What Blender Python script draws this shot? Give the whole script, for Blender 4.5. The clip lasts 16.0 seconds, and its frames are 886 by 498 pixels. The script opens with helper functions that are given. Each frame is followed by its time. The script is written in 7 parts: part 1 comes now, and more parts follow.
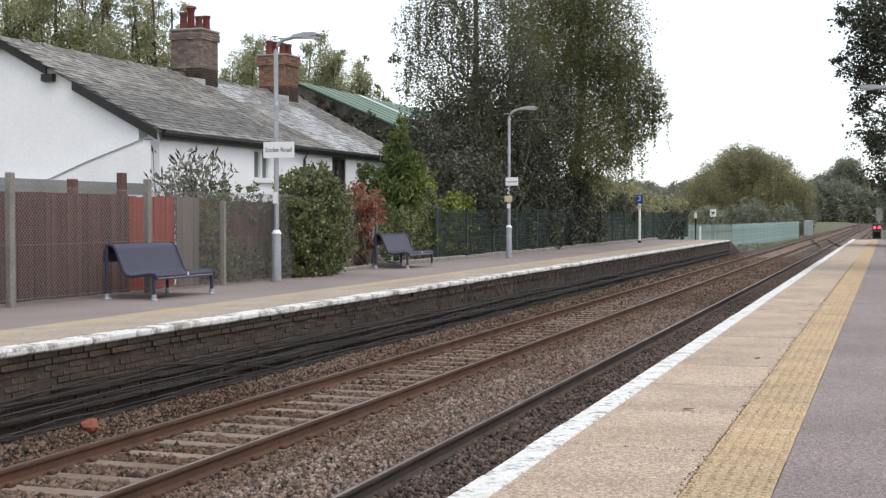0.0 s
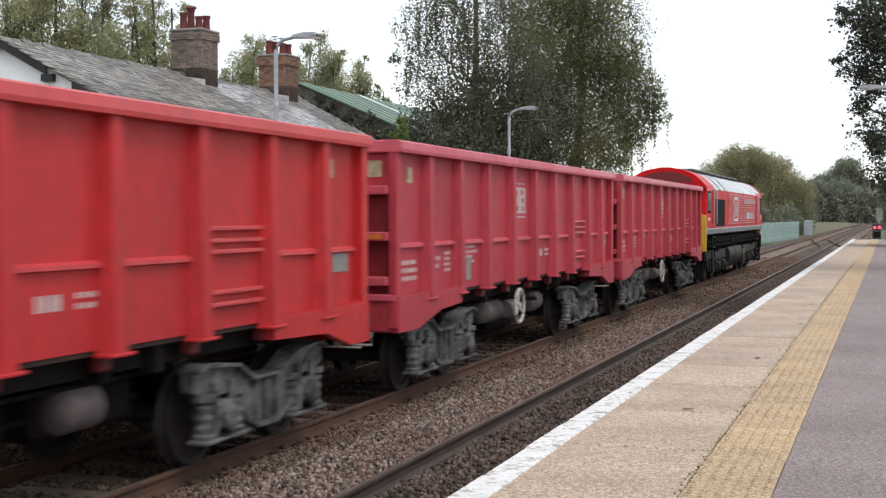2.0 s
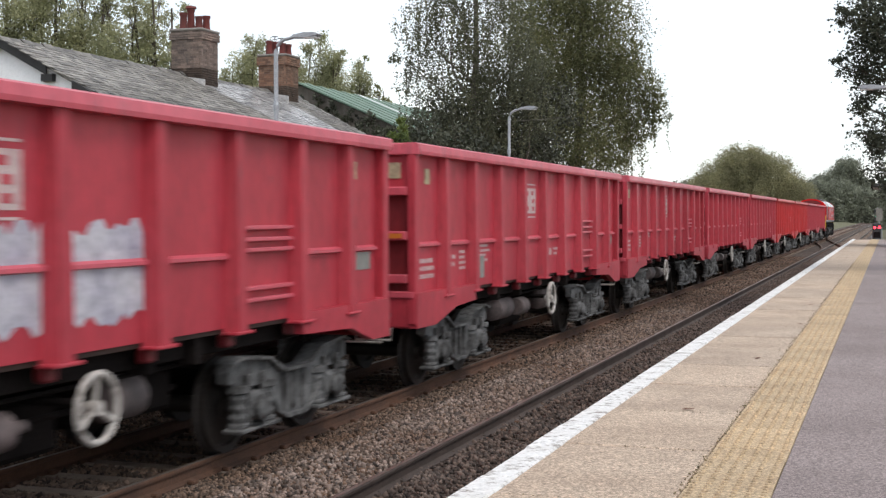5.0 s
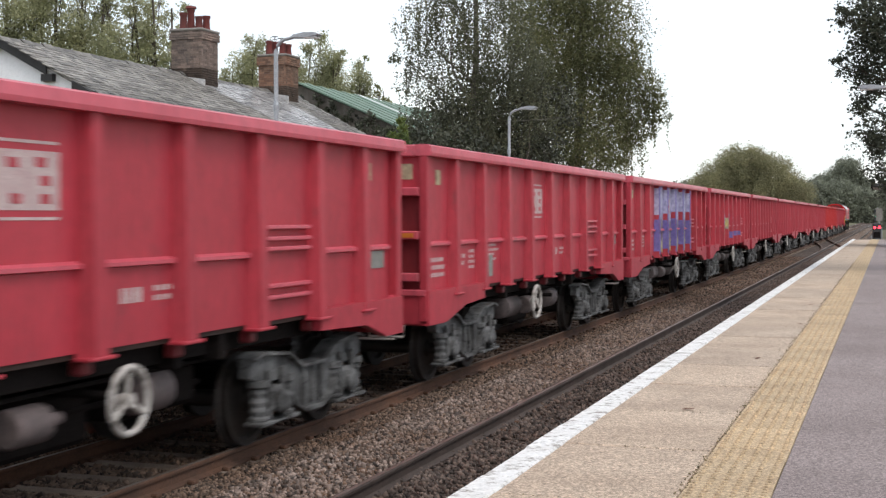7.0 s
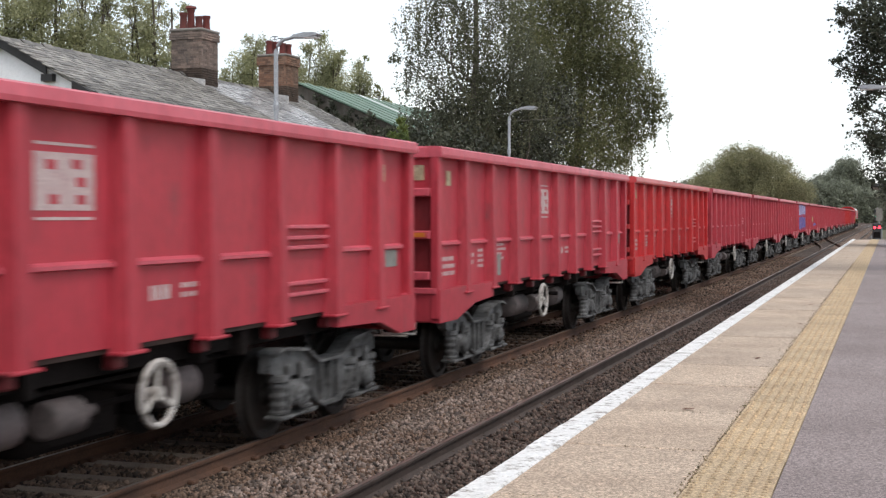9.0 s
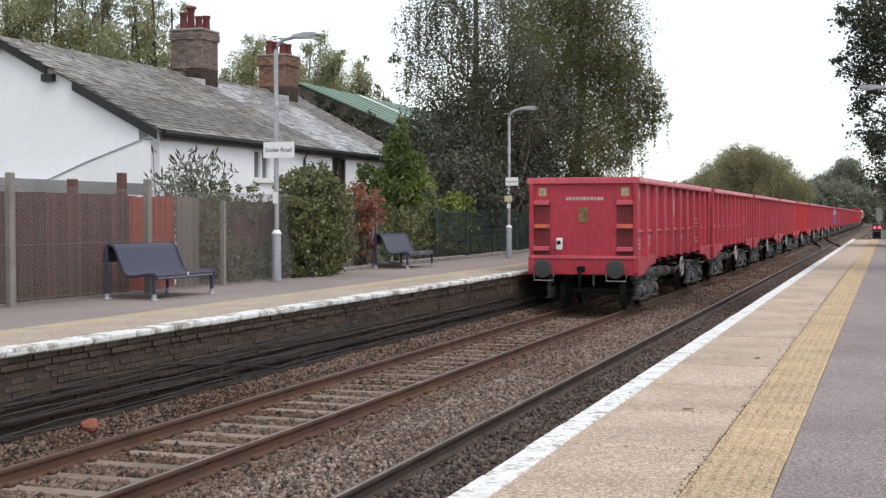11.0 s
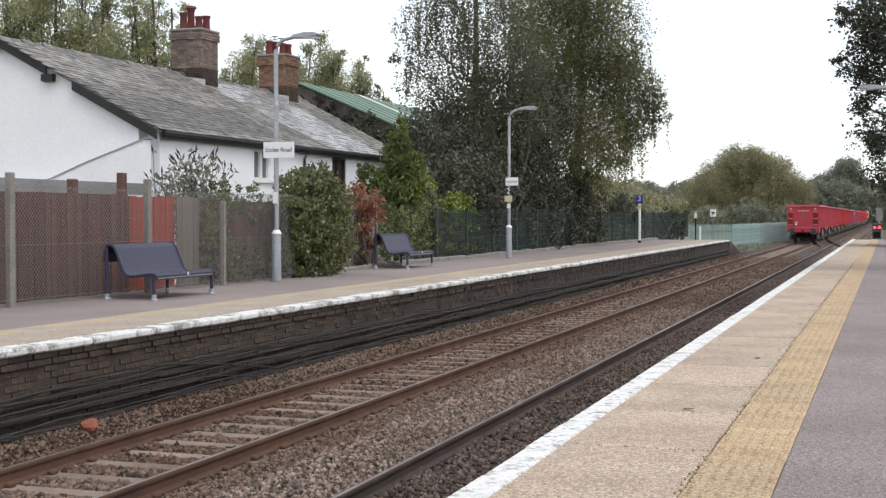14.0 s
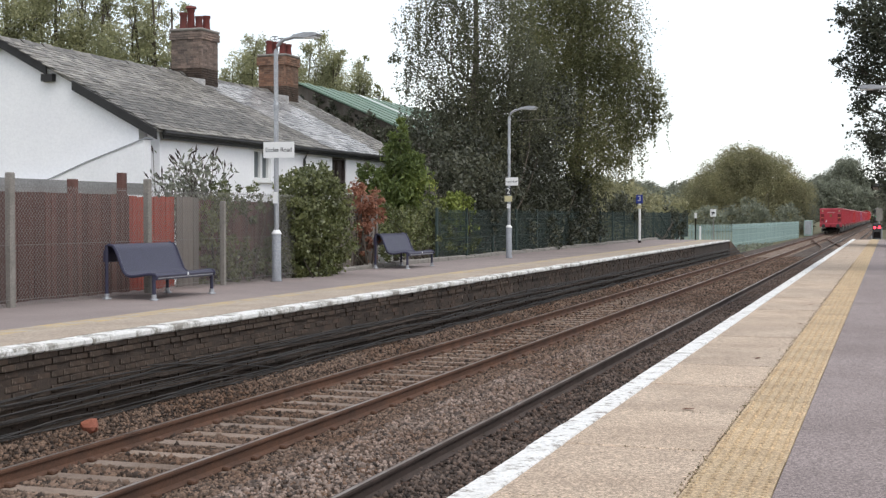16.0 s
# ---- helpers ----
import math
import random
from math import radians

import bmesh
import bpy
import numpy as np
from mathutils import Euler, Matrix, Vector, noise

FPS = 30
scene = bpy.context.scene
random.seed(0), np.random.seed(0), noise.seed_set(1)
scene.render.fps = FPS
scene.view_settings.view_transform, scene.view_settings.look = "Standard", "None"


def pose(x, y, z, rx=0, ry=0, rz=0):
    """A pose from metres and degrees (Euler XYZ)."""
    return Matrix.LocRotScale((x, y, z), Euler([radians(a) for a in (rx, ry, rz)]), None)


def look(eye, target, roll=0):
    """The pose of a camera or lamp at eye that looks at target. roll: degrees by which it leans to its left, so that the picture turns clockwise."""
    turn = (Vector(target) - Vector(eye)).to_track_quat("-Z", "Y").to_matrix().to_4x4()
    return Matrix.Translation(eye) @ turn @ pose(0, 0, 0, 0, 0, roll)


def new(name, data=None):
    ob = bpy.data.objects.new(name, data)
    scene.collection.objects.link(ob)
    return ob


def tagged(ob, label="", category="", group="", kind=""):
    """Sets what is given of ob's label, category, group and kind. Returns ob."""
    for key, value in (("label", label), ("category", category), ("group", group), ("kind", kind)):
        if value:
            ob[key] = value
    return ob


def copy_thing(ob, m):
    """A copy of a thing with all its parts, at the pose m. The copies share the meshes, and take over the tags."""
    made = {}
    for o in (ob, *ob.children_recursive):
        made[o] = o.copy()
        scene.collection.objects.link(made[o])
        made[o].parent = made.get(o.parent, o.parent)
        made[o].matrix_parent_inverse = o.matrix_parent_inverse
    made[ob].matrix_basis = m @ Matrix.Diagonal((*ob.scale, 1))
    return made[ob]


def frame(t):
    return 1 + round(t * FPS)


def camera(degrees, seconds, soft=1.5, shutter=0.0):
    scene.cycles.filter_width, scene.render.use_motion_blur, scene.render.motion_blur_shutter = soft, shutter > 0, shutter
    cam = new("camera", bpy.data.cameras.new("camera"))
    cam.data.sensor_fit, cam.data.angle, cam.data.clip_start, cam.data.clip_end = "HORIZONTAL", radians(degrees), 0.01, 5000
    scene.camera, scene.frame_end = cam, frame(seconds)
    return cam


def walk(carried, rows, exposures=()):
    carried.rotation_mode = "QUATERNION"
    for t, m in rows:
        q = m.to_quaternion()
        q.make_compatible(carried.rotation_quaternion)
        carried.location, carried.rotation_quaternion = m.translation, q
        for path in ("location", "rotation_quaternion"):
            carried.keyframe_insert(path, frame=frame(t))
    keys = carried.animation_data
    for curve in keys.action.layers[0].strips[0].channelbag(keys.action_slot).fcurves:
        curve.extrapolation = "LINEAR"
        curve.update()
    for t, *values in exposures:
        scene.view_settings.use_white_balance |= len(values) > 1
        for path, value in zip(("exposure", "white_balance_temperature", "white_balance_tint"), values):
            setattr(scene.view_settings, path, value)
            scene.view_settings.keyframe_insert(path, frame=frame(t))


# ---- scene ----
# camera on the near platform, on a tripod; rail heads at z = 0, tracks run along +y
EYE = (0.0, 0.0, 2.312)
cam = camera(37.0, 16.0, soft=1.35, shutter=0.14)
AIM = (EYE[0] - 3.19113, EYE[1] + 9.47383, EYE[2] - 0.2513)
walk(cam, [(0.0, look(EYE, AIM)), (16.0, look(EYE, AIM))])
scene.view_settings.exposure = 0.0

# ---- overcast daylight ----
SUN_EL, SUN_AZ = radians(53), radians(125)
world = bpy.data.worlds.new("overcast")
scene.world = world
world.use_nodes = True
wn, wl = world.node_tree.nodes, world.node_tree.links
wn.clear()
sky = wn.new("ShaderNodeTexSky")
sky.sky_type = "NISHITA"
sky.sun_disc = False
sky.sun_elevation, sky.sun_rotation = SUN_EL, SUN_AZ
sky_bg = wn.new("ShaderNodeBackground")
sky_bg.inputs[1].default_value = 0.06
wl.new(sky.outputs[0], sky_bg.inputs[0])
cloud_co = wn.new("ShaderNodeTexCoord")
cloud_map = wn.new("ShaderNodeMapping")
cloud_map.inputs["Scale"].default_value = (1.0, 1.0, 4.0)
cloud = wn.new("ShaderNodeTexNoise")
cloud.inputs["Scale"].default_value = 2.2
cloud.inputs["Detail"].default_value = 5
cloud_ramp = wn.new("ShaderNodeValToRGB")
cloud_ramp.color_ramp.elements[0].position = 0.3
cloud_ramp.color_ramp.elements[0].color = (0.80, 0.84, 0.90, 1)
cloud_ramp.color_ramp.elements[1].position = 0.62
cloud_ramp.color_ramp.elements[1].color = (1.0, 0.995, 0.985, 1)
cloud_bg = wn.new("ShaderNodeBackground")
cloud_bg.inputs[1].default_value = 0.92
add_bg = wn.new("ShaderNodeAddShader")
world_out = wn.new("ShaderNodeOutputWorld")
wl.new(cloud_co.outputs["Generated"], cloud_map.inputs[0])
wl.new(cloud_map.outputs[0], cloud.inputs["Vector"])
wl.new(cloud.outputs["Fac"], cloud_ramp.inputs[0])
wl.new(cloud_ramp.outputs[0], cloud_bg.inputs[0])
wl.new(sky_bg.outputs[0], add_bg.inputs[0])
wl.new(cloud_bg.outputs[0], add_bg.inputs[1])
wl.new(add_bg.outputs[0], world_out.inputs[0])
sun_data = bpy.data.lights.new("sun", "SUN")
sun_data.energy, sun_data.angle, sun_data.color = 1.3, radians(25), (1.0, 0.96, 0.9)
sun = new("sun", sun_data)
sun.matrix_world = look((0, 0, 50), (-24, 17, 11))


# ---- mesh and material helpers ----
class Mesh:
    """Gathers vertices and faces of one part."""

    def __init__(self):
        self.v, self.f = [], []

    def add(self, verts, faces):
        n = len(self.v)
        self.v += [tuple(p) for p in verts]
        self.f += [tuple(i + n for i in q) for q in faces]
        return self

    def box(self, x0, x1, y0, y1, z0, z1, m=None):
        vs = [Vector((x, y, z)) for x in (x0, x1) for y in (y0, y1) for z in (z0, z1)]
        if m:
            vs = [m @ p for p in vs]
        return self.add(vs, [(0, 1, 3, 2), (4, 6, 7, 5), (0, 4, 5, 1), (2, 3, 7, 6), (0, 2, 6, 4), (1, 5, 7, 3)])

    def cbox(self, x0, x1, y0, y1, z0, z1, b=0.01, m=None):
        """A box with chamfered edges."""
        c = Vector(((x0 + x1) / 2, (y0 + y1) / 2, (z0 + z1) / 2))
        h = ((x1 - x0) / 2, (y1 - y0) / 2, (z1 - z0) / 2)
        b = min(b, min(h) * 0.9)
        vs, idx = [], {}
        for sx in (-1, 1):
            for sy in (-1, 1):
                for sz in (-1, 1):
                    for a in range(3):
                        d = [h[0] - b, h[1] - b, h[2] - b]
                        d[a] = h[a]
                        p = c + Vector((sx * d[0], sy * d[1], sz * d[2]))
                        idx[sx, sy, sz, a] = len(vs)
                        vs.append(m @ p if m else p)
        fs = []
        for a in range(3):
            o = [i for i in range(3) if i != a]
            for s in (-1, 1):
                ring = []
                for u, w in ((-1, -1), (1, -1), (1, 1), (-1, 1)):
                    k = [0, 0, 0]
                    k[a], k[o[0]], k[o[1]] = s, u, w
                    ring.append(idx[(*k, a)])
                fs.append(ring if (s > 0) == (a != 1) else ring[::-1])
            for u in (-1, 1):
                for w in (-1, 1):
                    k0, k1 = [0, 0, 0], [0, 0, 0]
                    k0[a], k1[a] = -1, 1
                    k0[o[0]] = k1[o[0]] = u
                    k0[o[1]] = k1[o[1]] = w
                    q = [idx[(*k0, o[0])], idx[(*k1, o[0])], idx[(*k1, o[1])], idx[(*k0, o[1])]]
                    fs.append(q)
        for sx in (-1, 1):
            for sy in (-1, 1):
                for sz in (-1, 1):
                    fs.append([idx[sx, sy, sz, a] for a in range(3)])
        return self.add(vs, fs)

    def prism(self, prof, y0, y1, m=None):
        """A closed (x, z) outline pushed along y."""
        n = len(prof)
        vs = [Vector((x, y, z)) for y in (y0, y1) for x, z in prof]
        if m:
            vs = [m @ p for p in vs]
        fs = [(i, (i + 1) % n, n + (i + 1) % n, n + i) for i in range(n)]
        return self.add(vs, fs + [tuple(range(n))[::-1], tuple(range(n, 2 * n))])

    def tube(self, path, r, n=8, cap=True):
        """A round bar along a path; r is a number or one number a point."""
        pts = [Vector(p) for p in path]
        rs = r if isinstance(r, (list, tuple)) else [r] * len(pts)
        vs, fs = [], []
        for i, p in enumerate(pts):
            d = (pts[min(i + 1, len(pts) - 1)] - pts[max(i - 1, 0)]).normalized()
            a = d.cross(Vector((0, 0, 1)) if abs(d.z) < 0.9 else Vector((1, 0, 0))).normalized()
            b = d.cross(a)
            for k in range(n):
                w = 2 * math.pi * k / n
                vs.append(p + (a * math.cos(w) + b * math.sin(w)) * rs[i])
        for i in range(len(pts) - 1):
            for k in range(n):
                fs.append((i * n + k, i * n + (k + 1) % n, (i + 1) * n + (k + 1) % n, (i + 1) * n + k))
        if cap:
            fs += [tuple(range(n))[::-1], tuple(range((len(pts) - 1) * n, len(pts) * n))]
        return self.add(vs, fs)

    def lathe(self, prof, axis="z", at=(0, 0, 0), n=20):
        """(radius, height) pairs turned round an axis."""
        vs, fs = [], []
        for r, hgt in prof:
            for k in range(n):
                w = 2 * math.pi * k / n
                p = (r * math.cos(w), r * math.sin(w), hgt)
                if axis == "x":
                    p = (hgt, p[0], p[1])
                elif axis == "y":
                    p = (p[0], hgt, p[1])
                vs.append(Vector(p) + Vector(at))
        for i in range(len(prof) - 1):
            for k in range(n):
                fs.append((i * n + k, i * n + (k + 1) % n, (i + 1) * n + (k + 1) % n, (i + 1) * n + k))
        fs += [tuple(range(n))[::-1], tuple(range((len(prof) - 1) * n, len(prof) * n))]
        return self.add(vs, fs)

    def data(self, name, material, smooth=False):
        me = bpy.data.meshes.new(name)
        me.from_pydata(self.v, [], self.f)
        bm = bmesh.new()
        bm.from_mesh(me)
        bmesh.ops.recalc_face_normals(bm, faces=bm.faces)
        bm.to_mesh(me)
        bm.free()
        me.materials.append(material)
        if smooth:
            me.shade_smooth()
            me.set_sharp_from_angle(angle=radians(40))
        return me


def part(name, mesh, material, parent=None, label="", smooth=False, at=None):
    """Links a gathered mesh as one object under a thing or a part."""
    me = mesh.data(name, material, smooth) if isinstance(mesh, Mesh) else mesh
    ob = new(name, me)
    if parent:
        ob.parent = parent
    if at is not None:
        ob.matrix_basis = at
    return tagged(ob, label)


def thing(name, label, category, group="", kind="", at=None):
    ob = new(name)
    ob.empty_display_size = 0.2
    if at is not None:
        ob.matrix_basis = at
    return tagged(ob, label, category, group, kind)


def big_mesh(name, verts, faces, material, smooth=False):
    """Quick mesh out of numpy arrays, all faces with equal corners."""
    me = bpy.data.meshes.new(name)
    k = faces.shape[1]
    me.vertices.add(len(verts))
    me.vertices.foreach_set("co", np.asarray(verts, np.float32).ravel())
    me.loops.add(faces.size)
    me.loops.foreach_set("vertex_index", faces.astype(np.int32).ravel())
    me.polygons.add(len(faces))
    me.polygons.foreach_set("loop_start", np.arange(0, faces.size, k, dtype=np.int32))
    me.update(calc_edges=True)
    me.materials.append(material)
    if smooth:
        me.shade_smooth()
    return me


def surface(name, base, other=None, rough=0.8, metal=0.0, scale=3.0, fine=40.0, bump=0.3, dirt=None, dirt_at=0.62,
            vary=0.0, island=0.0, stretch=(1, 1, 1), spec=0.5, mix=0.9, depth=0.01, grit=0.0, grit_size=150, own=False):
    """Two tones in broad patches, fine grain, spots of dirt and relief, in metres."""
    m = bpy.data.materials.new(name)
    m.use_nodes = True
    n, l = m.node_tree.nodes, m.node_tree.links
    bsdf = n["Principled BSDF"]
    co, mp = n.new("ShaderNodeTexCoord"), n.new("ShaderNodeMapping")
    mp.inputs["Scale"].default_value = stretch
    l.new(co.outputs["Object"], mp.inputs[0])
    if own:
        far_off = n.new("ShaderNodeMath")
        far_off.operation = "MULTIPLY"
        far_off.inputs[1].default_value = 61.0
        l.new(n.new("ShaderNodeObjectInfo").outputs["Random"], far_off.inputs[0])
        l.new(far_off.outputs[0], mp.inputs["Location"])

    def noise_at(s, detail, rgh=0.6):
        t = n.new("ShaderNodeTexNoise")
        t.inputs["Scale"].default_value, t.inputs["Detail"].default_value, t.inputs["Roughness"].default_value = s, detail, rgh
        l.new(mp.outputs[0], t.inputs["Vector"])
        return t

    def spread(sock, a, b):
        r = n.new("ShaderNodeMapRange")
        r.inputs["From Min"].default_value, r.inputs["From Max"].default_value = a, b
        l.new(sock, r.inputs["Value"])
        return r.outputs[0]

    def blend(kind, fac, a, b):
        x = n.new("ShaderNodeMix")
        x.data_type, x.blend_type = "RGBA", kind
        for key, val in ((0, fac), (6, a), (7, b)):
            if hasattr(val, "is_output"):
                l.new(val, x.inputs[key])
            else:
                x.inputs[key].default_value = val if key == 0 else (*val, 1)
        return x.outputs[2]

    other = other or tuple(c * 0.72 for c in base)
    broad, grain = noise_at(scale, 4), noise_at(fine, 5, 0.7)
    col = blend("MIX", spread(broad.outputs["Fac"], 0.35, 0.68), base, other)
    g = blend("MIX", spread(grain.outputs["Fac"], 0.3, 0.7), (0.62, 0.62, 0.62), (1.32, 1.3, 1.28))
    col = blend("MULTIPLY", mix, col, g)
    if grit:
        specks = noise_at(grit_size, 3, 0.6)
        lo, hi = 1 - grit, 1 + grit
        col = blend("MULTIPLY", 1.0, col, blend("MIX", spread(specks.outputs["Fac"], 0.36, 0.64), (lo, lo, lo), (hi, hi, hi)))
    if dirt:
        spots = noise_at(scale * 2.7, 6, 0.75)
        col = blend("MIX", spread(spots.outputs["Fac"], dirt_at, dirt_at + 0.09), col, dirt)
    for amount, src in ((vary, "ShaderNodeObjectInfo"), (island, "ShaderNodeNewGeometry")):
        if amount:
            rnd = n.new(src).outputs["Random" if src == "ShaderNodeObjectInfo" else "Random Per Island"]
            lo, hi = 1 - amount, 1 + amount
            shade = blend("MIX", rnd, (lo, lo, lo), (hi, hi * 0.98, hi * 0.95))
            col = blend("MULTIPLY", 1.0, col, shade)
    l.new(col, bsdf.inputs["Base Color"])
    rr = n.new("ShaderNodeMapRange")
    rr.inputs["To Min"].default_value, rr.inputs["To Max"].default_value = max(rough - 0.12, 0.03), min(rough + 0.12, 1)
    l.new(broad.outputs["Fac"], rr.inputs["Value"])
    l.new(rr.outputs[0], bsdf.inputs["Roughness"])
    bsdf.inputs["Metallic"].default_value = metal
    bsdf.inputs["Specular IOR Level"].default_value = spec
    if bump:
        bp = n.new("ShaderNodeBump")
        bp.inputs["Strength"].default_value, bp.inputs["Distance"].default_value = bump, depth
        l.new(grain.outputs["Fac"], bp.inputs["Height"])
        l.new(bp.outputs[0], bsdf.inputs["Normal"])
    return m


def plain(name, col, rough=0.5, metal=0.0, glow=0.0):
    m = bpy.data.materials.new(name)
    m.use_nodes = True
    b = m.node_tree.nodes["Principled BSDF"]
    b.inputs["Base Color"].default_value = (*col, 1)
    b.inputs["Roughness"].default_value, b.inputs["Metallic"].default_value = rough, metal
    if glow:
        b.inputs["Emission Color"].default_value = (*col, 1)
        b.inputs["Emission Strength"].default_value = glow
    return m


def leafy(name, a, b, c, through_light=0.48, rough=0.55):
    """Leaves that differ one by one, with some light passing through them."""
    m = bpy.data.materials.new(name)
    m.use_nodes = True
    n, l = m.node_tree.nodes, m.node_tree.links
    bsdf = n["Principled BSDF"]
    out = n["Material Output"]
    geo = n.new("ShaderNodeNewGeometry")
    co = n.new("ShaderNodeTexCoord")
    big = n.new("ShaderNodeTexNoise")
    big.inputs["Scale"].default_value = 0.45
    l.new(co.outputs["Object"], big.inputs["Vector"])
    ramp = n.new("ShaderNodeValToRGB")
    ramp.color_ramp.elements[0].color, ramp.color_ramp.elements[1].color = (*a, 1), (*c, 1)
    mid = ramp.color_ramp.elements.new(0.55)
    mid.color = (*b, 1)
    s = n.new("ShaderNodeMath")
    s.operation = "MULTIPLY_ADD"
    s.inputs[1].default_value = 0.55
    l.new(geo.outputs["Random Per Island"], s.inputs[0])
    sub = n.new("ShaderNodeMath")
    sub.operation = "MULTIPLY_ADD"
    sub.inputs[1].default_value, sub.inputs[2].default_value = 1.6, -0.55
    l.new(big.outputs["Fac"], sub.inputs[0])
    l.new(sub.outputs[0], s.inputs[2])
    l.new(s.outputs[0], ramp.inputs[0])
    l.new(ramp.outputs[0], bsdf.inputs["Base Color"])
    bsdf.inputs["Roughness"].default_value = rough
    tr = n.new("ShaderNodeBsdfTranslucent")
    l.new(ramp.outputs[0], tr.inputs[0])
    mx = n.new("ShaderNodeMixShader")
    mx.inputs[0].default_value = through_light
    l.new(bsdf.outputs[0], mx.inputs[1])
    l.new(tr.outputs[0], mx.inputs[2])
    l.new(mx.outputs[0], out.inputs["Surface"])
    return m


# ---- materials ----
M_BALLAST = surface("ballast_bed", (0.085, 0.06, 0.045), (0.055, 0.036, 0.027), 0.95, scale=0.7, fine=28, bump=1.0, mix=1.0, depth=0.04)
M_STONE = surface("ballast_stone", (0.152, 0.107, 0.082), (0.102, 0.06, 0.039), 0.9, scale=0.55, fine=30, bump=0.2, island=0.85)
M_STONE_PALE = surface("pale_ballast_stone", (0.235, 0.187, 0.163), (0.155, 0.108, 0.085), 0.9, scale=0.9, fine=30, bump=0.2, island=0.8)
M_STONE_OILY = surface("oily_ballast_stone", (0.118, 0.09, 0.077), (0.085, 0.058, 0.046), 0.85, scale=0.8, fine=30, bump=0.2, island=0.75)
M_SLEEPER = surface("sleeper_concrete", (0.28, 0.218, 0.178), (0.20, 0.148, 0.115), 0.9, scale=1.5, fine=45, bump=0.3, vary=0.14, dirt=(0.12, 0.082, 0.062), dirt_at=0.58, own=True)
M_RAILSIDE = surface("rail_rust", (0.135, 0.064, 0.036), (0.078, 0.042, 0.028), 0.85, scale=2, fine=50, bump=0.2)
M_RAILSIDE_NEAR = surface("rail_dark_rust", (0.075, 0.052, 0.044), (0.05, 0.036, 0.03), 0.8, scale=2, fine=50, bump=0.2)
M_RAILTOP = surface("rail_head", (0.30, 0.265, 0.24), (0.16, 0.115, 0.09), 0.4, metal=0.6, scale=1.2, fine=80, bump=0.05)
M_BUFF = surface("buff_paving", (0.50, 0.402, 0.315), (0.40, 0.314, 0.242), 0.9, scale=1.3, fine=30, bump=0.5, grit=0.46, grit_size=80, dirt=(0.27, 0.205, 0.15), dirt_at=0.63, vary=0.08, mix=1.0, own=True)
M_BUFF_FAR = surface("buff_coping", (0.43, 0.36, 0.29), (0.34, 0.275, 0.22), 0.9, scale=0.9, fine=26, bump=0.25, dirt=(0.46, 0.34, 0.18), dirt_at=0.63)
M_TACTILE = surface("tactile_paving", (0.51, 0.39, 0.25), (0.42, 0.315, 0.20), 0.88, scale=1.6, grit=0.34, grit_size=70, fine=36, bump=0.2, vary=0.08, dirt=(0.36, 0.27, 0.165), own=True)
M_YELLOW = surface("yellow_line", (0.50, 0.37, 0.19), (0.36, 0.30, 0.24), 0.9, scale=1.6, fine=40, bump=0.2, dirt=(0.40, 0.36, 0.31), dirt_at=0.5)
M_ASPHALT = surface("asphalt", (0.285, 0.235, 0.227), (0.228, 0.186, 0.18), 0.92, scale=0.7, fine=38, bump=0.7, grit=0.5, grit_size=95, mix=1.0, dirt=(0.15, 0.118, 0.112), dirt_at=0.66)
M_ASPHALT_FAR = surface("red_asphalt", (0.30, 0.25, 0.235), (0.24, 0.20, 0.195), 0.92, scale=0.6, fine=70, bump=0.4)
M_WHITE = surface("white_edge_paint", (0.78, 0.78, 0.77), (0.70, 0.69, 0.67), 0.75, scale=3.6, fine=34, bump=0.2, dirt=(0.27, 0.24, 0.21), dirt_at=0.525, mix=0.5, own=True)
M_WHITE_FAR = surface("flaking_white_edge", (0.78, 0.78, 0.77), (0.68, 0.67, 0.64), 0.8, scale=1.15, fine=34, bump=0.3, dirt=(0.28, 0.262, 0.23), dirt_at=0.49, mix=0.55, own=True)
M_BRICK_DARK = surface("sooty_brick", (0.088, 0.060, 0.044), (0.045, 0.033, 0.027), 0.92, scale=1.7, fine=14, bump=0.5, vary=0.25, island=0.3, dirt=(0.195, 0.155, 0.122), dirt_at=0.575, stretch=(1, 1, 0.35))
M_MORTAR_DARK = surface("sooty_mortar", (0.062, 0.045, 0.035), None, 0.95, scale=1, fine=30, bump=0.4)
M_LEDGE = surface("sooty_stone_ledge", (0.088, 0.066, 0.052), (0.045, 0.034, 0.028), 0.92, scale=1.6, fine=18, bump=0.6, dirt=(0.16, 0.13, 0.105), dirt_at=0.62, depth=0.03, own=True)
M_CABLE = surface("cable_black", (0.024, 0.022, 0.021), (0.05, 0.043, 0.038), 0.65, scale=3, fine=30, bump=0.1)
M_DEADLEAF = surface("dead_leaf", (0.17, 0.08, 0.045), (0.11, 0.05, 0.03), 0.8, scale=12, fine=60)
M_CRUMB = surface("soil_crumbs", (0.24, 0.19, 0.115), (0.15, 0.125, 0.065), 0.95, scale=2, fine=40, island=0.5)
M_EARTH = surface("grass_ground", (0.10, 0.115, 0.05), (0.15, 0.125, 0.075), 0.95, scale=0.25, fine=12, bump=0.8, mix=1.0, depth=0.05)
M_RENDER = surface("white_render", (0.90, 0.90, 0.915), (0.85, 0.85, 0.875), 0.85, scale=0.7, fine=14, bump=0.3, mix=0.15, depth=0.02, dirt=(0.64, 0.64, 0.64), dirt_at=0.7)
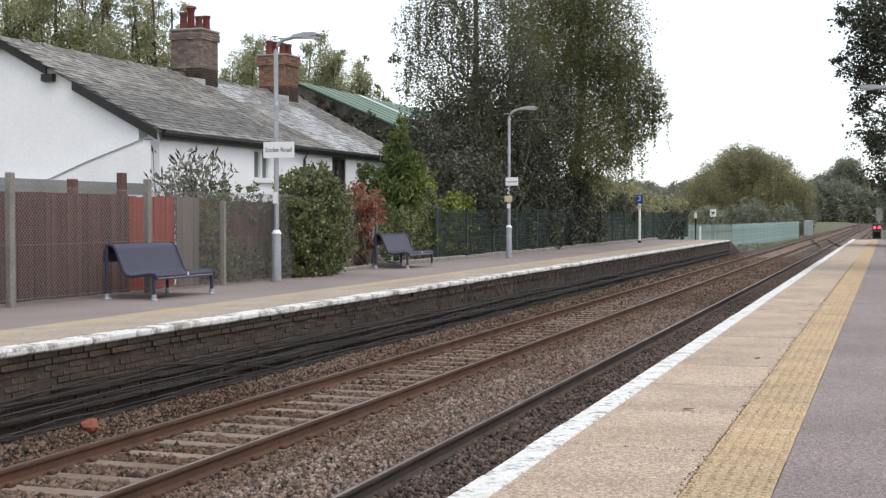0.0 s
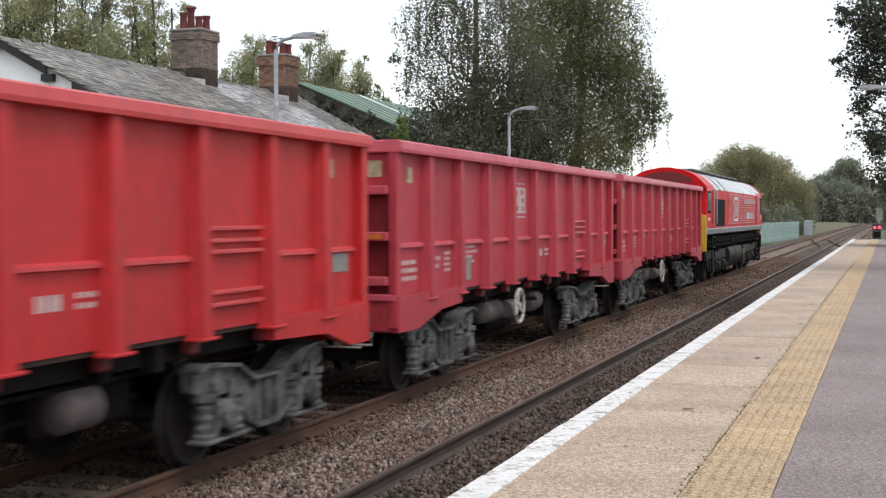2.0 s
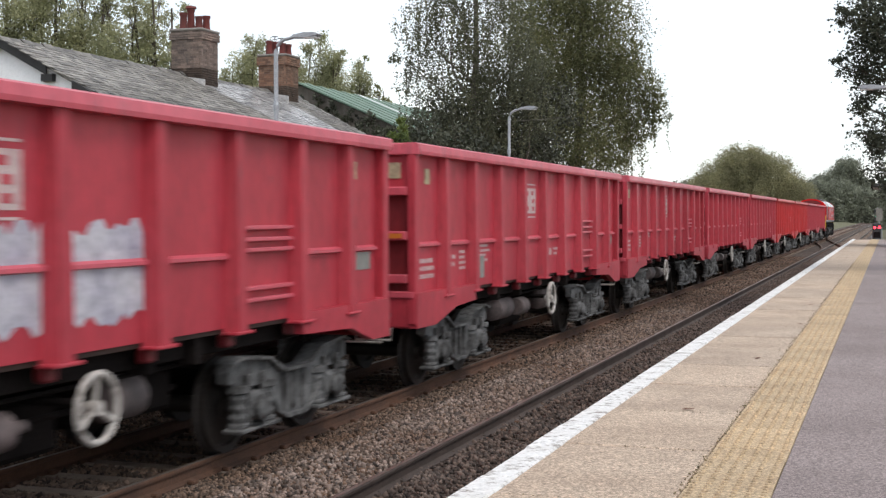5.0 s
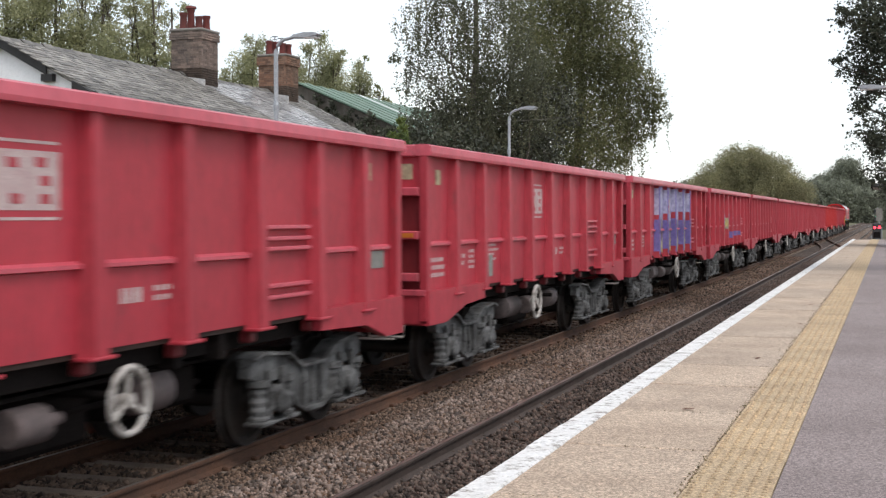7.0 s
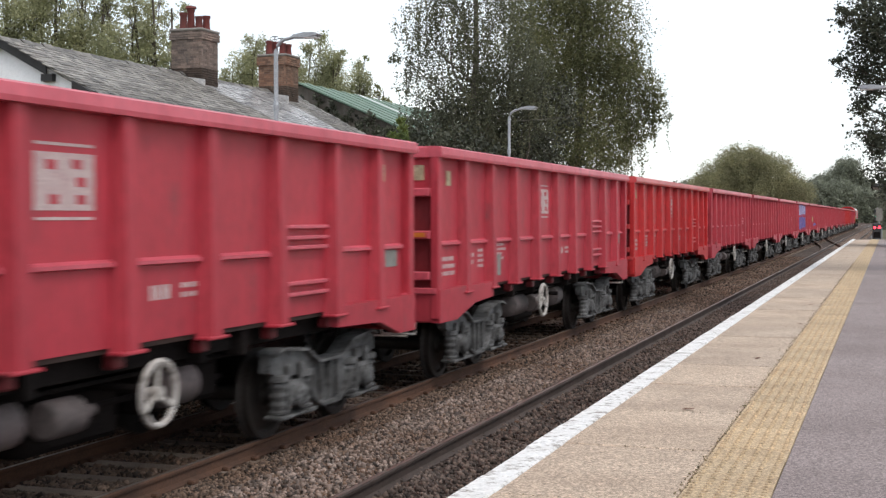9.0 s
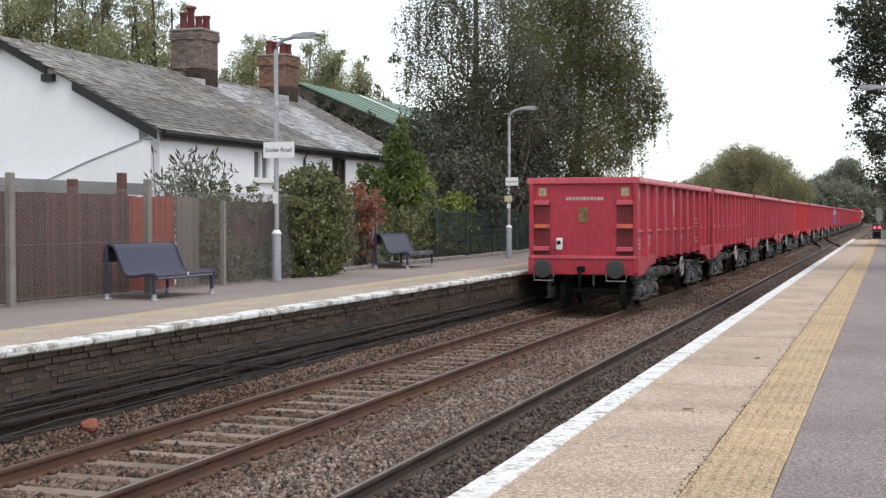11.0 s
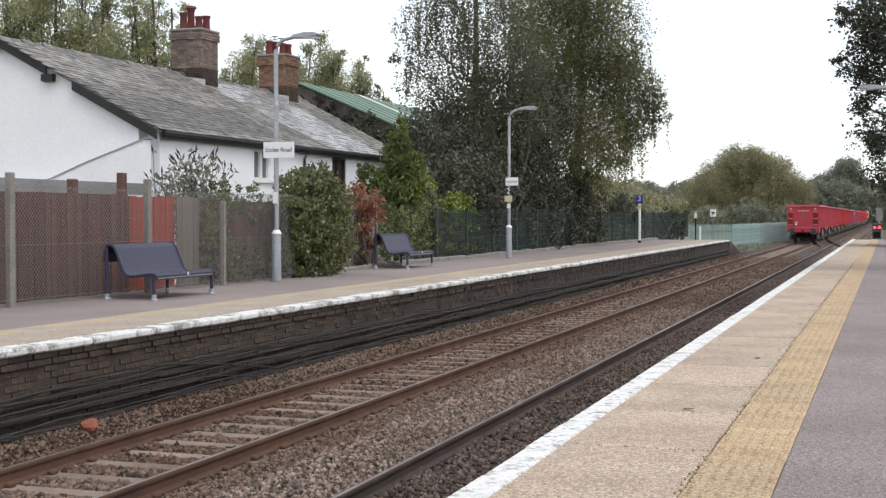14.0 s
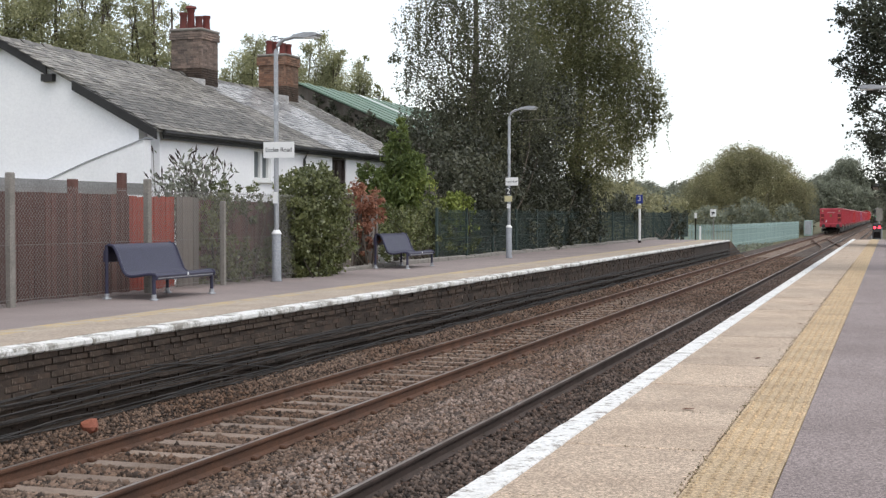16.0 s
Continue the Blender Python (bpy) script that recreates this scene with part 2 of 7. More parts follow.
M_SLATE = surface("weathered_slate", (0.185, 0.182, 0.176), (0.115, 0.112, 0.105), 0.6, scale=0.55, fine=9, bump=0.5, island=0.42, vary=0.42, dirt=(0.055, 0.052, 0.038), dirt_at=0.60)
# pale tone holds the sky's reflection on wet slates
M_SLATE_PALE = surface("pale_sheen_slate", (0.40, 0.405, 0.425), (0.25, 0.255, 0.27), 0.30, scale=0.9, fine=10, bump=0.3, island=0.5, vary=0.5, dirt=(0.48, 0.48, 0.48), dirt_at=0.62)
M_BLACKWOOD = surface("black_barge_board", (0.022, 0.021, 0.022), None, 0.6, scale=3, fine=30)
M_CHIM = surface("chimney_brick", (0.25, 0.135, 0.09), (0.19, 0.13, 0.10), 0.9, scale=1.2, fine=25, bump=0.4, island=0.35, dirt=(0.09, 0.08, 0.07), dirt_at=0.63)
M_CHIM_GREY = surface("chimney_brick_grey", (0.235, 0.175, 0.15), (0.16, 0.13, 0.115), 0.9, scale=1.2, fine=25, bump=0.4, island=0.35, dirt=(0.08, 0.075, 0.07), dirt_at=0.6)
M_MORTAR = surface("chimney_mortar", (0.22, 0.19, 0.165), None, 0.95, scale=2, fine=30)
M_POT = surface("clay_pot", (0.17, 0.036, 0.03), (0.10, 0.032, 0.028), 0.75, scale=3, fine=30, bump=0.1)
M_GREENROOF = surface("green_sheet_roof", (0.14, 0.24, 0.18), (0.20, 0.28, 0.22), 0.6, scale=0.5, fine=10, bump=0.1, dirt=(0.30, 0.35, 0.30), dirt_at=0.66)
M_FRAMEWHITE = plain("window_white", (0.78, 0.78, 0.77), 0.5)
M_GLASS = plain("window_glass", (0.14, 0.155, 0.165), 0.06)
M_DARKDOOR = surface("dark_shutter", (0.05, 0.035, 0.03), None, 0.7, scale=4, fine=30)
M_GALV = surface("galvanised_steel", (0.42, 0.44, 0.47), (0.36, 0.37, 0.40), 0.45, metal=0.45, scale=2, fine=40, bump=0.05)
M_LAMPGREY = surface("lamp_sleeve_grey", (0.33, 0.35, 0.39), (0.27, 0.285, 0.31), 0.55, scale=2, fine=40, bump=0.05)
M_BENCH = surface("navy_bench_paint", (0.030, 0.030, 0.060), (0.043, 0.042, 0.078), 0.38, scale=2, fine=60, bump=0.1, spec=0.4)
M_SIGNWHITE = plain("sign_white", (0.80, 0.80, 0.80), 0.45)
M_SIGNTEXT = plain("sign_text_black", (0.03, 0.03, 0.035), 0.5)
M_SIGNBLUE = plain("sign_blue", (0.03, 0.05, 0.30), 0.5)
M_SIGNYELLOW = plain("sign_yellow", (0.65, 0.50, 0.08), 0.5)
M_CONCPOST = surface("concrete_post", (0.27, 0.25, 0.23), (0.20, 0.19, 0.17), 0.9, scale=3, fine=40, bump=0.3)
M_BOARD = surface("brown_fence_board", (0.14, 0.066, 0.055), (0.095, 0.05, 0.044), 0.85, scale=1.2, fine=30, stretch=(4, 4, 0.5), bump=0.3, vary=0.28)
M_BOARDRED = surface("red_fence_board", (0.36, 0.07, 0.045), (0.28, 0.055, 0.04), 0.8, scale=1.2, fine=30, stretch=(4, 4, 0.5), bump=0.3, vary=0.15)
M_BOARDGREY = surface("grey_weathered_board", (0.21, 0.185, 0.165), (0.15, 0.13, 0.115), 0.9, scale=1.2, fine=30, stretch=(4, 4, 0.5), bump=0.3, vary=0.2)
M_WIRE = plain("fence_wire", (0.22, 0.21, 0.20), 0.6, 0.2)
M_GREENMESH = plain("green_fence_wire", (0.03, 0.05, 0.045), 0.7)
M_PALISADE = surface("teal_palisade", (0.33, 0.45, 0.44), (0.26, 0.37, 0.36), 0.65, scale=0.7, fine=12, bump=0.05, vary=0.12)
M_BARK = surface("tree_bark", (0.11, 0.09, 0.07), (0.06, 0.05, 0.04), 0.95, scale=2, fine=14, bump=0.8, stretch=(1, 1, 0.3))
M_BIRCHBARK = surface("birch_bark", (0.30, 0.28, 0.25), (0.10, 0.085, 0.07), 0.9, scale=2, fine=10, bump=0.5, stretch=(1, 1, 2.5))
L_BIRCH = leafy("birch_leaves", (0.078, 0.084, 0.052), (0.13, 0.135, 0.082), (0.23, 0.228, 0.14))
L_BIRCHOLIVE = leafy("olive_leaves", (0.088, 0.094, 0.047), (0.155, 0.16, 0.074), (0.27, 0.265, 0.125))
L_POPLAR = leafy("poplar_leaves", (0.24, 0.245, 0.14), (0.38, 0.385, 0.22), (0.55, 0.54, 0.33))
L_IVY = leafy("ivy_leaves", (0.06, 0.07, 0.027), (0.122, 0.137, 0.05), (0.27, 0.28, 0.12), 0.2, 0.4)
L_DARKIVY = leafy("dark_ivy_leaves", (0.035, 0.039, 0.026), (0.063, 0.068, 0.043), (0.128, 0.13, 0.085), 0.2, 0.45)
L_CONIFER = leafy("conifer_sprays", (0.075, 0.105, 0.033), (0.165, 0.21, 0.05), (0.47, 0.49, 0.13), 0.25)
L_LIME = leafy("lime_shrub_leaves", (0.099, 0.132, 0.033), (0.209, 0.253, 0.055), (0.363, 0.407, 0.099), 0.3)
L_COPPER = leafy("copper_shrub_leaves", (0.20, 0.08, 0.045), (0.34, 0.15, 0.095), (0.47, 0.27, 0.18), 0.3)
L_GREY = leafy("buddleia_leaves", (0.084, 0.091, 0.07), (0.21, 0.224, 0.168), (0.378, 0.378, 0.294), 0.3)
# distant foliage: haze is mixed into the leaf colours, paler and greyer
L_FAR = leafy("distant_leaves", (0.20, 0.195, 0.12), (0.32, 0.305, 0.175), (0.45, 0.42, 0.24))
L_FARGREY = leafy("distant_hazy_leaves", (0.165, 0.178, 0.135), (0.235, 0.25, 0.187), (0.32, 0.335, 0.25))
L_RIGHT = leafy("maple_leaves", (0.034, 0.04, 0.028), (0.066, 0.074, 0.048), (0.13, 0.14, 0.085), 0.35)
# ---- setting: ground, tracks, platforms ----
PZ = 0.947                      # platform height over the rails
RAILS_FAR, RAILS_NEAR = (-7.66, -6.155), (-4.303, -2.798)
FAR_C, NEAR_C = -6.906, -3.55
EDGE_FAR, EDGE_NEAR = -8.47, -2.03
BED = -0.165                    # ballast level


def build_ground():
    g = Mesh()
    xs = [-2500, -400, -80, -30, -14, -9.2, -8.2, -2.4, 1.5, 12, 80, 400, 2500]
    zs = [6, 1, -0.1, 0.25, 0.2, -0.3, -0.32, -0.32, -0.3, 0.2, 0.2, 2, 6]
    ys = [-600, -60, -10, 40, 86, 120, 200, 400, 900, 3500]
    n = len(xs)
    vs = [(x, y, z) for y in ys for x, z in zip(xs, zs)]
    fs = [(j * n + i, j * n + i + 1, (j + 1) * n + i + 1, (j + 1) * n + i) for j in range(len(ys) - 1) for i in range(n - 1)]
    g.add(vs, fs)
    tagged(part("ground", g, M_EARTH), "rough grass and bare earth beside the line", "ground", kind="structure")
    b = Mesh()
    prof = [(-8.75, -0.4), (-8.6, 0.02), (-8.3, 0.0), (-7.95, -0.15), (-7.72, -0.23), (-6.09, -0.23), (-5.85, -0.17), (-5.25, -0.11), (-4.6, -0.17), (-2.5, -0.17), (-2.0, -0.15), (-1.6, -0.4)]
    b.prism(prof, -40, 700)
    tagged(part("track_bed", b, M_BALLAST), "grey-brown stone ballast under both tracks", "track bed", kind="structure")


def stones_mesh(name, x0, x1, y0, y1, count, rng, zfun, size=(0.022, 0.042)):
    base = np.array([(1, 0, 0), (-1, 0, 0), (0, 1, 0), (0, -1, 0), (0, 0, 1), (0, 0, -1)], float)
    tri = np.array([(0, 2, 4), (2, 1, 4), (1, 3, 4), (3, 0, 4), (2, 0, 5), (1, 2, 5), (3, 1, 5), (0, 3, 5)])
    cx, cy = rng.uniform(x0, x1, count), y0 + (y1 - y0) * rng.uniform(0, 1, count) ** 1.25
    s = rng.uniform(size[0], size[1], count)
    rot = rng.normal(size=(count, 3, 3))
    q, _ = np.linalg.qr(rot)
    v = base[None] * rng.uniform(0.6, 1.25, (count, 6, 1)) * s[:, None, None]
    v = np.einsum("nij,nkj->nki", q, v)
    v += np.stack([cx, cy, zfun(cx, cy) + s * rng.uniform(-0.1, 0.55, count)], 1)[:, None, :]
    f = (tri[None] + 6 * np.arange(count)[:, None, None]).reshape(-1, 3)
    return v.reshape(-1, 3), f


def build_ballast():
    rng = np.random.default_rng(5)

    def level(x, y=None):
        z = np.interp(x, [-8.6, -8.3, -7.95, -7.75, -6.05, -5.75, -5.25, -4.6, -2.5], [0.02, 0.0, -0.13, -0.17, -0.17, -0.135, -0.10, -0.165, -0.165])
        on = (x > -8.1) & (x < -5.65)
        z = np.where(on, z - 0.012, z)
        if y is not None:
            lane = np.abs(np.mod((y - 6.2) / 0.65 + 0.5, 1) - 0.5) < 0.23
            z = np.where(on & lane & (np.abs(x - FAR_C) < 0.72), z - 0.07, z)
        return z

    chunks = [(-8.5, -4.35, 7, 20, 66000), (-8.5, -4.35, 20, 42, 44000), (-7.6, -6.2, 7, 30, 10000), (-8.5, -4.35, 42, 80, 17000)]
    vs, fs, n = [], [], 0
    for k, (x0, x1, y0, y1, c) in enumerate(chunks):
        v, f = stones_mesh("ballast", x0, x1, y0, y1, c, rng, level, (0.013 + 0.006 * k, 0.034 + 0.010 * k))
        vs.append(v)
        fs.append(f + n)
        n += len(v)
    v, f = stones_mesh("ballast", -4.5, -2.05, 7, 75, 46000, rng, level, (0.016, 0.040))
    vp, fp = stones_mesh("ballast", -5.45, -4.38, 7, 34, 15000, rng, lambda x, y: level(x) + 0.012, (0.014, 0.036))
    pale = new("pale_ballast_stones", big_mesh("pale_ballast_stones", vp, fp, M_STONE_PALE))
    tagged(pale, "clean pale grey ballast between the two tracks", "ballast", kind="stuff")
    oily = new("dark_ballast_stones", big_mesh("dark_ballast_stones", v, f, M_STONE_OILY))
    tagged(oily, "oil-darkened ballast stones in the near track", "ballast", kind="stuff")
    ob = new("ballast_stones", big_mesh("ballast_stones", np.concatenate(vs), np.concatenate(fs), M_STONE))
    tagged(ob, "loose angular grey and rust-stained ballast stones", "ballast", kind="stuff")


def rail_profile(xc):
    half = [(0.070, -0.159), (0.070, -0.148), (0.014, -0.125), (0.010, -0.05), (0.033, -0.038), (0.035, -0.012), (0.027, 0.0)]
    return [(xc + x, z) for x, z in half] + [(xc - x, z) for x, z in half[::-1]]


def build_tracks():
    for k, (pair, words) in enumerate(((RAILS_FAR, "far"), (RAILS_NEAR, "near"))):
        t = thing("railway_track", "rusty flat-bottom rails on grey concrete sleepers", "railway track", "tracks", "structure")
        for xr in pair:
            r = part("rail", Mesh().prism(rail_profile(xr), -40, 600), M_RAILSIDE if k == 0 else M_RAILSIDE_NEAR, t)
            part("rail_head", Mesh().box(xr - 0.012, xr + 0.026, -40, 600, 0.0, 0.003), M_RAILTOP, r, "polished steel running surface")
        c = sum(pair) / 2
        s = Mesh()
        prof = [(-0.145, -0.36), (0.145, -0.36), (0.11, -0.165), (0.10, -0.158), (-0.10, -0.158), (-0.11, -0.165)]
        s.prism(prof, -1.25, 1.25)
        one = s.data("sleeper", M_SLEEPER)
        clip = Mesh()
        for xr in pair:
            for sx in (-1, 1):
                clip.cbox(xr - c + sx * 0.10 - 0.035, xr - c + sx * 0.10 + 0.035, -0.05, 0.05, -0.16, -0.115, 0.012)
        clips = clip.data("rail_clip", M_RAILSIDE)
        far = Mesh()
        for i in range(-70, 420):
            y = 6.2 + 0.65 * i
            jit = random.uniform(-0.02, 0.02)
            if 0 <= i < 150:
                ob = part("sleeper", one, M_SLEEPER, t, at=pose(c, y + jit, random.uniform(-0.006, 0.004) - 0.03 * k, 0, 0, 90 + random.uniform(-0.6, 0.6)))
                part("rail_clip", clips, M_RAILSIDE, ob, at=pose(0, 0, 0, 0, 0, -90))
            else:
                far.box(c - 1.25, c + 1.25, y - 0.11, y + 0.11, -0.36, -0.158)
        tagged(part("sleeper_row", far, M_SLEEPER, t), kind="stuff")
    # a crossover that joins the two tracks past the platforms
    x = thing("railway_crossover", "rusty crossover rails joining both tracks", "railway track", "", "structure")
    for off in (-0.7525, 0.7525):
        pts = []
        for i in range(25):
            u = i / 24
            e = u * u * (3 - 2 * u)
            pts.append((FAR_C + (NEAR_C - FAR_C) * (1 - e) + off, 88 + 62 * u, 0))
        r = Mesh()
        for a, b in zip(pts, pts[1:]):
            d = math.atan2(-(b[0] - a[0]), b[1] - a[1])
            r.prism([(px * 1.0, pz + 0.004) for px, pz in rail_profile(0)], 0, math.dist(a, b), Matrix.Translation(a) @ Matrix.Rotation(d, 4, "Z"))
        part("rail", r, M_RAILSIDE, x)


def build_near_platform():
    p = thing("platform_near", "railway platform with buff paving, tactile strip and grey asphalt", "platform", kind="structure")
    y0, y1 = -12, 80
    part("retaining_wall", Mesh().box(-1.92, -1.62, y0, y1, -0.45, PZ - 0.08), M_MORTAR_DARK, p)
    part("asphalt", Mesh().box(-0.53, 9, y0, y1, PZ - 0.3, PZ - 0.006), M_ASPHALT, p, "dark grey asphalt with a purple cast")
    part("bed", Mesh().box(-1.62, -0.53, y0, y1, PZ - 0.3, PZ - 0.022), M_MORTAR, p)
    # white nosing, coping slabs and tactile slabs, one by one
    nose = Mesh().cbox(EDGE_NEAR, EDGE_NEAR + 0.185, -0.446, 0.446, -0.075, 0.0, 0.012).data("edge_stone", M_WHITE)
    slab = Mesh().cbox(EDGE_NEAR + 0.19, -0.972, -0.746, 0.746, -0.07, 0.0, 0.006).data("paving_slab", M_BUFF)
    tac = Mesh().cbox(-0.966, -0.536, -0.2, 0.2, -0.05, -0.001, 0.004)
    for i in range(6):
        for j in range(6):
            tac.lathe([(0.017, -0.002), (0.015, 0.004), (0.010, 0.0065)], "z", (-0.966 + 0.0365 + 0.0715 * i, -0.2 + 0.0333 + 0.0667 * j, 0), 7)
    tac = tac.data("tactile_slab", M_TACTILE)
    for i in range(102):
        part("edge_stone", nose, M_WHITE, p, at=pose(random.uniform(-0.003, 0.003), -10 + 0.9 * i, PZ + random.uniform(-0.003, 0.002)))
    for i in range(60):
        part("paving_slab", slab, M_BUFF, p, at=pose(0, -9.5 + 1.5 * i, PZ + random.uniform(-0.004, 0.001), random.uniform(-0.1, 0.1), 0, 0))
    for i in range(215):
        part("tactile_slab", tac, M_TACTILE, p, at=pose(random.uniform(-0.002, 0.002), -6 + 0.4035 * i, PZ + random.uniform(-0.003, 0.001)))
    rng = np.random.default_rng(41)
    v1, f1 = stones_mesh("crumbs", -0.995, -0.955, 6.5, 40, 900, rng, lambda x, y: np.full_like(x, PZ - 0.002), (0.003, 0.008))
    tagged(part("joint_dirt", big_mesh("joint_dirt", v1, f1, M_CRUMB), M_CRUMB, p, "soil and moss crumbs in the paving joint"), kind="stuff")
    vs, fs, n = [], [], 0
    for i in range(10, 28):
        yj = -9.5 + 1.5 * i + 0.75
        v1, f1 = stones_mesh("crumbs", EDGE_NEAR + 0.22, -0.98, yj - 0.012, yj + 0.012, 18, rng, lambda x, y: np.full_like(x, PZ - 0.003), (0.003, 0.008))
        vs.append(v1)
        fs.append(f1 + n)
        n += len(v1)
    tagged(part("joint_dirt", big_mesh("joint_dirt", np.concatenate(vs), np.concatenate(fs), M_CRUMB), M_CRUMB, p), kind="stuff")
    ramp = Mesh().add([(-1.9, 80, PZ), (9, 80, PZ), (9, 88, -0.2), (-1.9, 88, -0.2), (-1.9, 80, -0.5), (9, 80, -0.5), (9, 88, -0.5), (-1.9, 88, -0.5)],
                      [(0, 1, 2, 3), (0, 4, 5, 1), (1, 5, 6, 2), (2, 6, 7, 3), (3, 7, 4, 0), (4, 7, 6, 5)])
    part("end_ramp", ramp, M_ASPHALT, p)


FAR_END, FAR_FOOT = 76.0, 83.0


def build_far_platform():
    p = thing("platform_far", "old brick-faced railway platform with white edge and worn yellow line", "platform", kind="structure")
    y0 = 2
    part("surface", Mesh().box(-13.4, EDGE_FAR - 1.55, y0, FAR_END, -0.4, PZ - 0.004), M_ASPHALT_FAR, p, "reddish grey asphalt")
    part("coping_band", Mesh().box(EDGE_FAR - 1.15, EDGE_FAR - 0.30, y0, FAR_END, PZ - 0.3, PZ), M_BUFF_FAR, p, "worn buff coping")
    part("yellow_line", Mesh().box(EDGE_FAR - 1.55, EDGE_FAR - 1.15, y0, FAR_END, PZ - 0.3, PZ - 0.002), M_YELLOW, p, "faded yellow safety strip")
    nose = Mesh().cbox(EDGE_FAR - 0.298, EDGE_FAR, -0.447, 0.447, -0.085, 0.0, 0.02).data("edge_stone", M_WHITE_FAR)
    for i in range(82):
        part("edge_stone", nose, M_WHITE_FAR, p, at=pose(random.uniform(-0.012, 0.008), 2.5 + 0.9 * i, PZ + random.uniform(-0.006, 0.004)))
    wall = Mesh().box(EDGE_FAR - 0.5, EDGE_FAR - 0.095, y0, FAR_END, -0.5, PZ - 0.085)
    part("retaining_wall", wall, M_MORTAR_DARK, p, "soot-black brick wall")
    ramp = Mesh().add([(-13.4, FAR_END, PZ - 0.004), (EDGE_FAR - 0.05, FAR_END, PZ - 0.004), (EDGE_FAR - 0.05, FAR_FOOT, -0.1), (-13.4, FAR_FOOT, -0.1),
                       (-13.4, FAR_END, -0.5), (EDGE_FAR - 0.05, FAR_END, -0.5), (EDGE_FAR - 0.05, FAR_FOOT, -0.5), (-13.4, FAR_FOOT, -0.5)],
                      [(0, 1, 2, 3), (0, 4, 5, 1), (1, 5, 6, 2), (2, 6, 7, 3), (3, 7, 4, 0), (4, 7, 6, 5)])
    part("end_ramp", ramp, M_BRICK_DARK, p, "blackened sloping platform end")
    # brick courses of the face: each third course headers, the top two oversail
    brick = Mesh().cbox(-0.06, 0.0, -0.107, 0.107, 0, 0.064, 0.006).data("brick", M_BRICK_DARK)
    rest, made = Mesh(), 0
    for c in range(14):
        z = PZ - 0.085 - 0.076 * (c + 1) + 0.006
        out = EDGE_FAR - (0.05 if c < 2 else 0.085)
        off = 0.112 * (c % 2)
        y = 9.0 + off
        while y < 62:
            d = out + random.uniform(-0.02, 0.012)
            if made < 300 and 11 < y < 19.5 and c < 9:
                part("brick", brick, M_BRICK_DARK, p, at=pose(d, y, z, 0, random.uniform(-2, 2), 0))
                made += 1
            else:
                rest.box(d - 0.06, d, y - 0.107, y + 0.107, z, z + 0.064)
            y += 0.225
    tagged(part("brickwork", rest, M_BRICK_DARK, p), kind="stuff")
    # three sagging bundles of cables on rough ledges along the foot of the wall
    rng = random.Random(77)
    for k in range(12):
        shelf_no = k // 4
        base_z = (0.47, 0.30, 0.13)[shelf_no] - 0.018 * (k % 4)
        out = (-0.035, 0.02, 0.06)[shelf_no] + 0.013 * (k % 4)
        ph, span = rng.uniform(0, 6), rng.uniform(1.6, 2.4)
        fall = rng.choice((14.2, 17.0, 21.5, 26.0))
        pts, y = [], 4.0
        while y < 84:
            sag = 0.05 * abs(math.sin(y * math.pi / span / 2 + ph)) * (0.6 + 0.4 * math.sin(y * 0.37 + ph))
            loop = (0.0, 0.0, 0.05, 0.16)[k % 4] * math.exp(-((y - fall) / 1.3) ** 2)
            pts.append((EDGE_FAR + out + 0.012 * math.sin(y * 0.9 + ph), y, base_z - sag - loop + rng.uniform(-0.004, 0.004)))
            y += 0.3
        ob = part("cable", Mesh().tube(pts, (0.011, 0.007, 0.009, 0.006)[k % 4], 6), M_CABLE, None, smooth=True)
        tagged(ob, "black lineside cable sagging along the platform wall", "cable", "lineside cables")
    # one loose cable that drops across the ledges
    pts = [(EDGE_FAR - 0.03 + 0.13 * u, 14.0 + 3.4 * u, 0.50 - 0.40 * u * u - 0.06 * math.sin(u * math.pi)) for u in [i / 12 for i in range(13)]]
    ob = part("cable", Mesh().tube(pts, 0.008, 6), M_CABLE, None, smooth=True)
    tagged(ob, "loose cable hanging across the cable ledges", "cable", "lineside cables")
    for z in (0.385, 0.215, 0.05):
        y = y0
        while y < 76:
            L = rng.uniform(0.7, 1.5)
            o, dz = rng.uniform(-0.012, 0.012), rng.uniform(-0.012, 0.006)
            part("ledge_stone", Mesh().cbox(EDGE_FAR - 0.09, EDGE_FAR - 0.012 + 0.09 * (0.385 - z) + o, y, min(y + L - 0.006, 76), z - 0.055 + dz, z + dz, 0.014), M_LEDGE, p)
            y += L
    lump = bmesh.new()
    bmesh.ops.create_icosphere(lump, subdivisions=2, radius=0.11)
    for v in lump.verts:
        v.co *= 1 + 0.35 * noise.noise(v.co * 14)
        v.co.z *= 0.75
    me = bpy.data.meshes.new("brick_rubble")
    lump.to_mesh(me)
    lump.free()
    me.materials.append(surface("broken_red_brick", (0.33, 0.11, 0.065), (0.25, 0.09, 0.06), 0.9, scale=6, fine=60))
    tagged(part("brick_rubble", me, None, at=pose(-8.2, 12.35, 0.03, 0, 0, 30)), "broken red brick lying on the ballast", "brick")


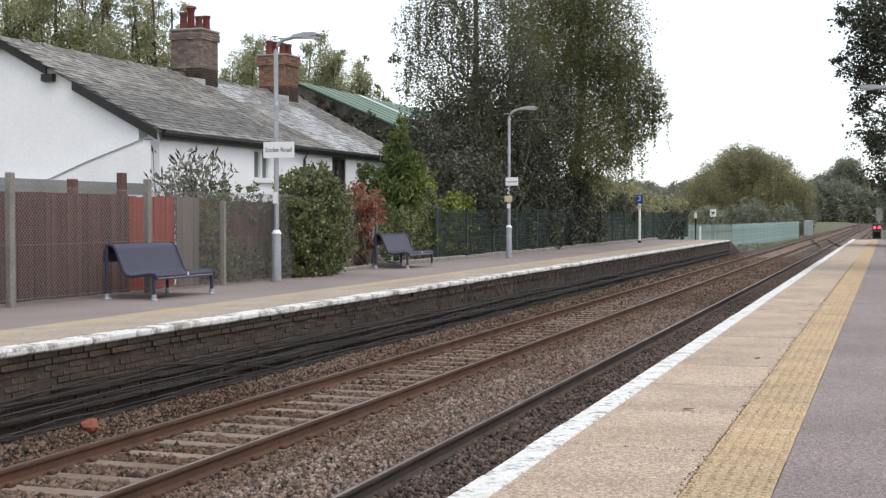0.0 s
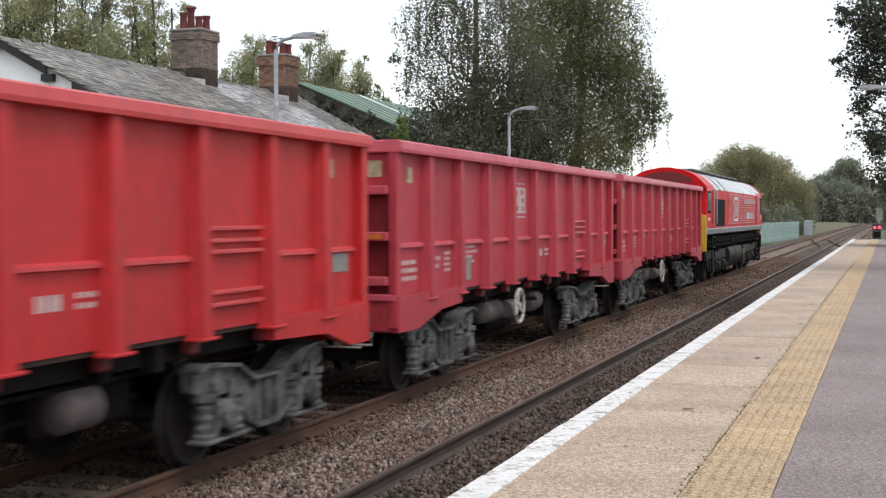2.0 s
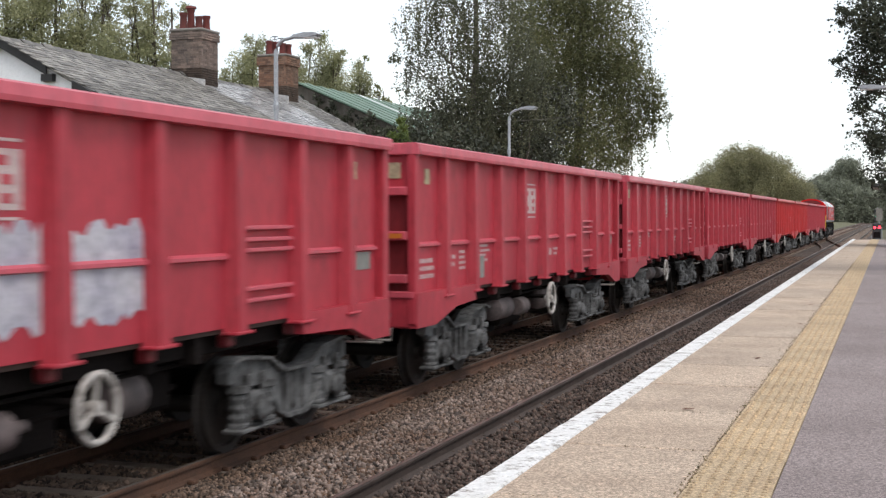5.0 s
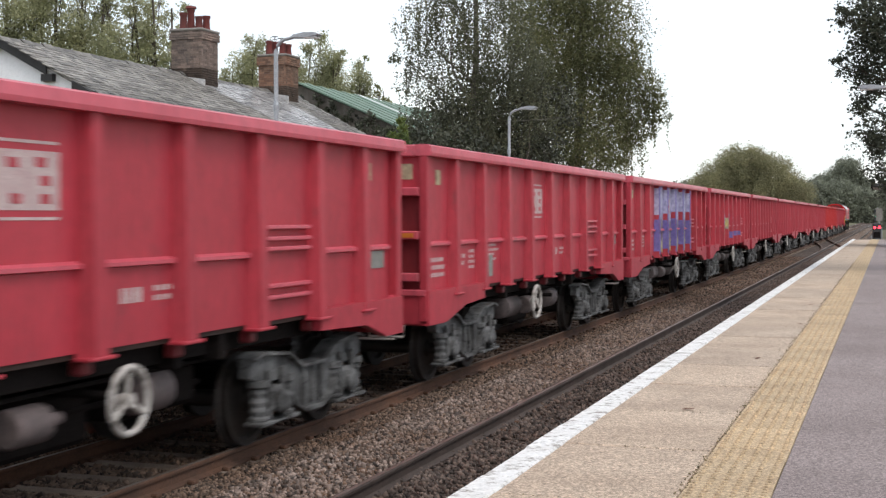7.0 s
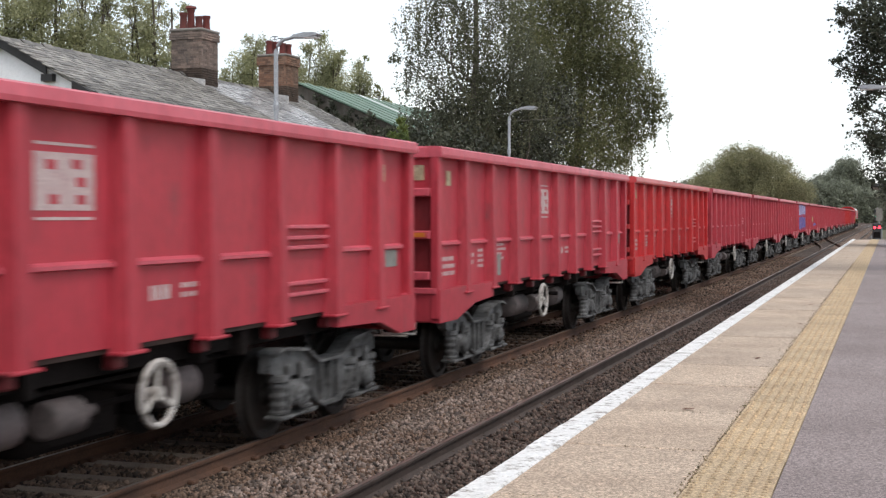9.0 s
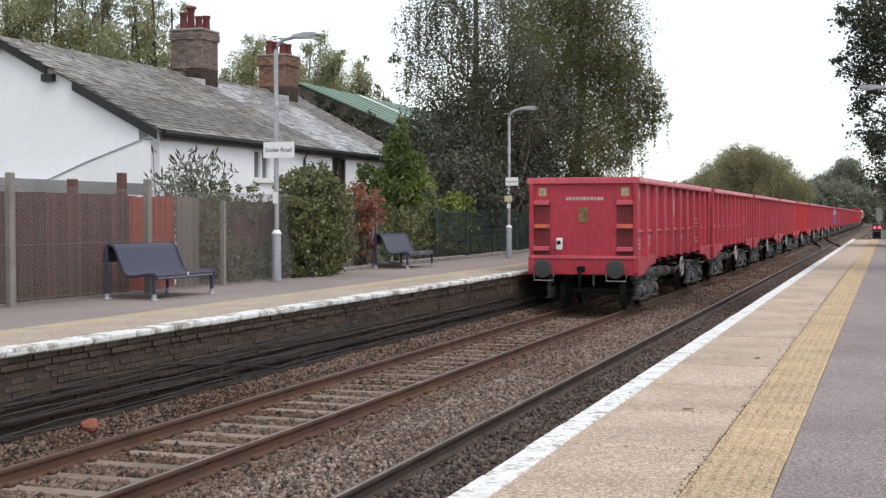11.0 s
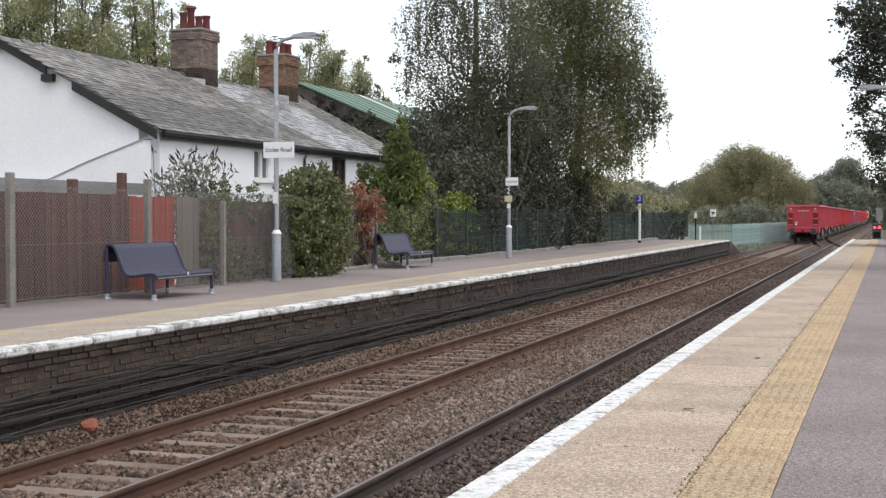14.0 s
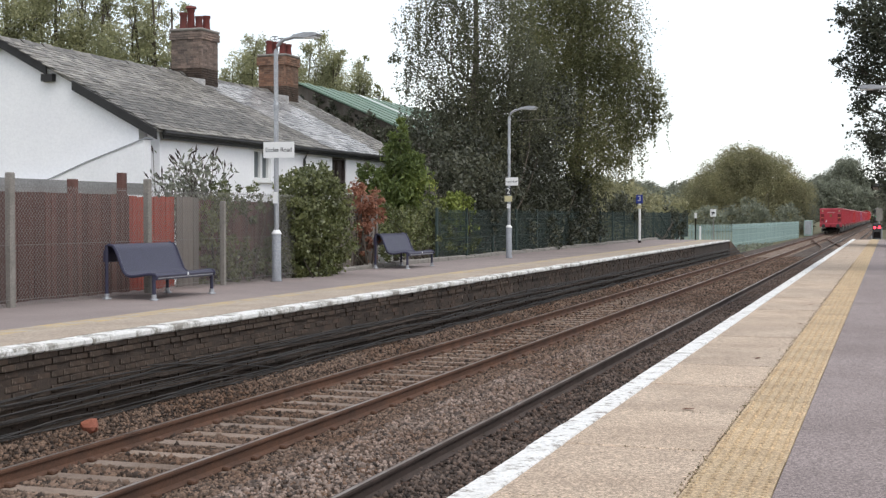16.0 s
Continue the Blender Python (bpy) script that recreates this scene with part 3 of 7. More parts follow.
def build_litter():
    leaf = Mesh().add([(-0.05, 0, 0.002), (-0.02, -0.022, 0.008), (0.03, -0.02, 0.006), (0.055, 0, 0.012), (0.03, 0.02, 0.007), (-0.02, 0.022, 0.009), (0.0, 0.0, 0.003)],
                      [(0, 1, 6), (1, 2, 6), (2, 3, 6), (3, 4, 6), (4, 5, 6), (5, 0, 6)]).data("fallen_leaf", M_DEADLEAF)
    for x, y, turn in ((-1.33, 9.35, 20), (-1.18, 12.9, 75), (-1.05, 17.2, 140), (-1.12, 21.0, 10)):
        ob = part("fallen_leaf", leaf, None, at=pose(x, y, PZ + 0.002, 0, 0, turn))
        tagged(ob, "curled brown fallen leaf on the buff paving", "leaf", "fallen leaves")


build_litter()
build_ground()
build_ballast()
build_tracks()
build_near_platform()
build_far_platform()


# ---- the goods train ----
SPEED = 28.34                   # metres a second
PITCH, WAGONS = 14.06, 19
LOCO_AT = 6.92                  # loco buffers at 0 s
TAIL_FOUR = 15.08 - 3 * SPEED   # back of the fourth wagon's body at 0 s


def train_paint(name, base, other, vary=0.0, rough=0.52, spec=0.4):
    return surface(name, base, other, rough, scale=0.8, fine=13, bump=0.08, mix=0.6, dirt=tuple(0.5 * c + 0.03 for c in base), dirt_at=0.60, vary=vary, spec=spec, stretch=(1, 1, 0.35), own=True)


M_RED_DULL = train_paint("faded_red_paint", (0.46, 0.040, 0.061), (0.38, 0.037, 0.054))
M_RED_BRIGHT = train_paint("bright_red_paint", (0.53, 0.024, 0.026), (0.45, 0.024, 0.029))
# rim reds: paler than the sheets, sky light on upper edges put into the colour
M_RIM_DULL = train_paint("sky_lit_red", (0.60, 0.098, 0.135), (0.52, 0.075, 0.105), rough=0.4, spec=0.55)
M_RIM_BRIGHT = train_paint("sky_lit_bright_red", (0.60, 0.058, 0.062), (0.52, 0.045, 0.05), rough=0.4, spec=0.55)
# darker wagon red: painted shade behind the steps, and the post brackets
M_RECESS = train_paint("darkened_red", (0.20, 0.018, 0.024), (0.14, 0.016, 0.02))
M_INSIDE = surface("wagon_inside_rust", (0.10, 0.055, 0.045), (0.07, 0.045, 0.04), 0.85, scale=1, fine=15)
# near-black: the deep shade beneath the train is put into this colour
M_UNDER = surface("shaded_underframe", (0.011, 0.0095, 0.0095), (0.02, 0.016, 0.015), 0.95, scale=2, fine=25, bump=0.3, spec=0.05)
M_BOGIE = surface("bogie_grey", (0.175, 0.175, 0.175), (0.045, 0.043, 0.042), 0.8, scale=3.2, fine=14, bump=0.4, dirt=(0.025, 0.023, 0.022), dirt_at=0.55, spec=0.25, own=True)
M_TANK = surface("dusty_air_tank", (0.14, 0.107, 0.105), (0.075, 0.063, 0.062), 0.75, scale=2.4, fine=14, bump=0.2, dirt=(0.04, 0.032, 0.032), dirt_at=0.58, own=True)
M_WHEEL = surface("wheel_steel", (0.035, 0.032, 0.031), (0.055, 0.045, 0.04), 0.6, metal=0.3, scale=2, fine=20)
M_HANDWHEEL = surface("handwheel_cream", (0.52, 0.49, 0.46), (0.40, 0.36, 0.33), 0.6, scale=4, fine=30, bump=0.1)
M_BUFFER = surface("buffer_black", (0.03, 0.032, 0.034), (0.055, 0.055, 0.055), 0.45, scale=4, fine=30)
M_STENCIL = surface("stencil_white", (0.58, 0.47, 0.46), (0.47, 0.32, 0.32), 0.7, scale=9, fine=60, bump=0.0)
M_PLATE = surface("data_plate_grey", (0.20, 0.21, 0.19), (0.28, 0.28, 0.26), 0.6, scale=8, fine=60, bump=0.0)
M_LABEL = surface("worn_label", (0.50, 0.43, 0.27), (0.30, 0.24, 0.16), 0.7, scale=9, fine=40, bump=0.0)
M_AMBER = plain("amber_reflector", (0.62, 0.20, 0.03), 0.4)
M_GRAF_VIOLET = surface("sprayed_violet", (0.14, 0.10, 0.34), (0.20, 0.16, 0.42), 0.6, scale=2.5, fine=12, bump=0.0)
M_GRAF_MAROON = surface("sprayed_maroon", (0.12, 0.05, 0.09), (0.30, 0.28, 0.30), 0.6, scale=3.5, fine=12, bump=0.0)
M_GRAF_BLUE = surface("sprayed_violet_blue", (0.34, 0.33, 0.54), (0.50, 0.49, 0.64), 0.6, scale=3.0, fine=12, bump=0.0, dirt=(0.12, 0.09, 0.32), dirt_at=0.6)
M_GRAF_YELLOW = surface("sprayed_yellow", (0.52, 0.45, 0.16), (0.30, 0.27, 0.30), 0.6, scale=2.5, fine=12, bump=0.0)
M_GRAF_PALE = surface("sprayed_pale_grey", (0.55, 0.54, 0.58), (0.35, 0.33, 0.42), 0.6, scale=2.5, fine=12, bump=0.0)
M_LOCO_RED = surface("loco_gloss_red", (0.60, 0.012, 0.014), (0.54, 0.012, 0.015), 0.34, scale=0.6, fine=14, bump=0.02, mix=0.2, spec=0.06)
M_LOCO_ROOF = surface("loco_roof_silver", (0.52, 0.54, 0.56), (0.40, 0.42, 0.44), 0.3, metal=0.0, scale=0.7, fine=14, bump=0.04, dirt=(0.20, 0.20, 0.20), dirt_at=0.66)
M_LOCO_TOP = surface("sooty_roof_panel", (0.11, 0.105, 0.10), (0.16, 0.155, 0.15), 0.7, scale=1, fine=15, bump=0.1)
M_LOCO_GREY = surface("loco_sill_grey", (0.17, 0.185, 0.195), (0.13, 0.14, 0.15), 0.5, scale=1, fine=20, bump=0.03)
M_LOCO_YELLOW = surface("warning_yellow", (0.70, 0.46, 0.03), (0.6, 0.38, 0.03), 0.5, scale=1.5, fine=20, bump=0.03)
M_LOCO_TANK = surface("loco_underframe", (0.024, 0.023, 0.024), (0.012, 0.011, 0.011), 0.55, scale=1.2, fine=20, bump=0.1, spec=0.2)
M_COWL = plain("shaded_red", (0.16, 0.012, 0.012), 0.6)
M_LOCO_WHITE = plain("loco_white_marking", (0.72, 0.70, 0.70), 0.5)
M_CABGLASS = surface("cab_glass", (0.02, 0.024, 0.028), None, 0.15, scale=1, fine=3, bump=0.0, spec=0.12)
M_GRILLE = surface("radiator_grille", (0.014, 0.014, 0.015), None, 0.8, scale=4, fine=60, bump=0.4, spec=0.1)
STANCHIONS = (1.27, 2.57, 3.90, 5.27, 6.64, 8.00, 9.37, 10.74, 11.98)
WX, WTOP, WRIM, WRIB, WBOT, WEND = 1.35, 3.225, 3.09, 1.94, 1.32, 0.90
BODY = 13.14


def wheelset(r=0.46, gauge=0.7525):
    w = Mesh()
    for s in (-1, 1):
        prof = [(0.05, -0.07), (0.11, -0.07), (0.12, -0.03), (r - 0.09, -0.02), (r - 0.07, -0.055), (r, -0.055), (r - 0.006, 0.03), (r + 0.028, 0.05), (r + 0.025, 0.075), (r - 0.07, 0.075), (r - 0.09, 0.02), (0.12, 0.04), (0.05, 0.07)]
        w.lathe([(rr, s * (gauge - hh)) for rr, hh in prof], "x", (0, 0, 0), 28)
    w.lathe([(0.085, -1.05), (0.085, 1.05)], "x", (0, 0, 0), 12)
    return w.data("wheelset", M_WHEEL, True)


def plate(x0, x1, prof):
    """A closed (y, z) outline given thickness from x0 to x1."""
    n = len(prof)
    return ([(x, y, z) for x in (x0, x1) for y, z in prof],
            [(i, (i + 1) % n, n + (i + 1) % n, n + i) for i in range(n)] + [tuple(range(n)), tuple(range(n, 2 * n))[::-1]])


AXLE = 0.9


def build_bogie_parts():
    """Welded gull-wing side frames with coil springs beside each axle box, centred on the pivot."""
    frames = []
    for s in (-1, 1):
        x0, x1 = s * 0.96, s * 1.08
        m = Mesh()
        web = [(-1.40, 0.90), (-1.22, 0.95), (-0.62, 0.90), (-0.30, 0.74), (0.30, 0.74), (0.62, 0.90), (1.22, 0.95), (1.40, 0.90),
               (1.40, 0.74), (1.20, 0.68), (0.66, 0.66), (0.46, 0.40), (0.22, 0.30), (-0.22, 0.30), (-0.46, 0.40), (-0.66, 0.66), (-1.20, 0.68), (-1.40, 0.74)]
        for i in range(9):
            q = [web[i], web[i + 1], web[16 - i], web[17 - i]] if i < 8 else None
            if q:
                m.add(*plate(x0, x1, q))
        # flanges along the top and the belly
        for chain, d in ((web[:8], 0.03), (web[10:16], -0.035)):
            for (ya, za), (yb, zb) in zip(chain, chain[1:]):
                m.add(*plate(s * 0.93, s * 1.15, [(ya, za), (yb, zb), (yb, zb + d), (ya, za + d)]))
        for c in (-AXLE, AXLE):
            m.cbox(min(s * 0.98, s * 1.16), max(s * 0.98, s * 1.16), c - 0.15, c + 0.15, 0.36, 0.62, 0.04)
            m.lathe([(0.12, 0), (0.12, 0.05 * s), (0.07, 0.08 * s)], "x", (s * 1.16, c, 0.47), 14)
            for q in (-0.30, 0.30):
                m.lathe([(0.075, 0.30), (0.10, 0.31), (0.10, 0.335), (0.075, 0.35), (0.09, 0.40), (0.075, 0.44), (0.09, 0.49), (0.075, 0.53), (0.09, 0.58), (0.075, 0.62), (0.11, 0.64), (0.11, 0.70)], "z", (s * 1.07, c + q, 0), 10)
                m.cbox(min(s * 0.97, s * 1.19), max(s * 0.97, s * 1.19), c + q - 0.12, c + q + 0.12, 0.255, 0.30, 0.012)
            m.cbox(min(s * 0.97, s * 1.17), max(s * 0.97, s * 1.17), c - 0.42, c + 0.42, 0.255, 0.285, 0.01)
            m.cbox(min(s * 1.09, s * 1.14), max(s * 1.09, s * 1.14), c - 0.19, c - 0.13, 0.30, 0.80, 0.01)
            m.cbox(min(s * 1.09, s * 1.14), max(s * 1.09, s * 1.14), c + 0.13, c + 0.19, 0.30, 0.80, 0.01)
        for y in (-0.22, 0.0, 0.22):
            m.cbox(min(s * 1.08, s * 1.13), max(s * 1.08, s * 1.13), y - 0.015, y + 0.015, 0.33, 0.72, 0.005)
        frames.append(m.data("side_frame", M_BOGIE))
    bolster = Mesh().cbox(-0.95, 0.95, -0.25, 0.25, 0.42, 0.72, 0.03)
    for y in (-0.45, 0.45):
        bolster.tube([(-0.95, y, 0.42), (0.95, y, 0.42)], 0.035, 6)
    return frames, bolster.data("bolster", M_UNDER)


WHEEL_ME = wheelset()
FRAME_ME, BOLSTER_ME = build_bogie_parts()
BUFFER_ME = Mesh().lathe([(0.11, -0.32), (0.11, -0.10), (0.085, -0.10), (0.085, 0.24), (0.20, 0.26), (0.225, 0.29), (0.21, 0.31)], "y", (0, 0, 0), 18).data("buffer", M_BUFFER, True)


def rim_of_wheel(r, tube):
    pts = [(0, r * math.cos(w), r * math.sin(w)) for w in [2 * math.pi * k / 28 for k in range(29)]]
    m = Mesh().tube(pts, tube, 8)
    for k in range(3):
        w = math.radians(90 + 120 * k)
        m.tube([(-0.03, 0, 0), (0, 0.95 * r * math.cos(w), 0.95 * r * math.sin(w))], tube * 0.8, 6)
    m.lathe([(0.05, -0.12), (0.06, 0.02)], "x", (0, 0, 0), 10)
    return m.data("handwheel", M_HANDWHEEL, True)


HANDWHEEL_ME = rim_of_wheel(0.262, 0.028)


def stencil(lines, x, y, z, width, height, side=1):
    """Rows of short bars where lettering is too small to read."""
    m = Mesh()
    rng = random.Random(int(y * 100 + z * 1000))
    for i in range(lines):
        u = 0.0
        zz = z + height * (lines - 1 - i)
        while u < width * rng.uniform(0.65, 1.0):
            w = rng.uniform(0.04, 0.12)
            m.box(x, x + 0.004 * side, y + u, y + u + w, zz, zz + height * 0.55)
            u += w + 0.03
    return m


def build_wagon(bright):
    red, rim = (M_RED_BRIGHT, M_RIM_BRIGHT) if bright else (M_RED_DULL, M_RIM_DULL)
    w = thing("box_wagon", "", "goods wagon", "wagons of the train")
    wheel_y = 5.62 if bright else 7.08
    xi = WX - 0.14                                # plane of the side sheets
    for s in (-1, 1):
        a, b = (xi - 0.03, xi) if s > 0 else (-xi, -xi + 0.03)
        part("side_panel", Mesh().box(a, b, 0.12, BODY - 0.12, WBOT - 0.03, WRIM), red, w)
        # deeper skirts at both ends over the bogies
        for y0, y1, y2 in ((0.02, 1.6, 2.5), (BODY - 0.02, BODY - 1.2, BODY - 2.45)):
            prof = [(y0, WEND), (y0, WBOT + 0.02), (y2, WBOT + 0.02), (y2, 1.12), (y1, 1.08), (y0 + (y1 - y0) * 0.45, WEND)]
            n = len(prof)
            m = Mesh().add([(x, y, z) for x in (s * (xi + 0.02), s * (WX - 0.015)) for y, z in prof],
                           [(i, (i + 1) % n, n + (i + 1) % n, n + i) for i in range(n)] + [tuple(range(n)), tuple(range(n, 2 * n))])
            part("skirt", m, red, w)
        for y in STANCHIONS:
            d0, d1 = (xi - 0.01, WX) if s > 0 else (-WX, -xi + 0.01)
            m = Mesh()
            # a pressed post that tapers towards the rim
            lo, hi = 0.085, 0.075
            xo, xn = (d1, d0) if s > 0 else (d0, d1)
            z0, z1 = WBOT - 0.06, WRIM
            vs = [(xn, y - lo - 0.05, z0), (xo, y - lo, z0), (xo, y + lo, z0), (xn, y + lo + 0.05, z0),
                  (xn, y - hi - 0.03, z1), (xo - 0.03 * s, y - hi, z1), (xo - 0.03 * s, y + hi, z1), (xn, y + hi + 0.03, z1)]
            m.add(vs, [(0, 1, 5, 4), (1, 2, 6, 5), (2, 3, 7, 6), (3, 0, 4, 7), (4, 5, 6, 7), (0, 3, 2, 1)])
            m.cbox(min(xn, xo), max(xn, xo) + (0.02 if s > 0 else 0), y - 0.17, y + 0.17, z0 - 0.03, z0, 0.008)
            post = part("stanchion", m, red, w)
            part("post_bracket", Mesh().cbox(min(s * 1.10, s * 1.22), max(s * 1.10, s * 1.22), y - 0.075, y + 0.075, z0 - 0.15, z0 - 0.03, 0.02), M_RECESS, post, "dark red bracket under the post")
        ends = (0.10, *STANCHIONS, BODY - 0.10)
        for y0, y1 in zip(ends, ends[1:]):
            if 9.3 < y0 < 10:
                continue
            xa, xb = (xi, xi + 0.05) if s > 0 else (-xi - 0.05, -xi)
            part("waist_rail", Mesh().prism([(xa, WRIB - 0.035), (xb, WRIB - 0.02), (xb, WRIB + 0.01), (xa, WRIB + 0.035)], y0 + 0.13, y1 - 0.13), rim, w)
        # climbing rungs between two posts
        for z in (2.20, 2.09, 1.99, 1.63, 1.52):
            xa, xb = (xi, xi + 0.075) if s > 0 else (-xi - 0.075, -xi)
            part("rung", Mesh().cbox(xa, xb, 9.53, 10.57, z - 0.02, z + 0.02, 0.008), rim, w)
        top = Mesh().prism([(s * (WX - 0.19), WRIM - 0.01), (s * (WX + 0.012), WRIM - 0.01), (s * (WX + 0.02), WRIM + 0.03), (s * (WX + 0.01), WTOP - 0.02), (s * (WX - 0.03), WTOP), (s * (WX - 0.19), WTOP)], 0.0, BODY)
        part("top_rim", top, rim, w, "red top rail, sky light put into its paler colour")
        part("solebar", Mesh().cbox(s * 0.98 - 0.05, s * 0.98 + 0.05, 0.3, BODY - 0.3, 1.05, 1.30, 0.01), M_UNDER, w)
        part("handwheel", HANDWHEEL_ME, None, w, "cream-painted parking brake handwheel", at=pose(s * (WX - 0.05), wheel_y, 0.87))
        # lettering, plates and the square emblem
        xs, sd = (xi, 1) if s > 0 else (-xi, -1)
        def flip(v):
            return v if s > 0 else BODY - v
        st = Mesh()
        for ln, y, z, wd, ht in ((3, 0.36, 1.50, 0.75, 0.10), (2, 1.62, 1.62, 0.25, 0.10), (4, 2.1, 1.56, 0.30, 0.075), (4, 2.85, 1.64, 0.7, 0.07), (1, 7.1, 1.62, 0.3, 0.22), (2, 7.6, 1.62, 0.3, 0.08)):
            t = stencil(ln, xs, y if s > 0 else BODY - y - wd, z, wd, ht, sd)
            st.add(t.v, t.f)
        tagged(part("lettering", st, M_STENCIL, w, "worn white stencilling"), kind="stuff")
        for y, z, wd, ht in ((3.05, 1.40, 0.22, 0.32), (12.35, 1.70, 0.42, 0.2)):
            ya = flip(y) if s > 0 else flip(y) - wd
            part("data_plate", Mesh().box(min(xs, xs + 0.012 * sd), max(xs, xs + 0.012 * sd), ya, ya + wd, z, z + ht), M_PLATE, w, "small grey data plate")
        for y in (0.72, 12.28):
            part("data_plate", Mesh().box(min(xs, xs + 0.012 * sd), max(xs, xs + 0.012 * sd), flip(y) - 0.09, flip(y) + 0.09, 2.72, 2.92), M_LABEL, w, "small pale label")
        yc, zc = flip(5.93), 2.56
        em = part("emblem", Mesh().box(min(xs, xs + 0.005 * sd), max(xs, xs + 0.005 * sd), yc - 0.37, yc + 0.37, zc - 0.21, zc + 0.21), M_STENCIL, w, "square white operator emblem")
        for z in (0.26, -0.28):
            part("emblem_line", Mesh().box(min(xs, xs + 0.005 * sd), max(xs, xs + 0.005 * sd), yc - 0.36, yc + 0.36, zc + z, zc + z + 0.022), M_STENCIL, em)
        xm = xs + 0.005 * sd
        for y0, z0 in ((-0.17, 0.12), (0.15, 0.13), (0.20, 0.0), (-0.14, -0.13), (0.20, -0.13)):
            part("emblem_block", Mesh().box(min(xm, xm + 0.003 * sd), max(xm, xm + 0.003 * sd), yc + sd * y0 - 0.06, yc + sd * y0 + 0.06, zc + z0 - 0.035, zc + z0 + 0.035), red, em)
    for e in (0, 1):
        y, sg = (0.0, -1) if e == 0 else (BODY, 1)
        lo, hi = (0.08, 0.11) if e == 0 else (BODY - 0.11, BODY - 0.08)
        part("end_panel", Mesh().box(-xi, xi, lo, hi, 1.30, WTOP - 0.02), red, w)
        ya, yb = (0.0, 0.17) if e == 0 else (BODY - 0.17, BODY)
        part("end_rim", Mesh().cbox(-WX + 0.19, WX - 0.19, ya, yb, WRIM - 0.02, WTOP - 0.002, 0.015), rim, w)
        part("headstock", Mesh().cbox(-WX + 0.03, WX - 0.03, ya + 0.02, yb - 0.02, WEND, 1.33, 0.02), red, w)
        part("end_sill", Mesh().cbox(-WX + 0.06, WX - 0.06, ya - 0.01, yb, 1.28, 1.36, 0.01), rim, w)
        for s in (-1, 1):
            part("corner_post", Mesh().cbox(s * (WX - 0.09) - 0.055, s * (WX - 0.09) + 0.055, ya + 0.005, yb, WEND + 0.05, WRIM, 0.012), red, w)
            ra, rb = s * 1.20, s * 0.80
            # flat dark sheet just off the end panel, shade between the steps as colour
            part("step_recess", Mesh().box(min(ra, rb), max(ra, rb), (lo - 0.006 if e == 0 else hi + 0.002), (lo - 0.002 if e == 0 else hi + 0.006), 1.37, 2.66), M_RECESS, w, "dark red sheet painting the shade behind the steps")
            for z, mt in ((2.62, rim), (2.06, rim), (1.52, rim)):
                xa, xb = s * 1.20, s * 0.82
                part("step", Mesh().cbox(min(xa, xb), max(xa, xb), ya - 0.03, yb, z - 0.055, z + 0.055, 0.012), mt, w)
            part("reflector", Mesh().box(min(s * 1.14, s * 0.9), max(s * 1.14, s * 0.9), (ya - 0.036 if e == 0 else yb + 0.03), (ya - 0.03 if e == 0 else yb + 0.036), 2.03, 2.09), M_AMBER, w, "amber reflector")
            part("data_plate", Mesh().box(s * 1.0 - 0.09, s * 1.0 + 0.09, (lo - 0.01 if e == 0 else hi), (lo if e == 0 else hi + 0.01), 2.78, 2.98), M_LABEL, w, "small pale label")
            part("buffer", BUFFER_ME, None, w, at=pose(s * 0.87, y + sg * 0.12, 1.06, 0, 0, 0 if sg > 0 else 180))
            hang = Mesh().tube([(s * 0.87 - 0.24, y + sg * 0.3, 0.93), (s * 0.87 - 0.23, y + sg * 0.3, 0.78), (s * 0.87 + 0.23, y + sg * 0.3, 0.78), (s * 0.87 + 0.24, y + sg * 0.3, 0.93)], 0.014, 6)
            part("shunter_handle", hang, M_HANDWHEEL, w)
        st = Mesh()
        u = -0.42
        for k in range(11):
            wd = 0.05 + 0.02 * (k % 2)
            st.box(u, u + wd, (lo - 0.005 if e == 0 else hi), (lo if e == 0 else hi + 0.005), 2.68, 2.76)
            u += wd + 0.025
        tagged(part("lettering", st, M_STENCIL, w, "worn white stencilling"), kind="stuff")
        hook = Mesh().cbox(-0.07, 0.07, min(y, y + sg * 0.32), max(y, y + sg * 0.32), 0.98, 1.12, 0.03)
        hook.tube([(0, y + sg * 0.30, 1.02), (0.02, y + sg * 0.36, 0.85), (0, y + sg * 0.34, 0.62)], 0.035, 6)
        part("coupling", hook, M_UNDER, w)
        part("brake_hose", Mesh().tube([(0.30, y + sg * 0.05, 0.95), (0.32, y + sg * 0.25, 0.9), (0.33, y + sg * 0.3, 0.66)], 0.025, 6), M_CABLE, w)
    part("floor", Mesh().box(-xi + 0.05, xi - 0.05, 0.13, BODY - 0.13, 1.24, 1.36), M_INSIDE, w)
    part("liner", Mesh().box(-xi + 0.035, -xi + 0.045, 0.12, BODY - 0.12, 1.36, WRIM - 0.02).box(xi - 0.045, xi - 0.035, 0.12, BODY - 0.12, 1.36, WRIM - 0.02), M_INSIDE, w)
    under = Mesh().cbox(-0.3, 0.3, 0.4, BODY - 0.4, 0.92, 1.22, 0.02)
    for y in (4.3, 5.6, 8.1, 8.9):
        under.cbox(-1.15, 1.15, y - 0.06, y + 0.06, 1.0, 1.24, 0.01)
    under.tube([(-1.1, wheel_y, 0.9), (1.2, wheel_y, 0.9)], 0.035, 8)
    under.tube([(0.6, 3.9, 0.72), (0.6, 9.4, 0.72)], 0.03, 6).tube([(0.9, 4.0, 0.98), (0.9, 9.2, 0.98)], 0.02, 6)
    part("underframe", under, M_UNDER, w)
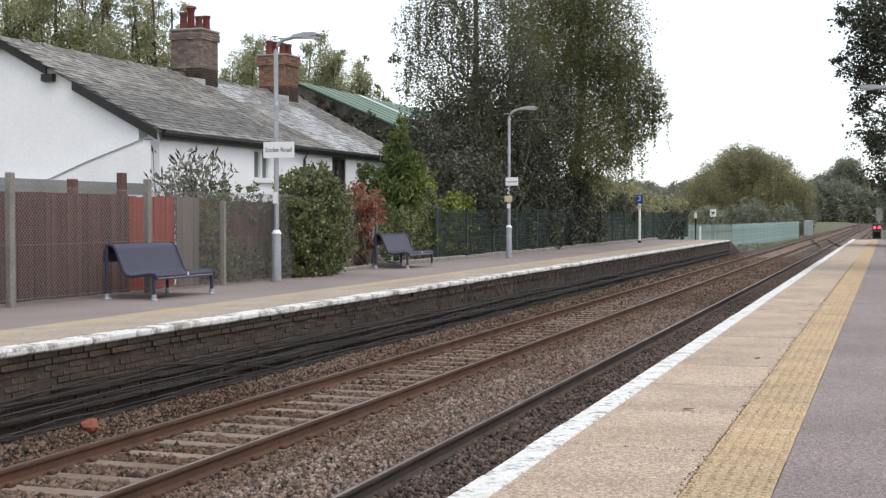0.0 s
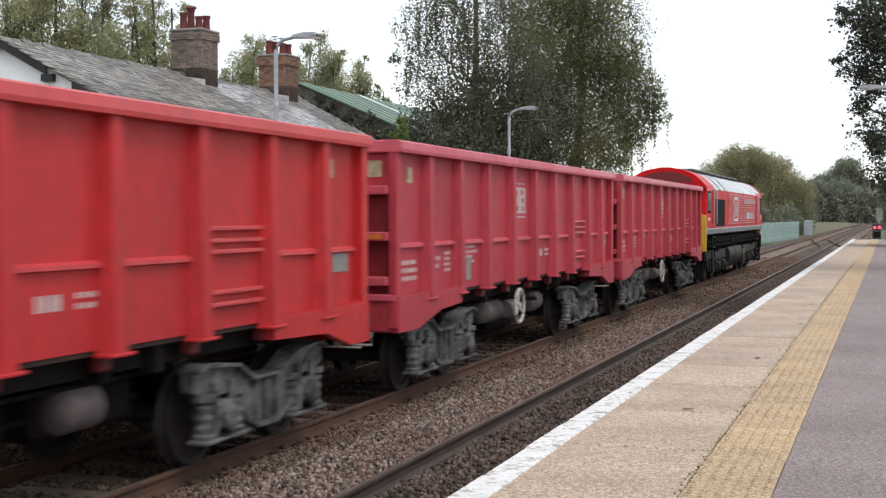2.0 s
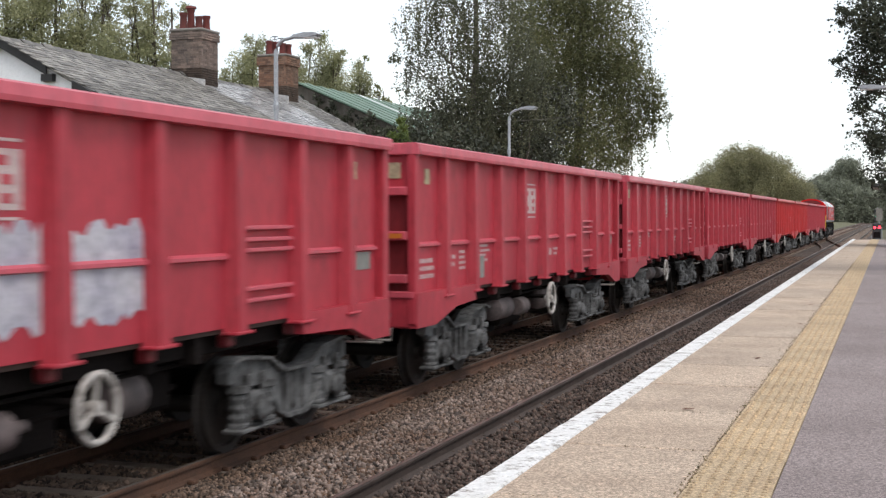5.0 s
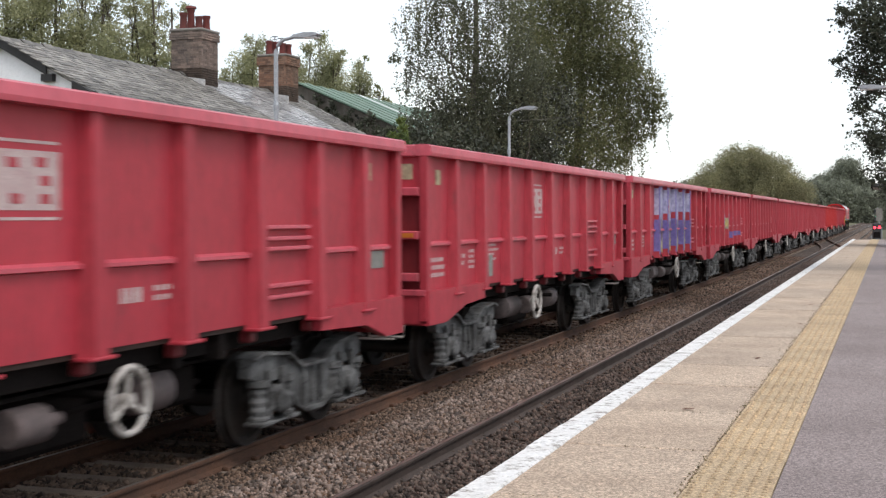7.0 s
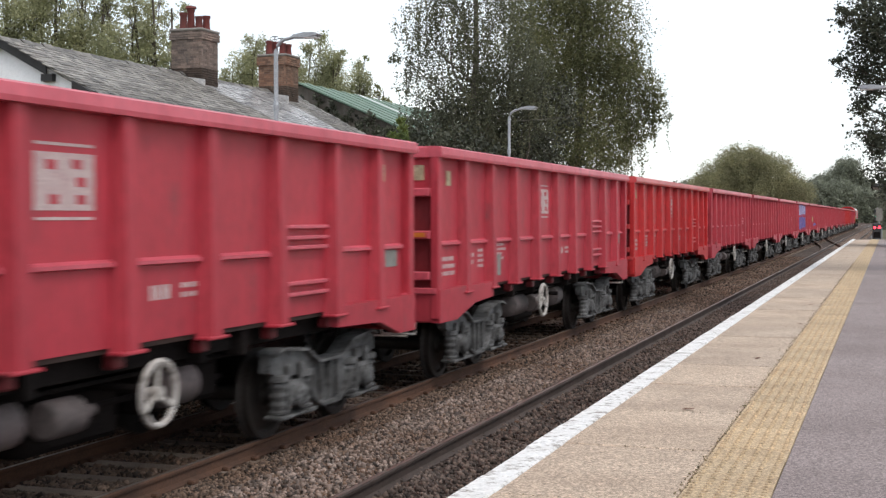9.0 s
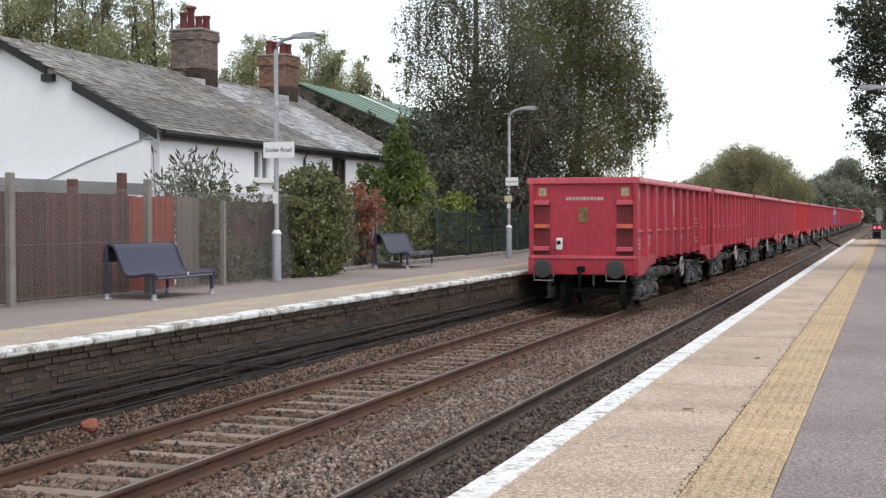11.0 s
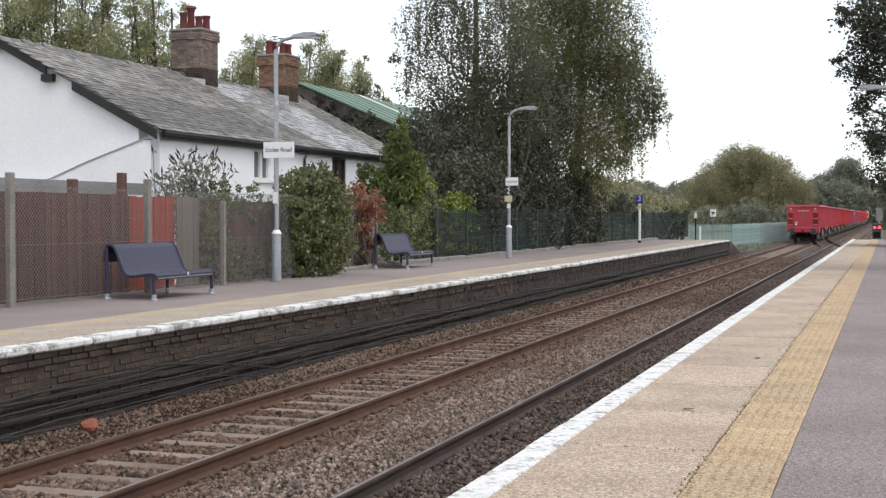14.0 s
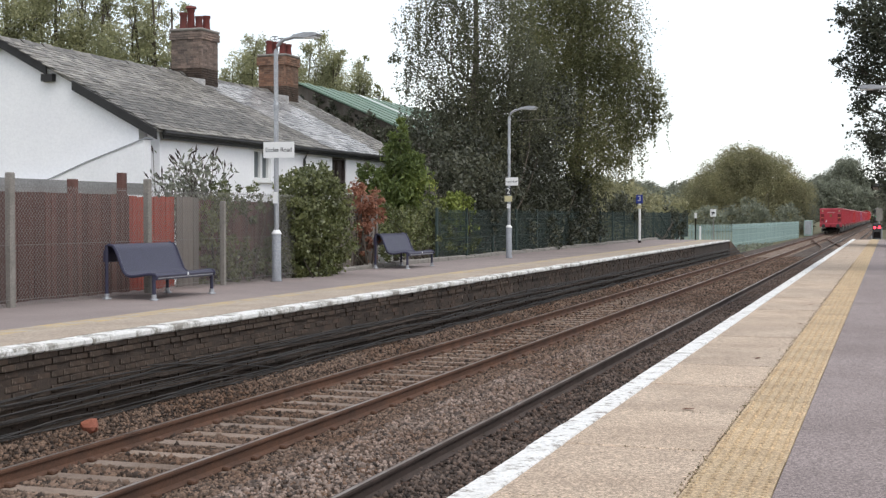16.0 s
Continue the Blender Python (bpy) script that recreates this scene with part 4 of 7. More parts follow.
    # plain boxes for brake rigging, filling out the dark mass under the floor
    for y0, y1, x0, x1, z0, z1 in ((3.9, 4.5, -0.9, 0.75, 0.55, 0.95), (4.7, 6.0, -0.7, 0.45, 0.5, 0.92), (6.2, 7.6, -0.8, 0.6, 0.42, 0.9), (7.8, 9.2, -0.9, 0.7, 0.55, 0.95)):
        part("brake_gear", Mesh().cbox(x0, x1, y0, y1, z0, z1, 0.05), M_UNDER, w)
    for yy, ln in ((5.35, 0.85), (8.1, 0.5)):
        tank = Mesh().lathe([(0.10, -ln / 2), (0.19, -ln / 2 + 0.05), (0.19, ln / 2 - 0.05), (0.10, ln / 2)], "y", (0.82, yy, 0.80), 16)
        part("air_reservoir", tank, M_TANK, w, "dusty grey air reservoir", smooth=True)
    part("brake_cylinder", Mesh().lathe([(0.13, -0.2), (0.15, -0.18), (0.15, 0.2), (0.05, 0.22), (0.05, 0.45)], "y", (0.95, 6.2, 0.78), 14), M_TANK, w, smooth=True)
    for yc in (2.43, BODY - 2.18):
        bg = part("bogie", BOLSTER_ME, None, w, "grey three-piece bogie", at=pose(0, yc, 0))
        for fr in FRAME_ME:
            part("side_frame", fr, None, bg)
        for dy in (-AXLE, AXLE):
            part("wheelset", WHEEL_ME, None, bg, at=pose(0, dy, 0.46))
    return w


def loco_outline(z):
    """Half width of the body at height z."""
    pts = [(1.30, 1.33), (3.20, 1.33), (3.28, 1.29), (3.60, 0.98), (3.74, 0.74), (3.84, 0.42), (3.90, 0.0)]
    return float(np.interp(z, [p[0] for p in pts], [p[1] for p in pts]))


def body_shell(y0, y1, z0, z1, nose=0, steps=8, out=0.0):
    """A slice of the loco body between two heights; nose slopes an end inwards."""
    zs = [z0 + (z1 - z0) * i / steps for i in range(steps + 1)]
    ring = [(loco_outline(z) + out, z) for z in zs]
    ring = [(x, z) for x, z in ring] + [(-x, z) for x, z in ring[::-1]]
    m = Mesh()
    n = len(ring)
    vs = []
    for k, y in enumerate((y0, y1)):
        for x, z in ring:
            dy = 0.0
            if nose and k == (1 if nose > 0 else 0):
                dy = -nose * max(0, z - 2.3) * 0.28
            vs.append((x, y + dy, z))
    m.add(vs, [(i, (i + 1) % n, n + (i + 1) % n, n + i) for i in range(n)] + [tuple(range(n)), tuple(range(n, 2 * n))])
    return m


def build_loco():
    """Buffers at y = 0, body from -0.75 back to -20.6."""
    lo = thing("diesel_locomotive", "red heavy diesel freight locomotive with silver roof and grey sill", "locomotive")
    f, b = -0.75, -20.55
    cab_f, cab_b = f - 3.0, b + 2.4
    part("body_side", body_shell(cab_b, cab_f, 1.90, 3.20, out=-0.025), M_LOCO_RED, lo, "gloss red ribbed engine-room body")
    part("roof", body_shell(cab_b - 0.1, cab_f + 0.1, 3.20, 3.80, out=-0.01), M_LOCO_ROOF, lo, "silver grey curved roof", smooth=True)
    part("roof_panel", body_shell(cab_b + 0.2, cab_f - 0.1, 3.76, 3.895, out=0.012), M_LOCO_TOP, lo, "sooty dark roof hatches", smooth=True)
    for y in range(-17, -4, 2):
        part("roof_hatch", Mesh().cbox(-0.55, 0.55, y - 0.8, y + 0.8, 3.85, 3.93, 0.02), M_LOCO_TOP, lo)
    part("exhaust", Mesh().cbox(-0.3, 0.3, -9.6, -8.6, 3.9, 4.0, 0.02), M_LOCO_TOP, lo)
    for y in (-16.9, -15.2):
        part("roof_seam", body_shell(y - 0.04, y + 0.04, 3.2, 3.84, out=0.012), M_LOCO_GREY, lo)
    for y0, y1, nose in ((cab_f, f, 1), (b, cab_b, -1)):
        c = part("cab", body_shell(y0, y1, 1.90, 3.30, nose), M_LOCO_RED, lo, "gloss red cab")
        part("cab_roof", body_shell(y0, y1, 3.30, 3.84, nose), M_LOCO_ROOF if nose > 0 else M_LOCO_RED, lo, smooth=True)
        ye = y1 if nose > 0 else y0
        inw = -nose
        for s in (-1, 1):
            xg = s * 1.333
            wy = ye + inw * 0.75
            part("cab_window", Mesh().cbox(min(xg, xg + 0.01 * s), max(xg, xg + 0.01 * s), wy - 0.36, wy + 0.36, 2.46, 3.06, 0.003), M_CABGLASS, c, "dark cab side window")
            part("window_frame", Mesh().box(min(xg, xg + 0.006 * s), max(xg, xg + 0.006 * s), wy - 0.42, wy + 0.42, 2.40, 3.12), M_UNDER, c)
            dy = ye + inw * (2.55 if nose > 0 else 1.95)
            part("cab_door", Mesh().cbox(min(xg, xg + 0.012 * s), max(xg, xg + 0.012 * s), dy - 0.30, dy + 0.30, 1.95, 3.22, 0.004), M_LOCO_RED, c)
            for q in (-0.38, 0.38):
                part("handrail", Mesh().tube([(xg, dy + q, 2.0), (xg + 0.06 * s, dy + q, 2.05), (xg + 0.06 * s, dy + q, 3.15), (xg, dy + q, 3.2)], 0.022, 6), M_GALV, c, "bright steel handrail")
            for zz in (0.45, 0.85, 1.25, 1.6):
                part("cab_step", Mesh().cbox(min(s * 1.15, s * 1.36), max(s * 1.15, s * 1.36), dy - 0.28, dy + 0.28, zz - 0.02, zz + 0.02, 0.01), M_LOCO_TANK, c)
            for q in (-0.32, 0.32):
                part("step_stile", Mesh().cbox(min(s * 1.3, s * 1.34), max(s * 1.3, s * 1.34), dy + q - 0.03, dy + q + 0.03, 0.4, 1.7, 0.008), M_UNDER, c)
            num = stencil(1, xg, wy - 0.2, 2.16, 0.4, 0.16, s)
            part("number_bars", num, M_LOCO_WHITE, c)
        # cab front: yellow lower panel, windscreens, lamps
        yf = ye + nose * 0.012
        part("warning_panel", Mesh().cbox(-1.26, 1.26, min(yf, yf + 0.05 * nose), max(yf, yf + 0.05 * nose), 1.35, 2.35, 0.02), M_LOCO_YELLOW, c, "yellow warning panel")
        if nose < 0:
            part("corner_stripe", Mesh().cbox(1.05, 1.345, min(yf - 0.06 * nose, yf + 0.03 * nose), max(yf - 0.06 * nose, yf + 0.03 * nose), 1.15, 2.33, 0.02), M_LOCO_YELLOW, c)
        for s in (-1, 1):
            m = Mesh()
            z0, z1 = 2.48, 3.16
            ya, yb = [ye - nose * max(0, z - 2.3) * 0.28 + nose * 0.012 for z in (z0, z1)]
            m.add([(s * 0.12, ya, z0), (s * 1.18, ya, z0), (s * 1.18, yb, z1), (s * 0.12, yb, z1), (s * 0.12, ya - 0.03 * nose, z0), (s * 1.18, ya - 0.03 * nose, z0), (s * 1.18, yb - 0.03 * nose, z1), (s * 0.12, yb - 0.03 * nose, z1)],
                  [(0, 1, 2, 3), (4, 7, 6, 5), (0, 4, 5, 1), (1, 5, 6, 2), (2, 6, 7, 3), (3, 7, 4, 0)])
            part("windscreen", m, M_CABGLASS, c, "dark windscreen")
            lamp = Mesh().lathe([(0.10, 0), (0.11, 0.03), (0.08, 0.05)] if nose > 0 else [(0.10, 0), (0.11, -0.03), (0.08, -0.05)], "y", (s * 0.9, yf + 0.04 * nose, 1.62), 14)
            part("headlamp", lamp, M_SIGNWHITE, c)
            part("buffer", BUFFER_ME, None, lo, at=pose(s * 0.87, ye + nose * 0.12, 1.06, 0, 0, 0 if nose > 0 else 180))
        # roof cowl arching over the cab end
        part("cab_visor", body_shell(min(ye - nose * 0.05, ye - nose * 0.5), max(ye - nose * 0.05, ye - nose * 0.5), 3.22, 3.88, 0, out=0.03), M_LOCO_RED, c)
        yv = ye - nose * 0.05
        # thin dark sheet on the cowl end, the recess's shade as colour
        dark = [(-0.95, 3.38), (0.95, 3.38), (0.80, 3.56), (0.48, 3.70), (0.0, 3.76), (-0.48, 3.70), (-0.80, 3.56)]
        part("cowl_shade", Mesh().prism(dark, min(yv, yv + nose * 0.012), max(yv, yv + nose * 0.012)), M_COWL, c, "dark red sheet painting the shaded recess under the roof cowl")
        part("headstock", Mesh().cbox(-1.3, 1.3, min(ye, ye - 0.25 * nose), max(ye, ye - 0.25 * nose), 0.85, 1.45, 0.03), M_UNDER, lo)
        part("coupling", Mesh().cbox(-0.1, 0.1, min(ye, ye + 0.35 * nose), max(ye, ye + 0.35 * nose), 0.92, 1.12, 0.03), M_UNDER, lo)
        part("obstacle_guard", Mesh().cbox(-1.25, 1.25, min(ye - 0.1 * nose, ye - 0.16 * nose), max(ye - 0.1 * nose, ye - 0.16 * nose), 0.25, 0.85, 0.02), M_UNDER, lo)
    for s in (-1, 1):
        xs = s * 1.305
        for i in range(13):
            z = 2.02 + 0.088 * i
            xa, xb = (xs, xs + 0.035 * s)
            # ribs in the paler rim red, their sky highlight painted in
            m = Mesh().prism([(xa, z - 0.014), (xb, z - 0.012), (xb, z - 0.002), (xa, z + 0.03)], -14.3, cab_f - 0.1)
            part("body_rib", m, M_RIM_BRIGHT, lo)
        part("radiator_grille", Mesh().cbox(min(xs, xs + 0.02 * s), max(xs, xs + 0.02 * s), -18.05, -15.3, 1.95, 2.88, 0.005), M_GRILLE, lo, "black radiator grille")
        part("grille_surround", Mesh().cbox(min(xs, xs + 0.012 * s), max(xs, xs + 0.012 * s), -18.12, -15.22, 1.92, 2.93, 0.004), M_LOCO_RED, lo)
        part("sill", Mesh().prism([(s * 1.22, 1.66), (s * 1.345, 1.71), (s * 1.345, 1.885), (s * 1.31, 1.90), (s * 1.2, 1.90)], b + 0.02, f - 0.02), M_LOCO_GREY, lo, "dark grey sill band")
        part("sill_line", Mesh().box(min(s * 1.346, s * 1.35), max(s * 1.346, s * 1.35), b + 0.05, f - 0.05, 1.865, 1.888), M_LOCO_WHITE, lo, "thin pale sill line")
        xo = s * 1.342
        xa, xb = min(xo, xo + 0.004 * s), max(xo, xo + 0.004 * s)
        yc, zc = -11.9, 2.56
        outer = [(-0.74, -0.34), (-0.62, -0.46), (0.62, -0.46), (0.74, -0.34), (0.74, 0.34), (0.62, 0.46), (-0.62, 0.46), (-0.74, 0.34)]
        inner = [(y * 0.84, z * 0.80) for y, z in outer]
        ring = [(x, yc + y, zc + z) for x in (xa, xb) for loop in (outer, inner) for y, z in loop]
        fs = []
        for i in range(8):
            j = (i + 1) % 8
            fs += [(i, j, 8 + j, 8 + i), (16 + i, 24 + i, 24 + j, 16 + j), (i, 16 + i, 16 + j, j), (8 + i, 8 + j, 24 + j, 24 + i)]
        em = part("emblem", Mesh().add(ring, fs), M_LOCO_WHITE, lo, "large square white emblem")
        for y0 in (-0.25, 0.25):
            part("emblem_block", Mesh().cbox(xa, xb, yc + y0 - 0.18, yc + y0 + 0.18, zc - 0.24, zc + 0.24, 0.002), M_STENCIL, em)
        txt = Mesh()
        y = -8.9
        rng = random.Random(3)
        while y < -4.3:
            wd = rng.uniform(0.12, 0.24)
            txt.box(xa, xb, y, y + wd, 2.80, 2.98)
            y += wd + (0.18 if rng.random() < 0.15 else 0.05)
        tagged(part("lettering", txt, M_STENCIL, lo, "row of small white lettering"), kind="stuff")
        for y0, y1, mt in ((-8.3, -7.9, M_GRAF_PALE), (-7.5, -6.8, M_LOCO_WHITE), (-6.4, -5.4, M_GRAF_PALE), (-5.1, -4.8, M_STENCIL)):
            part("logo_panel", Mesh().box(xa, xb, y0, y1, 2.18, 2.44), mt, lo, "small pale logo panel")
        part("vent_pod", Mesh().cbox(min(s * 1.0, s * 1.28), max(s * 1.0, s * 1.28), -12.6, -11.6, 1.25, 1.5, 0.06), M_UNDER, lo)
        part("vent_pod", Mesh().cbox(min(s * 1.0, s * 1.28), max(s * 1.0, s * 1.28), -10.9, -9.9, 1.25, 1.5, 0.06), M_UNDER, lo)
        for z in (1.42, 1.3):
            part("pipe", Mesh().tube([(s * 1.24, -19.8, z), (s * 1.24, -1.6, z)], 0.03, 6), M_UNDER, lo)
    part("frame", Mesh().cbox(-1.2, 1.2, b + 0.1, f - 0.1, 1.2, 1.6, 0.03), M_UNDER, lo)
    half = [(1.05, 1.17), (1.20, 1.13), (1.27, 1.02), (1.29, 0.85), (1.27, 0.66), (1.18, 0.48), (1.02, 0.35), (0.8, 0.29)]
    tank = Mesh().prism(half + [(-x, z) for x, z in half[::-1]], -13.4, -8.9)
    part("fuel_tank", tank, M_LOCO_TANK, lo, "dark grey rounded fuel tank", smooth=True)
    for s in (-1, 1):
        part("battery_box", Mesh().cbox(min(s * 0.9, s * 1.3), max(s * 0.9, s * 1.3), -8.85, -7.9, 0.35, 1.12, 0.03), M_LOCO_TANK, lo)
        for y in (-8.65, -8.1):
            part("hazard_label", Mesh().box(min(s * 1.301, s * 1.306), max(s * 1.301, s * 1.306), y - 0.05, y + 0.05, 0.78, 0.98), M_SIGNYELLOW, lo)
    big = wheelset(0.53)
    for yc in (-4.6, -16.7):
        bg = part("bogie", Mesh().cbox(-0.9, 0.9, -2.4, 2.4, 0.55, 0.95, 0.05), M_UNDER, lo, "black three-axle bogie", at=pose(0, yc, 0))
        for s in (-1, 1):
            m = Mesh()
            prof = [(-2.75, 0.95), (-2.3, 1.15), (-0.9, 1.15), (-0.6, 1.05), (0.6, 1.05), (0.9, 1.15), (2.3, 1.15), (2.75, 0.95), (2.6, 0.62), (2.3, 0.80), (1.4, 0.80), (1.15, 0.58), (0.75, 0.58), (0.5, 0.80), (-0.5, 0.80), (-0.75, 0.58), (-1.15, 0.58), (-1.4, 0.80), (-2.3, 0.80), (-2.6, 0.62)]
            n = len(prof)
            x0, x1 = s * 0.98, s * 1.2
            m.add([(x, y, z) for x in (x0, x1) for y, z in prof], [(i, (i + 1) % n, n + (i + 1) % n, n + i) for i in range(n)])
            for a, c in (((-2.75, -0.5), (0.80, 1.12)), ((-0.8, 0.8), (0.80, 1.06)), ((0.5, 2.75), (0.80, 1.12)), ((-1.15, -0.75), (0.58, 0.9)), ((0.75, 1.15), (0.58, 0.9))):
                m.box(min(x0, x1) + 0.004, max(x0, x1) - 0.004, a[0] + 0.05, a[1] - 0.05, c[0] + 0.002, c[1])
            for y in (-1.85, 0.0, 1.85):
                m.cbox(min(s * 1.1, s * 1.27), max(s * 1.1, s * 1.27), y - 0.2, y + 0.2, 0.36, 0.74, 0.04)
                m.lathe([(0.15, 0), (0.15, 0.05 * s), (0.09, 0.08 * s)], "x", (s * 1.27, y, 0.53), 14)
                for q in (-0.33, 0.33):
                    m.lathe([(0.08, 0.55), (0.095, 0.6), (0.08, 0.65), (0.095, 0.7), (0.08, 0.75), (0.095, 0.8), (0.08, 0.9)], "z", (s * 1.12, y + q, 0), 10)
            part("side_frame", m, M_LOCO_TANK, bg)
            part("sand_pipe", Mesh().tube([(s * 1.0, 2.7, 0.9), (s * 0.95, 2.85, 0.5), (s * 0.78, 2.7, 0.1)], 0.03, 6), M_UNDER, bg)
        for y in (-1.85, 0.0, 1.85):
            part("wheelset", big, None, bg, at=pose(0, y, 0.53))
    return lo


loco = build_loco()
BRIGHT = (3, 4, 15)
plain_wagon, bright_wagon = build_wagon(False), build_wagon(True)
tagged(plain_wagon, "faded red high-sided box wagon with ribbed sides")
tagged(bright_wagon, "bright red high-sided box wagon with ribbed sides")
wagons = {}
for k in range(1, WAGONS + 1):
    src = bright_wagon if k in BRIGHT else plain_wagon
    wagons[k] = src if k in (1, 3) else copy_thing(src, Matrix())


for k in (1, 2, 3, 4, 7, 12, 15, 16):
    # the brake wheel sits one bay further back on these
    for ob in wagons[k].children:
        if ob.name.startswith("handwheel"):
            ob.location.y = 5.62


def spray(k, name, y0, y1, z0, z1, material, seed, words):
    """Sprayed paint with a ragged outline, one sheet in each bay between the posts."""
    rng = random.Random(seed)
    x = WX - 0.14
    for a, b in zip((0.1, *STANCHIONS), (*STANCHIONS, BODY - 0.1)):
        lo, hi = max(a + 0.13, y0), min(b - 0.13, y1)
        if hi - lo < 0.15:
            continue
        n = max(int((hi - lo) / 0.07), 3)
        vs, fs = [], []
        for i in range(n + 1):
            y = lo + (hi - lo) * i / n
            vs += [(x + 0.001, y, z0 + rng.uniform(0, 0.12)), (x + 0.001, y, z1 - rng.uniform(0, 0.14))]
        m = len(vs)
        vs += [(x + 0.003 + 0.0012 * (seed % 3), y, z) for _, y, z in vs]
        for i in range(n):
            q = 2 * i
            fs += [(q, q + 1, q + 3, q + 2), (m + q, m + q + 2, m + q + 3, m + q + 1), (q, q + 2, m + q + 2, m + q), (q + 1, m + q + 1, m + q + 3, q + 3)]
        fs += [(0, m, m + 1, 1), (2 * n, 2 * n + 1, m + 2 * n + 1, m + 2 * n)]
        part("graffiti", Mesh().add(vs, fs), material, wagons[k], words)


spray(11, "graffiti", 3.9, 9.3, 2.10, 3.12, M_GRAF_BLUE, 1, "lilac and blue sprayed graffiti")
spray(11, "graffiti", 3.9, 9.3, 1.62, 2.30, M_GRAF_MAROON, 7, "maroon and grey sprayed letters")
spray(11, "graffiti", 3.9, 9.3, 1.30, 1.75, M_GRAF_YELLOW, 2, "yellow sprayed base")
for yp in STANCHIONS[2:7]:
    part("graffiti", Mesh().box(WX - 0.004, WX + 0.003, yp - 0.082, yp + 0.082, 1.32, 2.2).box(WX - 0.03, WX - 0.012, yp - 0.078, yp + 0.078, 2.2, 3.05), M_GRAF_VIOLET, wagons[11], "violet sprayed post")
def spray_post(k, posts, z0, z1, material, words):
    """Paint carried round the flank of the posts."""
    for yp in posts:
        rng = random.Random(int(100 * k + 10 * yp))
        z0, z1 = z0 + rng.uniform(-0.05, 0.1), z1 + rng.uniform(-0.12, 0.05)
        m = Mesh()
        ring = []
        for z in (z0, z1):
            u = (z - WBOT + 0.06) / (WRIM - WBOT + 0.06)
            a, b, xo = yp - 0.135 + 0.03 * u, yp - 0.085 + 0.01 * u, WX - 0.03 * u
            ring.append([(WX - 0.14, a - 0.006, z), (xo + 0.002, b - 0.006, z), (xo + 0.002, b, z), (WX - 0.14, a, z)])
        m.add(ring[0] + ring[1], [(0, 1, 5, 4), (1, 2, 6, 5), (2, 3, 7, 6), (3, 0, 4, 7), (4, 5, 6, 7), (0, 3, 2, 1)])
        part("graffiti", m, material, wagons[k], words)


spray_post(11, STANCHIONS[2:7], 2.25, 3.05, M_GRAF_BLUE, "lilac sprayed post flank")
spray_post(11, STANCHIONS[2:7], 1.32, 2.25, M_GRAF_VIOLET, "violet sprayed post flank")
spray_post(10, STANCHIONS[3:4], 1.75, 2.25, M_GRAF_YELLOW, "yellow sprayed post flank")
spray_post(10, STANCHIONS[4:7], 1.40, 1.75, M_GRAF_VIOLET, "violet sprayed post flank")
spray(10, "graffiti", 4.2, 9.3, 1.40, 2.05, M_GRAF_YELLOW, 3, "yellow and grey sprayed graffiti")
spray(10, "graffiti", 4.6, 8.6, 1.95, 2.40, M_GRAF_BLUE, 4, "blue sprayed graffiti")
spray(9, "graffiti", 5.5, 8.2, 1.45, 2.30, M_GRAF_PALE, 5, "pale sprayed graffiti")
spray(18, "graffiti", 1.4, 6.6, 1.40, 2.15, M_GRAF_BLUE, 6, "blue sprayed graffiti")
spray(4, "graffiti", 5.45, 6.4, 1.36, 1.9, M_STENCIL, 8, "white scrawl")
M_CREST = surface("brown_yellow_plate", (0.30, 0.20, 0.07), (0.12, 0.05, 0.03), 0.6, scale=9, fine=40, bump=0.0)
# tail lamp on the last wagon
tail = wagons[WAGONS]
part("tail_lamp", Mesh().cbox(-0.62, -0.48, -0.12, 0.0, 1.50, 1.78, 0.02), M_SIGNWHITE, tail, "white tail lamp box")
part("tail_lens", Mesh().lathe([(0.05, 0.0), (0.05, -0.02), (0.03, -0.03)], "y", (-0.55, -0.12, 1.67), 12), M_UNDER, tail)
part("crest", Mesh().cbox(-0.11, 0.11, 0.065, 0.079, 2.15, 2.5, 0.004), M_CREST, tail, "small yellow and brown plate")


# ---- cottages behind the far platform ----
RIDGE_X, RIDGE_Z, EAVE_X, EAVE_Z = -21.3, 6.78, -16.82, 4.40
COT_Y0, COT_Y1, WALL_X = 28.3, 46.0, -17.0
SLOPE = math.atan2(RIDGE_Z - EAVE_Z, EAVE_X - RIDGE_X)


def slab_of(prof, y0, y1):
    return Mesh().prism(prof, y0, y1)


